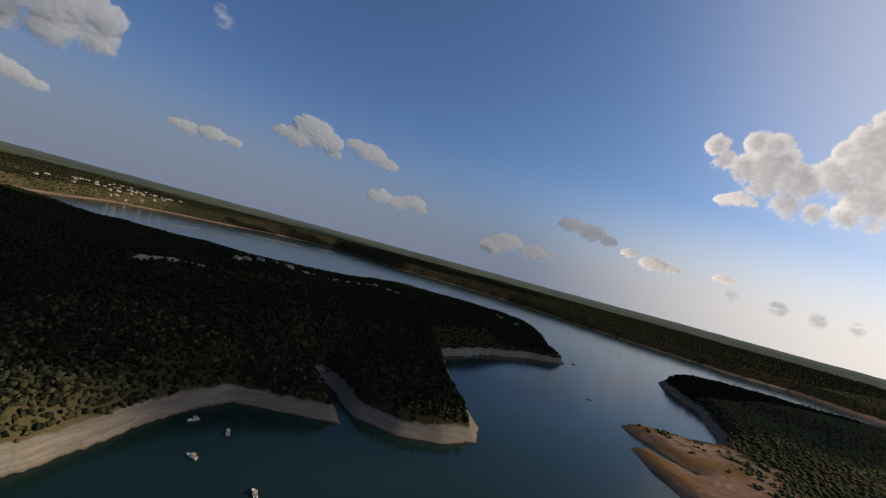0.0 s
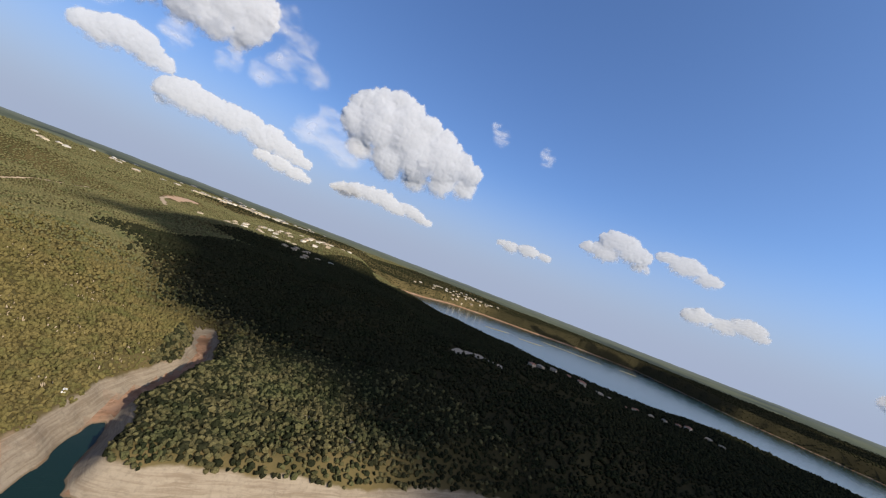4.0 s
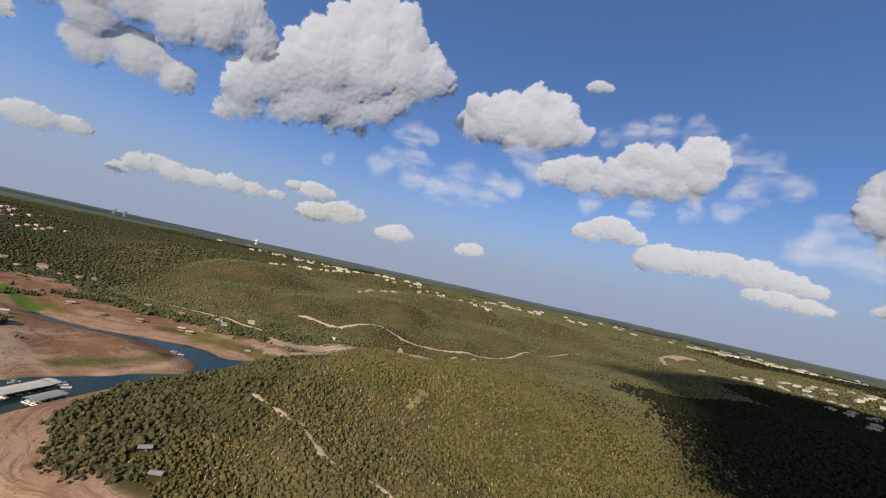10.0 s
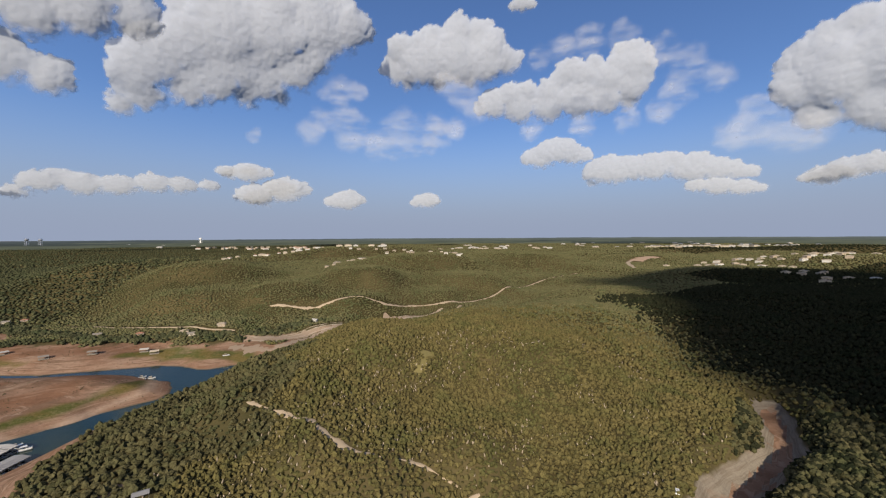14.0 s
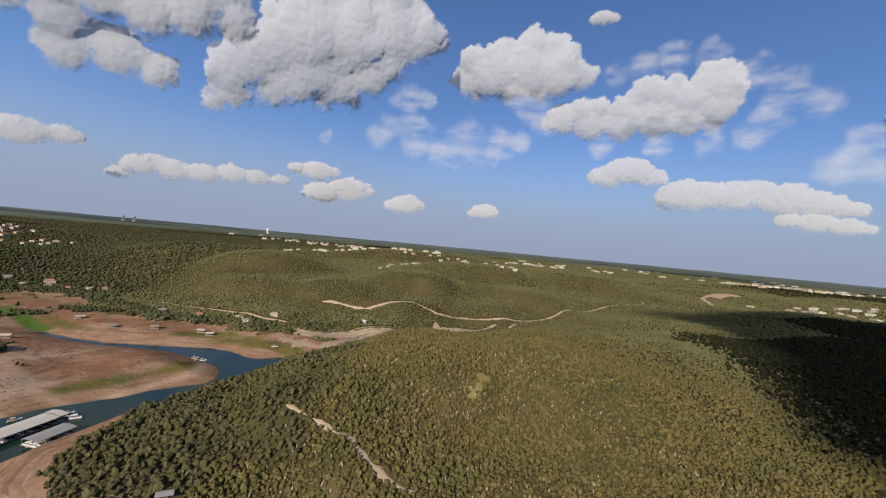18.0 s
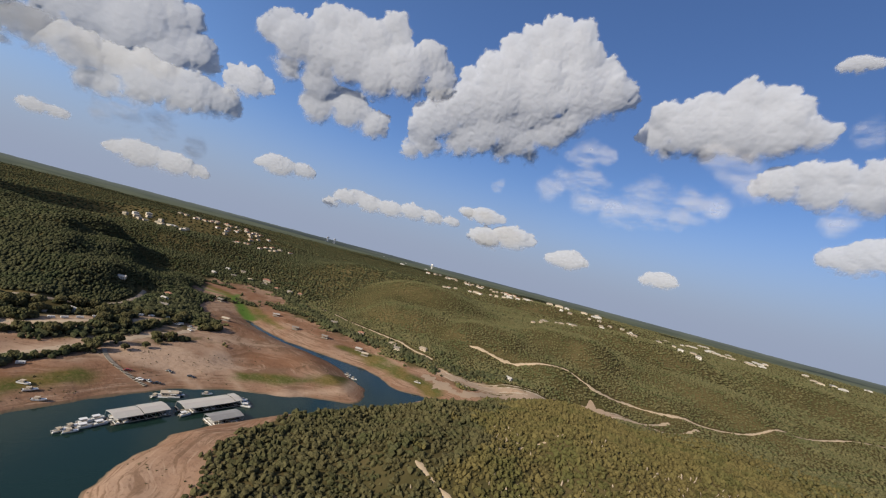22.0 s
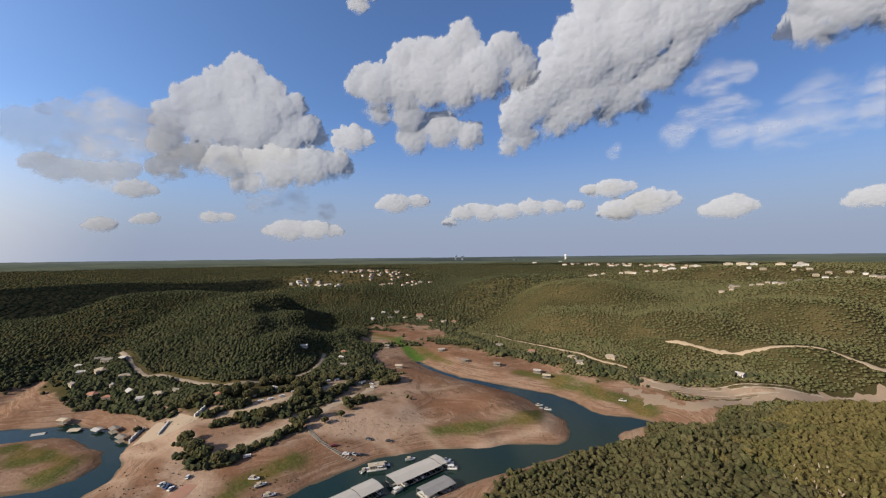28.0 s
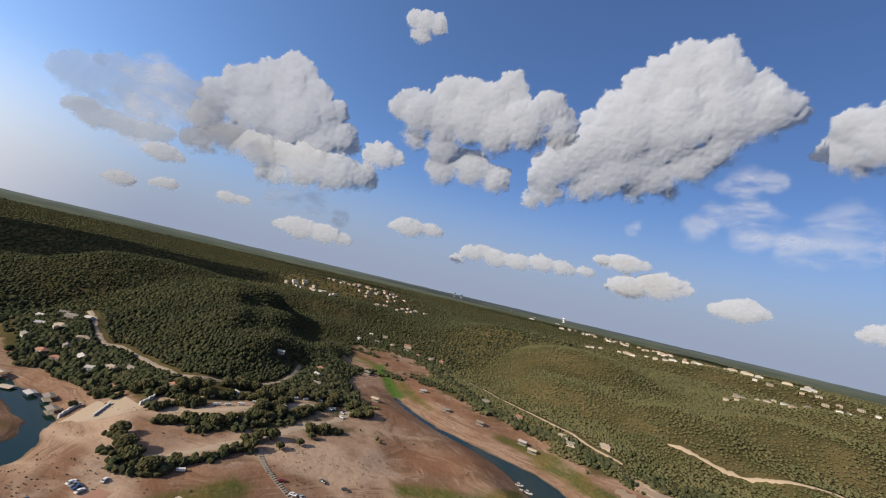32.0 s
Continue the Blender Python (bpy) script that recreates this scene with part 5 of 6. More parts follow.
# ---- single trees of the camp ----
def camp_tree(seed, h, r):
    """A live oak: tapered trunk, limbs, and a crown of many small leaf clumps."""
    r0 = np.random.default_rng(seed)
    ob = new("oak_tree")
    tagged(ob, "dark green live oak with a wide uneven crown", "tree", "oaks of the camp")
    part("trunk", tube("trunk", [(0, 0, -0.6), (0.1, 0, h * 0.25), (0.0, 0.15, h * 0.5)], [0.4, 0.28, 0.2], M_BARK, 7), ob)
    tips = []
    for k in range(5):
        a = 1.257 * k + r0.uniform(-0.4, 0.4)
        tip = (math.cos(a) * r * 0.6, math.sin(a) * r * 0.6, h * r0.uniform(0.6, 0.8))
        tips.append(tip)
        part("limb", tube("limb", [(0, 0.1, h * 0.4), (tip[0] * 0.5, tip[1] * 0.5, h * 0.56), tip], [0.2, 0.14, 0.05], M_BARK, 5), ob)
    n = 90
    d = r0.normal(size=(n, 3))
    d /= np.linalg.norm(d, axis=1)[:, None]
    rad = r0.uniform(0.35, 1.0, n) ** 0.5
    lump = 0.75 + 0.5 * vnoise(d * 2.2 + seed, seed)
    c = d * (rad * lump)[:, None] * np.array((r, r, h * 0.34)) + np.array((0, 0, h * 0.68))
    v0, f0 = CLUMP
    vs = v0[None] * r0.uniform(0.5, 1.25, (n, 1, 1)) * r0.uniform(0.6, 1.4, (n, len(v0), 1)) * r * 0.29 + c[:, None]
    fs = f0[None] + (np.arange(n) * len(v0))[:, None, None]
    part("crown", mesh_np("crown", vs.reshape(-1, 3), fs.reshape(-1, 3), [M_LIVEOAK]), ob)
    return ob


bm = bmesh.new()
bmesh.ops.create_icosphere(bm, subdivisions=1, radius=1.0)
CLUMP = (np.array([p.co for p in bm.verts]), np.array([[p.index for p in q.verts] for q in bm.faces]))
bm.free()
TREES = [camp_tree(s, h, r) for s, h, r in ((1, 7.5, 4.2), (2, 6.5, 3.6), (3, 8.5, 4.8))]
HEDGES = [[(-395, 166), (-390, 179), (-385, 190), (-381, 202), (-382, 221), (-383, 238), (-384, 254)], [(-348, 164), (-346, 171), (-342, 182), (-348, 195), (-347, 204)],
          [(-389, 144), (-378, 147), (-365, 149), (-351, 151), (-341, 153)], [(-356, 210), (-359, 216), (-357, 225)], [(-360, 254), (-357, 262), (-356, 274)], [(-398, 308), (-395, 319), (-378, 318), (-382, 305)],
          [(-418, 166), (-417, 175), (-414, 184), (-411, 195)], [(-423, 198), (-423, 214), (-417, 228), (-416, 245), (-409, 260)], [(-442, 216), (-438, 236), (-423, 252), (-419, 270), (-414, 288)],
          [(-461, 157), (-446, 161), (-436, 170), (-433, 184), (-437, 199)],
          [(-385, 255), (-393, 275), (-413, 308)], [(-387, 219), (-394, 234), (-404, 251)]]
spots = random.Random(4)
for path_points in HEDGES:
    for x, y in spline(path_points, 4.2):
        put(spots.choice(TREES), x + spots.uniform(-3, 3), y + spots.uniform(-3, 3), spots.uniform(0, 360), lift=0.0, scale=spots.uniform(0.6, 1.1))
# scrub that fills the rows: a line and its half width
SCRUB_CAMP = [([(-700, 44), (-660, 50), (-650, 62), (-665, 82), (-695, 92)], 15), ([(-627, 50), (-640, 66)], 7), ([(-550, 98), (-526, 106), (-495, 121), (-471, 132), (-452, 147)], 7), ([(-665, 96), (-600, 104), (-550, 110), (-500, 122)], 16), ([(-600, 130), (-560, 140), (-520, 152), (-490, 165)], 12), ([(-640, 112), (-590, 120), (-540, 128), (-500, 145)], 15), ([(-379, 185), (-375, 203), (-376, 226), (-378, 245)], 5), ([(-364, 143), (-350, 146), (-338, 158)], 5), ([(-560, 130), (-546, 139), (-527, 150), (-490, 166), (-448, 184)], 7), ([(-540, 118), (-512, 136), (-485, 146), (-465, 158), (-443, 180)], 9), ([(-560, 112), (-522, 127), (-480, 130)], 7), ([(-426, 279), (-448, 316), (-465, 340), (-507, 345)], 14)]
SCRUB_CREEK = [([(-440, 270), (-470, 305), (-500, 330)], 12), ([(-428, 322), (-410, 330)], 9), ([(-516, 532), (-446, 505), (-395, 484), (-364, 478), (-329, 482), (-291, 482), (-253, 474), (-225, 475)], 9), ([(-206, 480), (-187, 490), (-161, 508), (-142, 512)], 8), ([(-217, 470), (-195, 468)], 4), ([(-620, 560), (-560, 560), (-520, 545)], 14), ([(-690, 520), (-640, 545), (-600, 560)], 16)]
SCRUB = [(path_points, 3.2) for path_points in HEDGES] + SCRUB_CAMP + SCRUB_CREEK
for x, y in ((-342, 224), (-444, 128), (-452, 140), (-390, 240), (-350, 250), (-343, 238)):
    put(TREES[1], x, y, 30, lift=0.0, scale=0.7)
for x, y, r in ((-400, 200, 34), (-392, 235, 34), (-405, 262, 28), (-375, 180, 34), (-370, 215, 30), (-365, 250, 30), (-425, 205, 22), (-428, 235, 20), (-395, 160, 30), (-425, 150, 26), (-380, 285, 26), (-430, 128, 22), (-410, 285, 20)):
    CLEAR.append((x, y, r))
CLEAR.extend([(-330, 265, 32), (-345, 245, 26), (-310, 250, 26), (-232, 355, 32), (-222, 330, 24), (-330, 230, 22), (-365, 330, 30)])


# ---- sandbars in the lake ----
def sandbar(pts, width, seed):
    c = spline(pts, 12.0)
    tang = np.gradient(c, axis=0)
    side = np.stack([-tang[:, 1], tang[:, 0]], 1) / np.linalg.norm(tang, axis=1)[:, None]
    taper = np.sin(np.linspace(0.15, math.pi - 0.15, len(c)))
    w = width / 2 * taper * (0.6 + 0.8 * fbm(c / 40, seed, 3))
    rows = [np.column_stack([c + side * (w * f)[:, None], np.full(len(c), z)]) for f, z in ((-1, -0.5), (-0.6, 0.5), (0, 0.9), (0.6, 0.5), (1, -0.5))]
    v = np.stack(rows, 1).reshape(-1, 3)
    ids = np.arange(len(v)).reshape(-1, 5)
    q = np.stack([ids[:-1, :-1], ids[:-1, 1:], ids[1:, 1:], ids[1:, :-1]], -1).reshape(-1, 4)[:, ::-1]
    tagged(new("sandbar", mesh_np("sandbar", v, q, [M_YGRASS], True)), "low weedy sandbar in the lake", "sandbar", kind="structure")


sandbar([(1509, 450), (1560, 418), (1640, 385)], 22, 1)
sandbar([(1600, 330), (1660, 280), (1720, 255)], 18, 2)
sandbar([(1960, 310), (2030, 185), (2105, 40)], 30, 3)
sandbar([(2235, -40), (2300, -120)], 34, 4)
# ---- woods ----
rng = np.random.default_rng(7)


def ico(level):
    bm = bmesh.new()
    bmesh.ops.create_icosphere(bm, subdivisions=level, radius=1.0)
    v = np.array([p.co for p in bm.verts])
    f = np.array([[p.index for p in q.verts] for q in bm.faces])
    bm.free()
    return v, f


def crowns(xy, size, template, jitter, tall=(0.75, 1.15)):
    """Ragged crowns at places xy: vertices and faces of all of them."""
    v0, f0 = template
    n, m = len(xy), len(v0)
    turn = rng.uniform(0, 6.283, n)
    c, s = np.cos(turn)[:, None], np.sin(turn)[:, None]
    r = rng.uniform(1 - jitter, 1 + jitter, (n, m))
    vx, vy, vz = v0[:, 0] * r, v0[:, 1] * r, v0[:, 2] * r
    sx = size * rng.uniform(0.85, 1.15, n)
    sz = size * rng.uniform(*tall, n)
    out = np.empty((n, m, 3))
    out[..., 0] = (vx * c - vy * s) * sx[:, None] + xy[:, :1]
    out[..., 1] = (vx * s + vy * c) * size[:, None] + xy[:, 1:]
    out[..., 2] = vz * sz[:, None] + (h_at(xy[:, 0], xy[:, 1]) + sz * 0.85)[:, None]
    faces = (f0[None] + (np.arange(n) * m)[:, None, None]).reshape(-1, f0.shape[1])
    return out.reshape(-1, 3), faces


def scatter(x0, x1, y0, y1, gap):
    """Jittered places that stand over the old water line, off roads and clearings."""
    a, b = np.meshgrid(np.arange(x0, x1, gap), np.arange(y0, y1, gap), indexing="ij")
    p = np.stack([a.ravel(), b.ravel()], 1) + rng.uniform(-0.46, 0.46, (a.size, 2)) * gap
    z = h_at(p[:, 0], p[:, 1])
    edge = 11.0 + (fbm(p / 14, 21, 3) - 0.5) * 7 - 7 * smooth(p[:, 0], 700, 1300) - 2.5 * smooth(p[:, 0], 150, 200) * (1 - smooth(p[:, 1], 60, 100))
    p = p[z > edge]
    az = np.degrees(np.arctan2(p[:, 0] + 20, p[:, 1] - 20))
    p = p[((az > -122) & (az < 172)) | (np.hypot(p[:, 0], p[:, 1]) < 120)]
    p = p[rng.random(len(p)) < 0.68 + 0.8 * fbm(p / 26, 31, 3)]
    cl = np.array(CLEAR)
    keep = np.ones(len(p), bool)
    for x, y, r in cl:
        near = (np.abs(p[:, 0] - x) < r) & (np.abs(p[:, 1] - y) < r)
        if near.any():
            keep[near] &= np.hypot(p[near, 0] - x, p[near, 1] - y) > r
    return p[keep]


def woods(name, p, low, high, template, jitter, mat, label, gap_tall=(0.75, 1.15)):
    if len(p) == 0:
        return
    size = rng.uniform(low, high, len(p)) * (0.8 + 0.5 * fbm(p / 20, 41, 2))
    v, f = crowns(p, size, template, jitter, gap_tall)
    tagged(new(name, mesh_np(name, v, f, [mat], len(template[0]) < 7)), label, "woods", kind="stuff")


ICO1, ICO2 = ico(1), ico(2)
TWENTY, EIGHTY = ICO1, ICO2
OCTA = (np.array([(1, 0, 0), (0, 1, 0), (-1, 0, 0), (0, -1, 0), (0, 0, 1), (0, 0, -1)], float), np.array([(0, 1, 4), (1, 2, 4), (2, 3, 4), (3, 0, 4), (1, 0, 5), (2, 1, 5), (3, 2, 5), (0, 3, 5)]))
# live oak scrub of the camp, the village and the creek banks
places = []
for pts, half in SCRUB:
    for x, y in spline(pts, 2.4):
        for _ in range(int(half * 0.45) + 1):
            places.append((x + rng.normal() * half * 0.6, y + rng.normal() * half * 0.6))
places = np.array(places)
blocked = np.zeros(len(places), bool)
for x, y, r in CLEAR:
    if r < 8:
        blocked |= np.hypot(places[:, 0] - x, places[:, 1] - y) < r * 0.9
places = places[~blocked & (h_at(places[:, 0], places[:, 1]) > 5)]
woods("oak_scrub", places, 1.2, 2.8, TWENTY, 0.36, M_HILL, "dark live oak scrub between lanes and houses", (0.7, 1.05))
# dry weeds and drift on the bare flats
weeds = np.stack([rng.uniform(-520, -150, 9000), rng.uniform(60, 470, 9000)], 1)
weeds = weeds[(h_at(weeds[:, 0], weeds[:, 1]) > 1.2) & (h_at(weeds[:, 0], weeds[:, 1]) < 12) & (fbm(weeds / 22, 91, 4) > 0.55)][:1500]
size = rng.uniform(0.18, 0.55, len(weeds))
v, f = crowns(weeds, size, OCTA, 0.3, (0.4, 0.9))
tagged(new("dry_weeds", mesh_np("dry_weeds", v, f, [M_LIVEOAK])), "dry dark weeds scattered on the sandy flats", "weeds", kind="stuff")
all_near = scatter(-640, 640, 100, 560, 1.8)
all_near = np.concatenate([all_near, scatter(90, 640, -260, 100, 2.5)])
dist = np.minimum(np.hypot(all_near[:, 0] - 10, all_near[:, 1] - 30), np.hypot(all_near[:, 0] + 85, all_near[:, 1] - 200) + 60)
near = all_near[dist < 300]
mid = all_near[dist >= 300]
# peninsula side: most trees here take the colour darkened for shade
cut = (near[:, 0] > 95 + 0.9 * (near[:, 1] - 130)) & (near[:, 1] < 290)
thicket = ~cut & (near[:, 0] + (fbm(near / 30, 55, 3) - 0.5) * 90 < -100)
near_oaks = near[thicket & (rng.random(len(near)) < 0.6)]
woods("thicket_woods", near_oaks, 0.7, 1.7, TWENTY, 0.5, M_LIVEOAK, "darker live oak thicket on the hill flank", (0.6, 1.3))
cut = cut | thicket
woods("oak_woods", near[~cut], 0.55, 1.3, TWENTY, 0.5, M_OAK, "dense olive-green cedar and oak woods on the sunlit hill", (0.6, 1.3))
# lighter trees thicken westwards, painting the sunlit edge of the peninsula
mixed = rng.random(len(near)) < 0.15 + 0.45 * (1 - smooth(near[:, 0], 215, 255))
woods("lit_edge_woods", near[cut & ~thicket & mixed], 0.9, 1.7, TWENTY, 0.42, M_LIVEOAK, "lighter green trees mixed in to brighten the sunlit edge of the peninsula")
woods("shaded_woods", near[cut & ~thicket & ~mixed], 0.9, 1.7, TWENTY, 0.42, M_SHADE_LEAVES, "dense woods on the shaded peninsula, coloured dark for the cloud shadow")
mid = mid[rng.random(len(mid)) < np.where(mid[:, 0] < 240, 0.6, 0.42)]
blend = rng.random(len(mid)) > smooth(np.hypot(mid[:, 0] + 30, mid[:, 1] - 60), 290, 470)
west = (mid[:, 0] < -400) & (mid[:, 1] < 480)
# shade-dark leaves set in along the edge of the cloud shadow
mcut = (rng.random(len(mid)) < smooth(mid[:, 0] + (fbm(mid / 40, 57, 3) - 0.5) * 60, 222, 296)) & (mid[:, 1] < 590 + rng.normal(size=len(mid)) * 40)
woods("camp_woods", mid[west], 1.2, 2.2, OCTA, 0.3, M_HILL, "dense live oak woods at the foot of the west hill")
woods("crest_woods", mid[~mcut & ~west & blend], 1.1, 2.0, OCTA, 0.3, M_OAK, "dense olive woods along the hill crest")
woods("slope_woods", mid[~mcut & ~west & ~blend], 1.1, 2.0, OCTA, 0.3, M_SLOPE, "dense green woods on dry sunlit slopes", (0.5, 0.85))
woods("ridge_woods", mid[mcut & (rng.random(len(mid)) < 0.85)], 1.4, 2.4, OCTA, 0.3, M_SHADE_LEAVES, "dense woods on the shaded ridge, coloured dark for the cloud shadow")
far1 = scatter(-1000, 1250, -1150, 1250, 5.3)
far1 = far1[(far1[:, 0] < -640) | (far1[:, 0] > 640) | (far1[:, 1] > 560) | (far1[:, 1] < -260)]
band = (far1[:, 0] > -520) & (far1[:, 0] < 420) & (far1[:, 1] > 555) & (far1[:, 1] < 860)
far1 = far1[~band]
woods("slope_infill", scatter(-520, 420, 560, 860, 3.5), 1.2, 2.2, OCTA, 0.3, M_SLOPE, "dense low green woods on the slope beyond the creek", (0.4, 0.75))
fw = (far1[:, 0] < -560) & (far1[:, 1] < 560)
hill = scatter(-1000, -640, -100, 560, 3.7)
woods("hill_woods", hill, 1.3, 2.5, OCTA, 0.3, M_HILL, "dark green woods on the west hill", (0.5, 0.95))
# eastern woods, seen against the light, get the darkened colour
east = (far1[:, 0] > 480) & (far1[:, 1] < 700)
dusky = far1[:, 0] + rng.normal(size=len(far1)) * 130 < -560
woods("upland_woods", far1[~fw & ~east & dusky], 2.0, 3.4, OCTA, 0.3, M_HILL, "dark green woods behind the west hill", (0.45, 0.75))
woods("plateau_woods", far1[~fw & ~east & ~dusky], 1.9, 3.4, OCTA, 0.3, M_SLOPE, "dense green woods over rolling upland", (0.32, 0.56))
woods("point_woods", far1[~fw & east], 1.7, 3.0, OCTA, 0.25, M_SHADE_LEAVES, "dense woods on the lake points, coloured dark for shade and backlight", (0.6, 1.0))
far2 = scatter(-3100, 3100, -2900, 3100, 13.0)
far2 = far2[((far2[:, 0] < -1000) | (far2[:, 0] > 1250) | (far2[:, 1] > 1250) | (far2[:, 1] < -1150)) & (np.hypot(far2[:, 0], far2[:, 1]) < 3120)]
# the far eastern shore is darkened the same way
east = (far2[:, 0] > 900) & (far2[:, 1] < 1500)
dusk = far2[:, 0] + rng.normal(size=len(far2)) * 250 < -750
woods("horizon_woods", far2[~east & dusk], 2.5, 4.6, OCTA, 0.25, M_HILL, "distant dark woods in the west", (0.36, 0.6))
woods("far_woods", far2[~east & ~dusk], 2.5, 4.6, OCTA, 0.25, M_SLOPE, "distant green woods over rolling upland", (0.36, 0.6))
woods("shore_woods", far2[east], 2.5, 4.6, OCTA, 0.25, M_SHADE_LEAVES, "distant woods beyond the lake, coloured dark as seen against the light", (0.36, 0.6))

# hazy distance behind the upland: a ring whose glow, bluer outwards, paints the haze
def haze_material():
    k = Nodes("hazy_distance")
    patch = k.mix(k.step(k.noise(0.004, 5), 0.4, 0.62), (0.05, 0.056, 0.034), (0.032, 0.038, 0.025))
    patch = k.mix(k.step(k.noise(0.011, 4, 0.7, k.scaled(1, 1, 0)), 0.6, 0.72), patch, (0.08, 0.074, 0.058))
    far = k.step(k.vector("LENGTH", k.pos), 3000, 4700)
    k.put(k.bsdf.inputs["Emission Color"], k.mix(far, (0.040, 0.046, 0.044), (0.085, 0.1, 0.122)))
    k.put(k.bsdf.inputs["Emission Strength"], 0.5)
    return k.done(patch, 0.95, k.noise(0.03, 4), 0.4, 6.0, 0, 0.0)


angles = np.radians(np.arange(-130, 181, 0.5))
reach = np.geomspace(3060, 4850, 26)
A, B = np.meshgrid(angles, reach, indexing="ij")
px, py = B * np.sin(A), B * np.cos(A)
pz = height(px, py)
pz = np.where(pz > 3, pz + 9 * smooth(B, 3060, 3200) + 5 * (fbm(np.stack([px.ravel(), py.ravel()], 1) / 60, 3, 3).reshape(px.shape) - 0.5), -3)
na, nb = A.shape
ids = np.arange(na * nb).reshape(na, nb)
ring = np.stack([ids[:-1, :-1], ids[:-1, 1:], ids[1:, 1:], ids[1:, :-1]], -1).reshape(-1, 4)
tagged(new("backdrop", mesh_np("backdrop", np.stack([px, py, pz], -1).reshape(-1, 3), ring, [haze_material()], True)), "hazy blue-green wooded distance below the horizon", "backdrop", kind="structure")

# ---- clouds ----
EYE = Vector((-40, 20, 130))
PUFF_V, PUFF_F = ico(3)


def bearing(az, el, d):
    a, e = radians(az), radians(el)
    return EYE + Vector((math.sin(a) * math.cos(e), math.cos(a) * math.cos(e), math.sin(e))) * d


def billow(p, seed):
    """Cauliflower swelling at points p: round bulges with creases between."""
    n = 0
    for k, (f, a) in enumerate(((1.0, 0.65), (2.3, 0.25), (4.7, 0.1))):
        n = n + a * np.abs(2 * vnoise(p * f, seed + k) - 1)
    return n


def blurred(a, r):
    """Box mean of a grid over 2 r + 1 cells each way."""
    for axis in (0, 1):
        pad = [(r + 1, r) if k == axis else (0, 0) for k in (0, 1)]
        c = np.cumsum(np.pad(a, pad, mode="edge"), axis=axis)
        lo, hi = [slice(None)] * 2, [slice(None)] * 2
        hi[axis], lo[axis] = slice(2 * r + 1, None), slice(0, -2 * r - 1)
        a = (c[tuple(hi)] - c[tuple(lo)]) / (2 * r + 1)
    return a


def cloud_frame(lobes, d):
    """Centre, axes across and up, and the lobes in metres on the plane that faces the eye."""
    az0 = (min(q[0] for q in lobes) + max(q[0] for q in lobes)) / 2
    el0 = (min(q[1] for q in lobes) + max(q[1] for q in lobes)) / 2
    eye = np.array(EYE)
    c = np.array(bearing(az0, el0, d))
    w = (eye - c) / np.linalg.norm(eye - c)
    right = np.cross((0, 0, 1.0), w)
    right /= np.linalg.norm(right)
    up = np.cross(w, right)
    flat = []
    for az, el, r in lobes:
        p = np.array(bearing(az, el, d)) - eye
        p = p * d / np.dot(p, -w)
        q = p + eye - c
        flat.append((np.dot(q, right), np.dot(q, up), np.linalg.norm(p) * math.tan(radians(r))))
    return c, right, up, np.array(flat)


def cloud_mesh(c, right, up, U, V, depth, dense, thick, d, label, material):
    n, m = U.shape
    keep = dense > 0.004
    cells = (keep[:-1, :-1] | keep[1:, :-1] | keep[1:, 1:] | keep[:-1, 1:]).ravel()
    ids = np.arange(n * m).reshape(n, m)
    q = np.stack([ids[:-1, :-1], ids[1:, :-1], ids[1:, 1:], ids[:-1, 1:]], -1).reshape(-1, 4)[cells]
    eye = np.array(EYE)
    flat = c + np.outer(U.ravel(), right) + np.outer(V.ravel(), up) - eye
    verts = eye + flat * (1 - depth.ravel() / d)[:, None]
    used = np.unique(q)
    remap = np.full(len(verts), -1)
    remap[used] = np.arange(len(used))
    me = mesh_np("cloud", verts[used], remap[q], [material], True)
    for key, a in (("vapour", dense), ("thick", thick)):
        me.attributes.new(key, "FLOAT", "POINT").data.foreach_set("value", a.ravel()[used].astype(np.float32))
    return tagged(new("cloud", me), label, "cloud", "clouds in the sky")


def veil(lobes, seed, label="thin torn veil of white cloud", d=3500.0, cell=9.5, fade=0.48):
    """A thin torn sheet of vapour. lobes: azimuth, elevation and half width of each in degrees."""
    c, right, up, L = cloud_frame(lobes, d)
    size, pad = L[:, 2].mean(), L[:, 2].max() * 0.5
    us = np.arange((L[:, 0] - L[:, 2]).min() - pad, (L[:, 0] + L[:, 2]).max() + pad, cell)
    vs = np.arange((L[:, 1] - L[:, 2]).min() - pad, (L[:, 1] + L[:, 2]).max() + pad, cell)
    U, V = np.meshgrid(us, vs, indexing="ij")
    P = np.stack([U.ravel(), V.ravel(), np.full(U.size, seed * 40.0)], 1)
    wu = (fbm(P / (size * 0.8), seed, 6) - 0.5) * size * 1.1
    wv = (fbm(P / (size * 0.8) + 7.7, seed + 3, 6) - 0.5) * size * 1.1
    T = np.zeros(len(P))
    for lu, lv, lr in L:
        T += np.clip(1 - ((P[:, 0] + wu - lu) ** 2 + (P[:, 1] + wv - lv) ** 2) / (lr * 1.35) ** 2, 0, 1) ** 2
    wisp = 0.75 * fbm(P * np.array((0.6, 2.2, 1)) / (size * 1.1), seed + 9, 6) + 0.25 * fbm(P * np.array((0.8, 2.4, 1)) / (size * 0.3), seed + 15, 4)
    dense = smooth(np.sqrt(T), 0.05, 0.95) * smooth(wisp, 0.26, 0.74) * fade
    # turns the sheet towards the sun to keep it bright from the eye
    tilt = 0.8 * float(np.dot(sun_dir, right)) * 300 * np.tanh(P[:, 0] / 300)
    depth = size * 0.08 * fbm(P / size, seed + 11, 3) - tilt
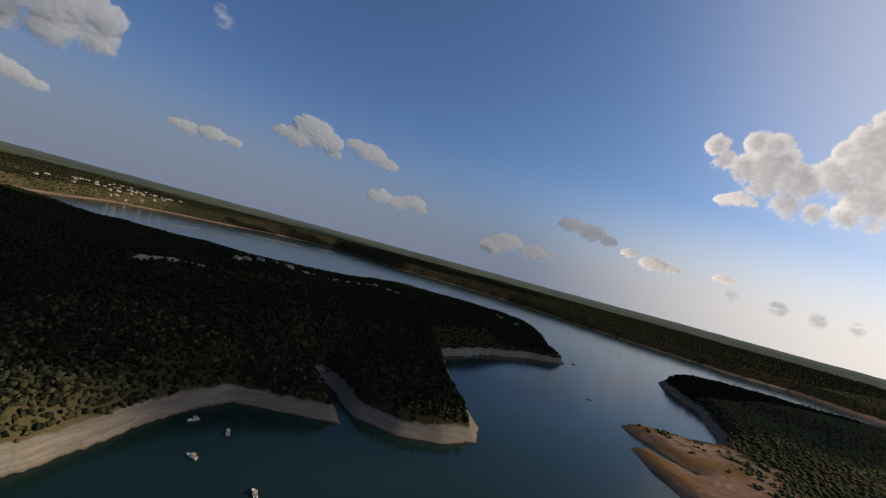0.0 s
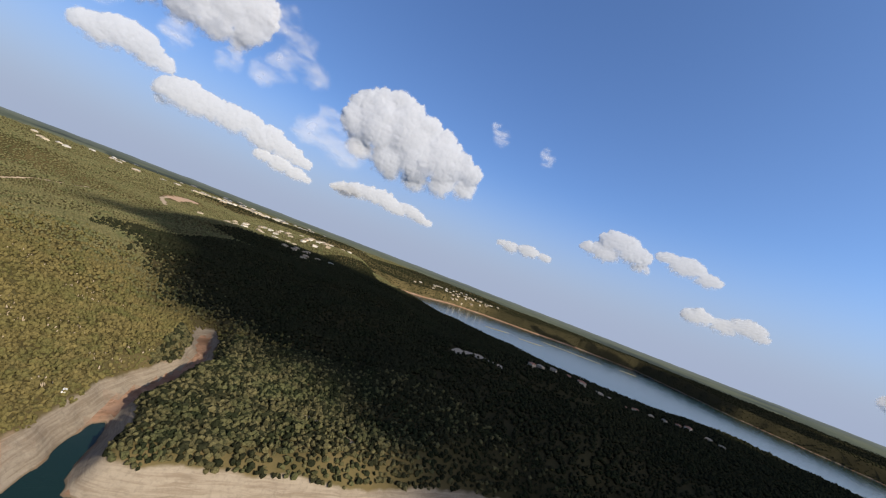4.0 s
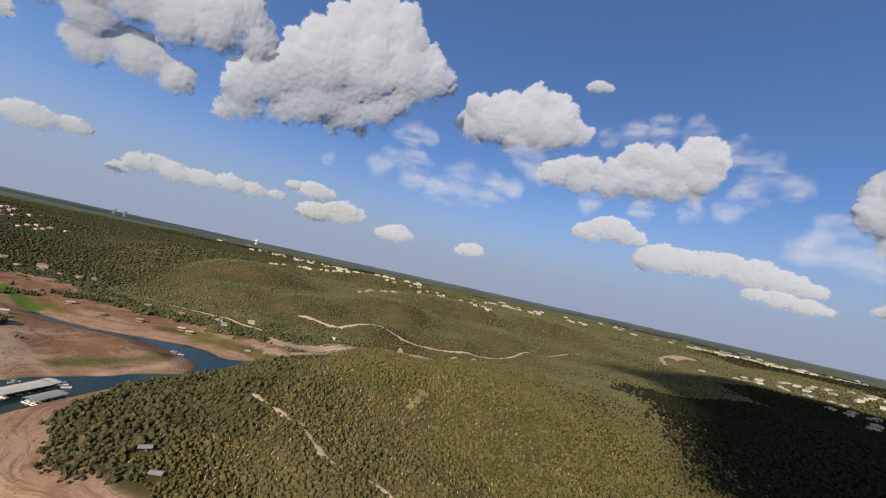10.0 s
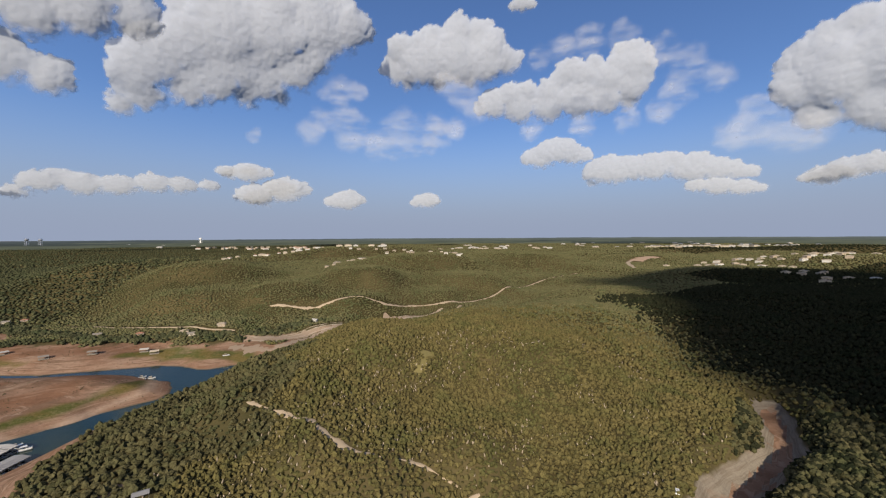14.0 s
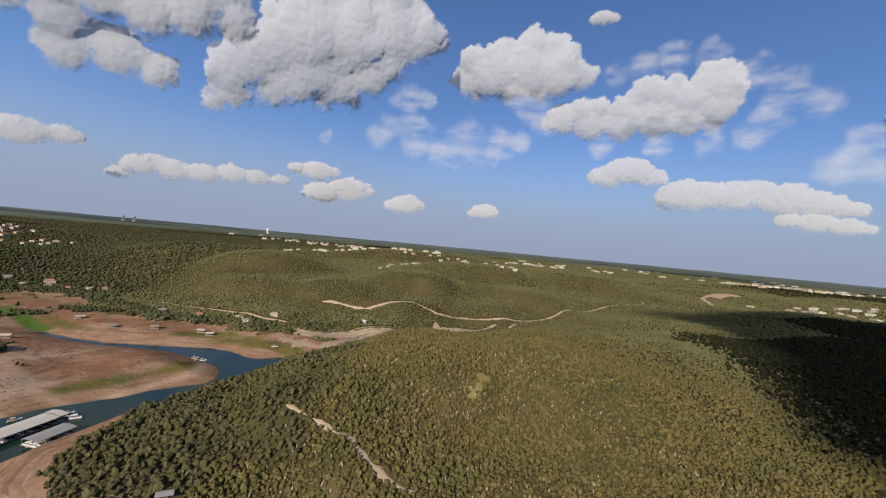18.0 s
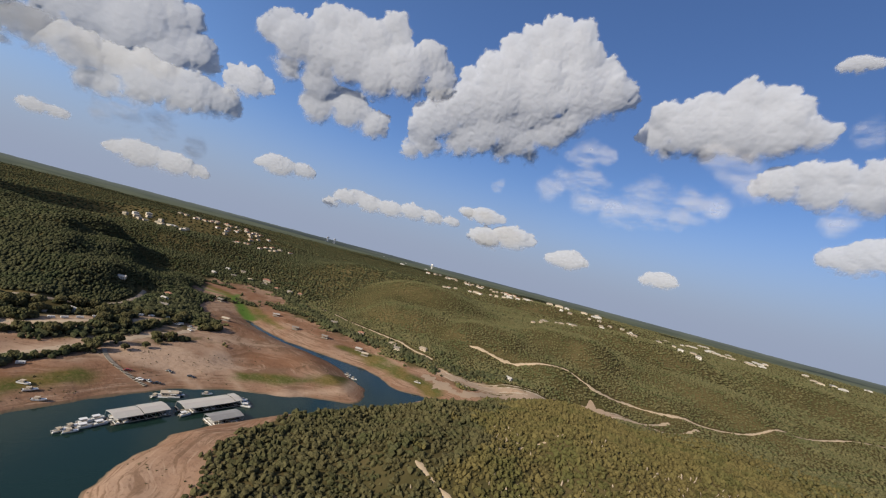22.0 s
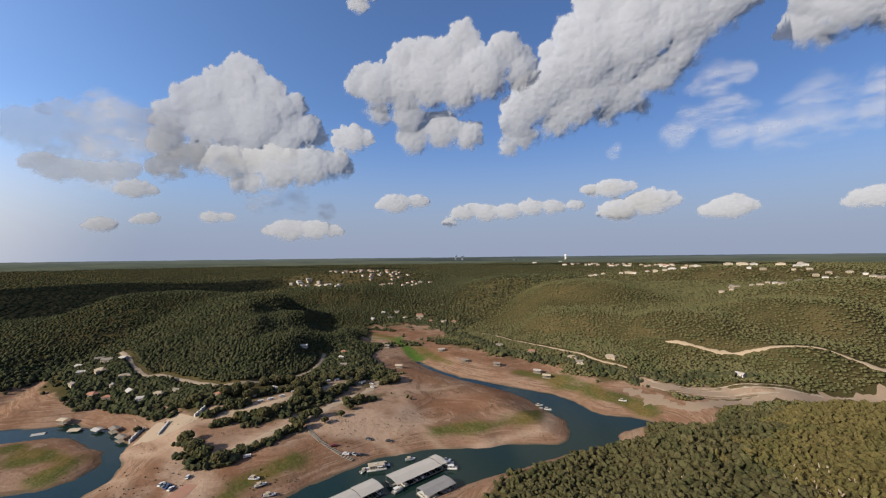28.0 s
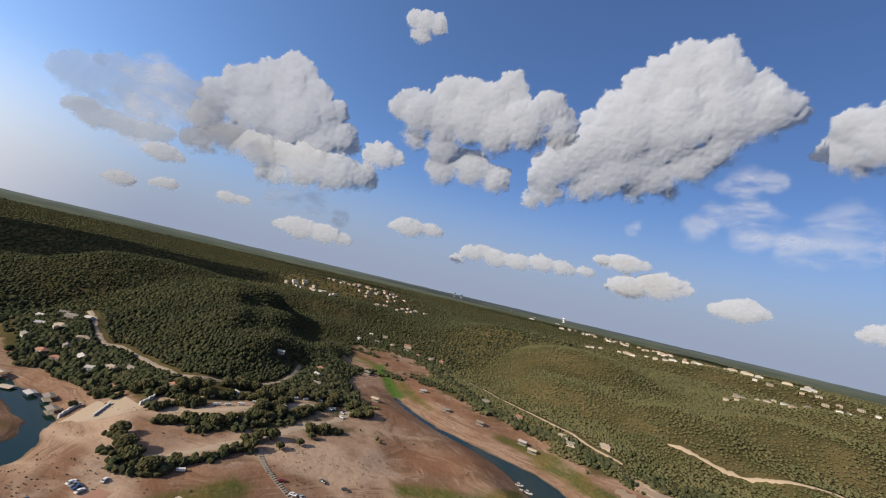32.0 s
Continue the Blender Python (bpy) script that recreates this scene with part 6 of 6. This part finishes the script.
    return cloud_mesh(c, right, up, U, V, depth, dense.reshape(U.shape), np.zeros(U.shape), d, label, M_VEIL)


def cloud(lobes, seed, label, d=4100.0, cell=8.5, fade=0.88, material=None, base=0.3, child=6, relief=0.48, swell=1.2, long=1.0):
    """A cumulus as a one-sided relief shaped to face the eye: round puffs that bud from the lobes, crisp at its head,
    torn at its flat shaded foot.

    lobes: azimuth, elevation and half width of each in degrees; base: how far the foot draws back under the head."""
    cell *= d / 4200
    c, right, up, L = cloud_frame(lobes, d)
    r0 = random.Random(seed)
    size = L[:, 2].mean()
    low, high = (L[:, 1] - L[:, 2]).min(), (L[:, 1] + L[:, 2]).max()
    tall = high - low

    def front(v):
        t = (v - low) / tall
        return tall * base * (min(t, 0.5) - 0.35 * max(t - 0.5, 0.0))

    puffs = [(u, v, front(v) + r * r0.uniform(-0.15, 0.15) * relief, r * swell, long) for u, v, r in L]
    layer = puffs
    for count, reach in ((child, 0.8), (6, 0.86)):
        buds = []
        for u, v, z, r, w in layer:
            if r < 3.2 * cell:
                continue
            for _ in range(count):
                a, lift = r0.uniform(-0.6, math.pi + 0.6), r0.uniform(0.0, 0.9)
                rr = r * r0.uniform(0.24, 0.42)
                out = reach * r * math.sqrt(1 - lift * lift * 0.8)
                buds.append((u + math.cos(a) * out * w, v + math.sin(a) * out, z + r * lift * 0.7 * relief, rr, 1.0))
        puffs = puffs + buds
        layer = buds
    pad = size * (0.4 + 0.5 * long) + 3 * cell
    us = np.arange((L[:, 0] - L[:, 2]).min() - pad, (L[:, 0] + L[:, 2]).max() + pad, cell)
    vs = np.arange(low - pad, high + pad, cell)
    U, V = np.meshgrid(us, vs, indexing="ij")
    P = np.stack([U.ravel(), V.ravel(), np.full(U.size, seed * 40.0)], 1)
    wu = ((fbm(P / (size * 0.55), seed, 5) - 0.5) * size * 0.42).reshape(U.shape)
    wv = ((fbm(P / (size * 0.55) + 7.7, seed + 3, 5) - 0.5) * size * 0.42).reshape(U.shape)
    wu += ((fbm(P / (size * 0.2) + 3.1, seed + 31, 4) - 0.5) * size * 0.26).reshape(U.shape)
    wv += ((fbm(P / (size * 0.2) + 9.4, seed + 33, 4) - 0.5) * size * 0.26).reshape(U.shape)
    X, Y = U + wu, V + wv
    Z, inner = np.full(U.shape, -1e6), np.full(U.shape, -1e6)
    edge = size * 0.25
    for u, v, z, r, w in puffs:
        reach = r + edge
        i0, i1 = np.searchsorted(us, (u - reach * w, u + reach * w))
        j0, j1 = np.searchsorted(vs, (v - reach, v + reach))
        box = (slice(i0, i1), slice(j0, j1))
        away = np.hypot((X[box] - u) / w, Y[box] - v)
        inner[box] = np.maximum(inner[box], r - away)
        Z[box] = np.maximum(Z[box], np.where(away < r, z + relief * np.sqrt(np.maximum(r * r - away * away, 0)), -1e6))
    # carry the surface a few cells past the rim, then round the creases a little
    for _ in range(5):
        hole = Z < -1e5
        ok = np.where(hole, 0.0, 1.0)
        total, weight = blurred(np.where(hole, 0.0, Z), 1), blurred(ok, 1)
        Z = np.where(hole & (weight > 0.05), total / np.maximum(weight, 1e-6), Z)
    Z = np.where(Z < -1e5, front(low), Z)
    side, front_on = float(np.dot(sun_dir, right)), float(np.dot(sun_dir, np.cross(right, up)))
    # tilts the relief along the view rays so its face catches the sun
    lean = -side * (0.4 + 0.55 * float(1 - smooth(front_on, 0.0, 0.4))) if front_on > -0.45 else 0.0
    form = blurred(blurred(Z, max(2, int(size * 0.4 / cell))), max(1, int(size * 0.25 / cell)))
    Z = form + 0.38 * (blurred(Z, 1) - form) + lean * 0.2 * d * np.tanh((U - us.mean()) / (0.2 * d))
    wide = max(2, int(size * 0.9 / cell))
    cover = blurred(np.clip(inner / size, 0, 1), wide)
    gu, gv = np.gradient(cover)
    foot = smooth(gv / (np.hypot(gu, gv) + 1e-4), 0.1, 0.9) * smooth(np.hypot(gu, gv), 0.0, 0.004)
    tear = fbm(P / (size * 0.3), seed + 5, 5).reshape(U.shape)
    rim = cell * 2.0 + foot * size * 0.55 + size * 0.10 * smooth(tear, 0.45, 0.7)
    dense = smooth(inner + cell * 0.6 + (tear - 0.5) * (cell * 2.0 + foot * size * 0.7), 0.0, 1.0 * rim) * fade
    puff = (0.6 * fbm(P / (size * 0.3), seed + 11, 4) + 0.4 * billow(P / (size * 0.4), seed + 13)).reshape(U.shape)
    Z = Z + size * 0.2 * relief * (puff - 0.4)
    thick = np.clip(smooth(blurred(np.clip(inner, 0, None), 2), 0.0, size * 0.75) * (0.35 + 1.5 * puff), 0, 1)
    return cloud_mesh(c, right, up, U, V, Z, dense, thick, d, label, material or M_CLOUD)


def heap(az0, az1, el0, el1, seed):
    """Lobes of a small cumulus: flat foot from az0 to az1 at el0, top at el1."""
    r0 = random.Random(seed)
    w, h = az1 - az0, el1 - el0
    n = max(5, int(w / max(h, 0.8) * 4))
    out = []
    for k in range(n):
        u = (k + r0.uniform(0.2, 0.8)) / n
        dome = (1 - abs(2 * u - 1) ** 2.2) * r0.uniform(0.45, 1.0)
        r = h * (0.22 + 0.25 * dome)
        out.append((az0 + w * u, el0 + r * 0.3 + h * 0.5 * dome * r0.uniform(0.2, 1), r))
    return out


WEST_HEAP = [(-71.4, 23.2, 1.4), (-72.4, 21.8, 1.5), (-70.3, 22.1, 1.8), (-73.2, 20.0, 2.2), (-76.2, 19.5, 1.5), (-77.1, 18.4, 1.7),
             (-74.8, 18.5, 2.3), (-71.3, 19.7, 2.7), (-68.0, 20.2, 2.0), (-64.8, 19.5, 1.4), (-66.6, 18.7, 2.0), (-69.7, 17.3, 3.1),
             (-73.8, 16.7, 3.0), (-77.4, 16.4, 2.1), (-79.1, 16.5, 1.5), (-66.6, 15.5, 3.1), (-71.3, 14.2, 3.0), (-75.7, 13.7, 2.1),
             (-79.1, 13.3, 1.9), (-63.4, 16.2, 2.1)]
WEST_BANK = [(-90.5, 12.8, 1.8), (-87.6, 13.8, 2.0), (-84.2, 14.6, 2.1), (-81.2, 14.2, 2.3), (-85.4, 12.0, 1.8), (-89.0, 11.0, 1.3)]
WEST_PUFFS = [(-89.4, 9.7, 1.0), (-88.2, 9.2, 1.2), (-87.0, 9.8, 0.7), (-85.8, 9.3, 1.1), (-84.6, 9.0, 0.8), (-83.4, 9.6, 1.1), (-82.2, 10.2, 0.6)]
WEST_FOOT = [(-79.1, 10.6, 1.4), (-76.3, 11.8, 1.6),
             (-73.2, 11.8, 1.8), (-69.7, 12.1, 1.7), (-66.6, 11.8, 2.3), (-63.1, 12.0, 2.1), (-60.1, 12.3, 1.7), (-70.7, 9.7, 1.6), (-67.3, 10.0, 1.4),
             (-63.8, 10.5, 1.3)]
GREAT_WEST = [(-56.6, 22.6, 1.4), (-55.5, 24.0, 1.3), (-53.5, 22.4, 2.4), (-50.1, 25.9, 1.9), (-50.0, 22.8, 2.8), (-46.9, 26.2, 2.1),
              (-46.5, 23.2, 3.0), (-43.6, 26.1, 2.2), (-41.8, 28.6, 1.6), (-40.5, 27.2, 1.5), (-53.5, 19.5, 1.7), (-49.6, 19.7, 2.3),
              (-42.2, 22.9, 3.0), (-35.6, 26.5, 2.0), (-33.5, 25.6, 1.4), (-38.3, 23.9, 2.9), (-33.6, 23.8, 2.1), (-48.7, 16.5, 2.2),
              (-44.9, 17.2, 2.4), (-41.1, 16.3, 1.9)]
GREAT_HEAP = [(-18.5, 32.6, 2.0), (-15.6, 33.0, 1.8), (-21.3, 31.5, 1.9), (-24.6, 30.5, 1.5), (-26.8, 28.0, 1.7), (-29.5, 26.0, 1.3),
              (-23.2, 28.4, 2.8), (-18.8, 29.7, 3.0), (-14.5, 30.3, 2.6), (-11.1, 29.6, 1.6), (-9.7, 26.9, 2.5), (-7.2, 26.6, 1.2), (-13.9, 26.7, 3.6),
              (-18.9, 25.7, 3.8), (-24.3, 25.0, 3.5), (-28.7, 22.8, 2.8), (-31.5, 20.8, 3.0), (-26.3, 20.0, 3.4), (-20.8, 20.7, 3.3),
              (-16.5, 21.9, 2.8), (-13.9, 23.7, 2.4), (-18.7, 18.5, 1.6), (-22.6, 18.2, 2.0), (-28.7, 17.9, 2.5), (-33.4, 16.6, 2.2),
              (-35.1, 14.9, 1.4), (-33.5, 18.9, 2.6), (-23.5, 21.8, 3.2), (-27.2, 22.4, 2.6), (-21.5, 23.4, 2.6)]
JOIN = [(-58.8, 15.8, 1.2), (-57.2, 15.9, 1.6), (-55.4, 16.0, 1.0), (-58.8, 14.2, 1.0)]
CENTRE_HEAP = [(-1.9, 25.2, 1.6), (2.4, 26.2, 1.6), (6.2, 26.7, 1.9), (8.9, 26.6, 1.7), (10.9, 25.5, 1.6), (-2.3, 22.7, 1.9), (1.2, 23.7, 2.7),
               (5.5, 23.9, 2.9), (9.7, 23.6, 2.6), (13.0, 23.3, 1.6), (-0.9, 21.6, 1.5), (3.1, 21.6, 1.6), (7.7, 22.1, 1.7)]
BRIGHT_HEAP = [(29.3, 22.5, 1.2), (28.1, 22.8, 1.0), (30.6, 22.1, 1.0), (27.4, 21.3, 1.3), (29.5, 20.8, 1.8), (24.8, 21.7, 1.1), (21.6, 21.3, 1.5),
               (23.5, 20.7, 1.5), (20.3, 20.5, 1.2), (26.4, 20.0, 1.7), (29.2, 19.0, 1.8), (31.0, 20.8, 1.0), (18.7, 19.2, 1.4), (15.8, 19.6, 1.2),
               (13.6, 19.3, 1.4), (11.2, 18.2, 1.8), (14.8, 17.9, 2.2), (18.9, 17.6, 2.1), (22.6, 18.0, 2.2), (26.1, 17.9, 2.1), (28.8, 17.4, 1.4),
               (9.4, 17.7, 1.0)]
EAST_HEAP = [(45.8, 17.9, 1.7), (47.8, 19.2, 1.5), (50.1, 19.9, 1.6), (52.6, 19.3, 1.4), (45.2, 15.3, 1.8), (48.3, 15.9, 2.7), (52.3, 16.8, 2.9),
             (55.3, 18.0, 1.7), (57.9, 17.3, 1.6), (59.5, 16.7, 1.1), (47.1, 12.6, 2.0), (51.3, 13.0, 2.8), (55.2, 14.2, 3.0), (58.4, 15.0, 2.7),
             (61.4, 15.3, 1.6), (63.4, 14.6, 1.3), (62.9, 12.5, 1.6), (59.6, 12.1, 2.1), (55.8, 11.5, 2.1), (52.2, 11.0, 1.6)]
SUN_HEAP = [(138.5, 21.1, 1.1), (139.5, 19.6, 1.1), (141.8, 18.8, 1.5), (142.3, 21.6, 1.1), (144.1, 21.5, 1.2), (145.4, 20.2, 0.9), (143.9, 19.0, 1.7),
            (146.1, 17.9, 1.7), (143.8, 17.1, 1.4), (147.6, 17.4, 1.4), (146.1, 15.5, 1.3), (146.6, 14.2, 0.7), (148.6, 14.6, 1.0), (148.6, 19.2, 0.8),
            (149.4, 19.8, 0.8), (150.0, 20.9, 1.0), (150.1, 18.2, 1.7), (151.4, 22.2, 1.2), (152.3, 19.9, 2.2), (152.6, 16.7, 2.0), (151.2, 14.6, 1.2),
            (153.3, 14.1, 0.9), (153.1, 22.7, 1.5), (154.9, 19.4, 2.5), (155.5, 15.8, 2.1)]
TOP_PUFF = [(-57.8, 33.3, 0.9), (-56.1, 33.4, 1.2), (-54.4, 33.4, 1.1), (-56.2, 32.0, 1.1), (-57.3, 31.8, 0.7)]
for k, (lobes, label) in enumerate((
        (WEST_HEAP, "towering white cumulus cloud with a grey foot"),
        (WEST_FOOT, "low row of white cumulus puffs under a taller heap"),
        (GREAT_WEST, "white cumulus heap with three rounded heads"),
        (GREAT_HEAP, "great white cumulus heap with a flat grey base"),
        (JOIN, "small white cumulus puff between two heaps"),
        (CENTRE_HEAP, "round-topped white cumulus cloud"),
        (BRIGHT_HEAP, "brilliant white cumulus cloud with a grey foot"),
        (EAST_HEAP, "long grey-white cumulus cloud with bright tops"),
        (TOP_PUFF, "lone small white puff high in the sky"))):
    cloud(lobes, 10 + k, label, {0: 3600.0, 1: 3300.0, 2: 3000.0, 4: 3000.0}.get(k, 4100.0), 5.0 if lobes in (JOIN, TOP_PUFF) else 8.5, long=1.5 if lobes is WEST_FOOT else 1.0)
cloud(WEST_PUFFS, 26, "short row of small pale cumulus puffs", 2900.0, 6.0, 0.7, base=0.1, relief=0.25, swell=1.1, long=1.7)
cloud(WEST_BANK, 27, "pale soft bank of cumulus beside a taller heap", 3900.0, 8.5, 0.42, base=0.1, relief=0.3, long=1.4)
cloud(SUN_HEAP, 30, "grey backlit cumulus cloud with bright edges", material=M_BACKLIT_CLOUD, base=0.1, relief=0.25)

# small cumulus low over the horizon, one after the other round the sky
SMALL_NORTH = [[(-43.6, 4.7, 0.7), (-41.6, 5.9, 1.1), (-40.3, 6.4, 1), (-38.5, 5.9, 1.2), (-35.6, 6, 1.1), (-32.4, 6.4, 1.1), (-29.6, 6.4, 1), (-26.6, 6.5, 0.7)],
               [(-24.7, 8.5, 0.7), (-22.1, 8.6, 0.6)],
               [(-21.3, 5.7, 1.3), (-18.5, 6.5, 1.2), (-23, 5.2, 0.6)],
               [(-9.5, 5.2, 1.3), (-11, 5, 0.9), (-8.3, 5.2, 0.8)],
               [(1.8, 5.2, 1.1), (0.6, 4.9, 0.7)],
               [(18.2, 10.9, 1.5), (20.4, 11.6, 1.7), (22.6, 10.8, 1.3), (17.1, 10.4, 0.9)],
               [(27, 8.6, 1.8), (28.9, 8.6, 1.7), (32.1, 8.5, 1.7), (33.9, 9.1, 1.3), (36.3, 8.1, 1.7), (39, 7.6, 1.4), (41.1, 7.2, 1), (25, 7.1, 0.7)]]
for k, lobes in enumerate(SMALL_NORTH):
    cloud(lobes, 40 + k, "small white cumulus cloud low over the horizon", 2400.0, 5.6, 0.85, swell=1.1, long=1.75)
SMALL_EAST = [[(48.2, 6.1, 1), (49, 6.1, 0.7), (47.1, 5.9, 0.4)],
              [(15.4, 29.5, 0.8), (16.5, 29.4, 0.6)],
              [(-51.3, 7.3, 1.3), (-48.2, 7.6, 1), (-52.9, 7.1, 0.7)],
              [(-65.4, 3.6, 1.4), (-62.1, 3.6, 1.3), (-60, 3.5, 0.9), (-67.3, 3.5, 0.8)],
              [(-74.3, 5, 0.7), (-72.7, 5.1, 0.6)],
              [(-84.6, 3.8, 0.8), (-85.4, 3.6, 0.5)],
              [(37, 5.9, 0.8), (39.1, 5.7, 1), (41.2, 5.4, 0.9), (42.7, 5.3, 0.5)]]
for k, lobes in enumerate(SMALL_EAST):
    cloud(lobes, 50 + k, "small white cumulus cloud low over the horizon", 2400.0, 5.6, 0.85, swell=1.1, long=1.75)
SMALL_WEST = [[(-80.6, 4.6, 0.7), (-81.4, 4.4, 0.5)],
              [(-81.8, 7.8, 1), (-80.7, 7.8, 0.7), (-82.8, 7.5, 0.5)],
              [(-22.1, 8.4, 1.2), (-24, 8.2, 0.7), (-20.3, 8.5, 0.7)],
              [(-17.9, 6.3, 1.6), (-16.1, 6.5, 1), (-20.8, 5.2, 1.1)],
              [(86.2, 12.1, 1.4), (88, 11.1, 1.3), (84.8, 10.4, 1.3), (82.9, 10.5, 0.8), (89.1, 9.9, 0.8)],
              [(92.6, 11.8, 0.8), (94.6, 11.3, 1.2), (97.1, 10.4, 0.9)],
              [(97.5, 6, 1), (100.1, 5.8, 0.9), (102.1, 6.4, 1), (103.2, 5.8, 0.6)],
              [(73.1, 7, 0.8), (75.6, 7.2, 0.9), (77.9, 7.1, 0.6), (71.9, 7.2, 0.5)]]
for k, lobes in enumerate(SMALL_WEST):
    cloud(lobes, 60 + k, "small white cumulus cloud low over the horizon", 3300.0 if k == 4 else 2400.0, 5.6, 0.85, swell=1.1, long=1.75)
SMALL_SUNWARD = [[(124.1, 8.9, 1), (126.6, 8.4, 1.1), (128.9, 7.8, 0.7)],
                 [(131.9, 6.9, 0.6), (134.8, 6.1, 0.9), (136.8, 5.9, 0.6)],
                 [(114.3, 3.4, 1.1), (116.1, 4.5, 1.2), (119.9, 4, 1), (121.5, 3.9, 0.6)],
                 [(142.1, 6.1, 0.5), (142.8, 5.9, 0.4)],
                 [(141.8, 15.4, 0.8), (140.7, 15.2, 0.7), (142.9, 15.1, 0.5)]]
for k, lobes in enumerate(SMALL_SUNWARD):
    cloud(lobes, 70 + k, "small white cumulus cloud low over the horizon", 4100.0, 5.0, 0.85, M_BACKLIT_PUFF, base=0.1, relief=0.25, swell=1.1, long=1.75)
cloud(heap(46.6, 60.6, 5.8, 8.0, 51), 51, "long low white cumulus cloud over the horizon", 2400.0, 5.6, 0.85, swell=1.1, long=1.75)

# unseen cloud added behind the walk, laid out from the shadow wanted on the peninsula and the west: x, y and half width
# of its shade on the ground
SHADE_EDGE = [(225, -120), (215, -60), (212, 0), (218, 40), (229, 66), (241, 100), (244, 140), (242, 183), (230, 240), (222, 290), (246, 346), (267, 390), (315, 465), (340, 540), (350, 600), (372, 690), (380, 750)]
SHADE = [(x + 121, y, 130) for x, y in spline(SHADE_EDGE, 26.0)]
SHADE += [(352, 818, 36), (385, 800, 48), (430, 790, 62), (455, 700, 110), (520, 640, 140), (600, 100, 270), (650, 400, 270), (680, 620, 170), (900, 0, 260), (900, 300, 260), (950, 480, 220),
          (450, -160, 150), (700, -250, 250), (500, -350, 150), (880, -450, 190), (680, -500, 170), (480, -760, 220), (560, -980, 250),
          (-1150, 100, 170), (-1320, 400, 250), (-1500, 100, 300)]
vs, fs, base = [], [], 0
for k, (x, y, r) in enumerate(SHADE):
    c = np.array(Vector((x, y, 30)) + sun_dir * ((2600 - 30) / sun_dir.z))
    v = PUFF_V * (0.94 + 0.14 * billow(PUFF_V * 1.2 + k * 3.1, 5))[:, None] * np.array((r, r * 0.8, r * 0.28))
    vs.append(v + c)
    fs.append(PUFF_F + base)
    base += len(v)
tagged(new("cloud", mesh_np("cloud", np.concatenate(vs), np.concatenate(fs), [M_SOLID_CLOUD], True)), "broad unseen cumulus cloud placed to shade the peninsula and the far west", "cloud", "clouds in the sky")

VEILS_NORTH = [[(65.8, 20.9, 1.1), (64.8, 21.9, 0.7)],
               [(73.3, 19.8, 0.8), (72.5, 20.7, 0.6)],
               [(17.5, 23.5, 1.4), (20.6, 23.9, 1.6), (24.1, 24.8, 1.5), (28.0, 24.4, 1.6), (32.8, 22.1, 1.7), (35.6, 20.1, 1.7), (38.3, 18.2, 1.6),
               (34.6, 17.5, 1.8), (32.6, 15.3, 1.5), (28.6, 14.8, 1.4), (23.0, 14.6, 1.5), (16.6, 14.8, 1.5)],
               [(-89.6, 15.1, 0.6), (-87.5, 15.4, 0.8), (-84.7, 15.8, 1.1), (-81.8, 15.9, 1.4), (-86.1, 12.3, 0.7)],
               [(-68.0, 7.9, 1.6), (-64.5, 7.4, 1.5), (-70.0, 6.9, 1.1), (-60.9, 6.2, 1.2)]]
VEILS_WIDE = [[(-13, 15.9, 1.6), (-9.1, 14.9, 2.4), (-5.1, 13.1, 2), (-3, 12.7, 1.4), (-10, 16.6, 1.6), (-1.9, 14.8, 2.8), (2.9, 14.9, 2), (-14.5, 14.3, 1.6), (0.2, 13.3, 1.6), (-21.6, 13.3, 0.8)],
              [(-10.6, 19.5, 1.8), (-8.1, 19.8, 1.2), (-12.5, 19, 0.9)],
              [(143.5, 4.4, 0.7), (147.7, 4.1, 0.8), (150.9, 3.8, 0.7), (153.8, 3.8, 0.6)],
              [(40.8, 11.7, 2.1), (44.2, 11.6, 2.4), (42.2, 14, 1.7), (46.3, 10.7, 1.9)],
              [(2.9, 15.4, 1.3), (5.6, 15.2, 1.5), (2.1, 13.1, 1.2)],
              [(7, 19.8, 2.1), (4.8, 20.8, 1.7), (8.7, 17.8, 1.8)],
              [(-85.8, 15.5, 1.8), (-84.3, 15.5, 2.3), (-84.9, 12.7, 2.8), (-82.6, 12.9, 2.5), (-85.2, 10, 2.3)]]
for k, lobes in enumerate(VEILS_NORTH + VEILS_WIDE):
    veil(lobes, 80 + k)
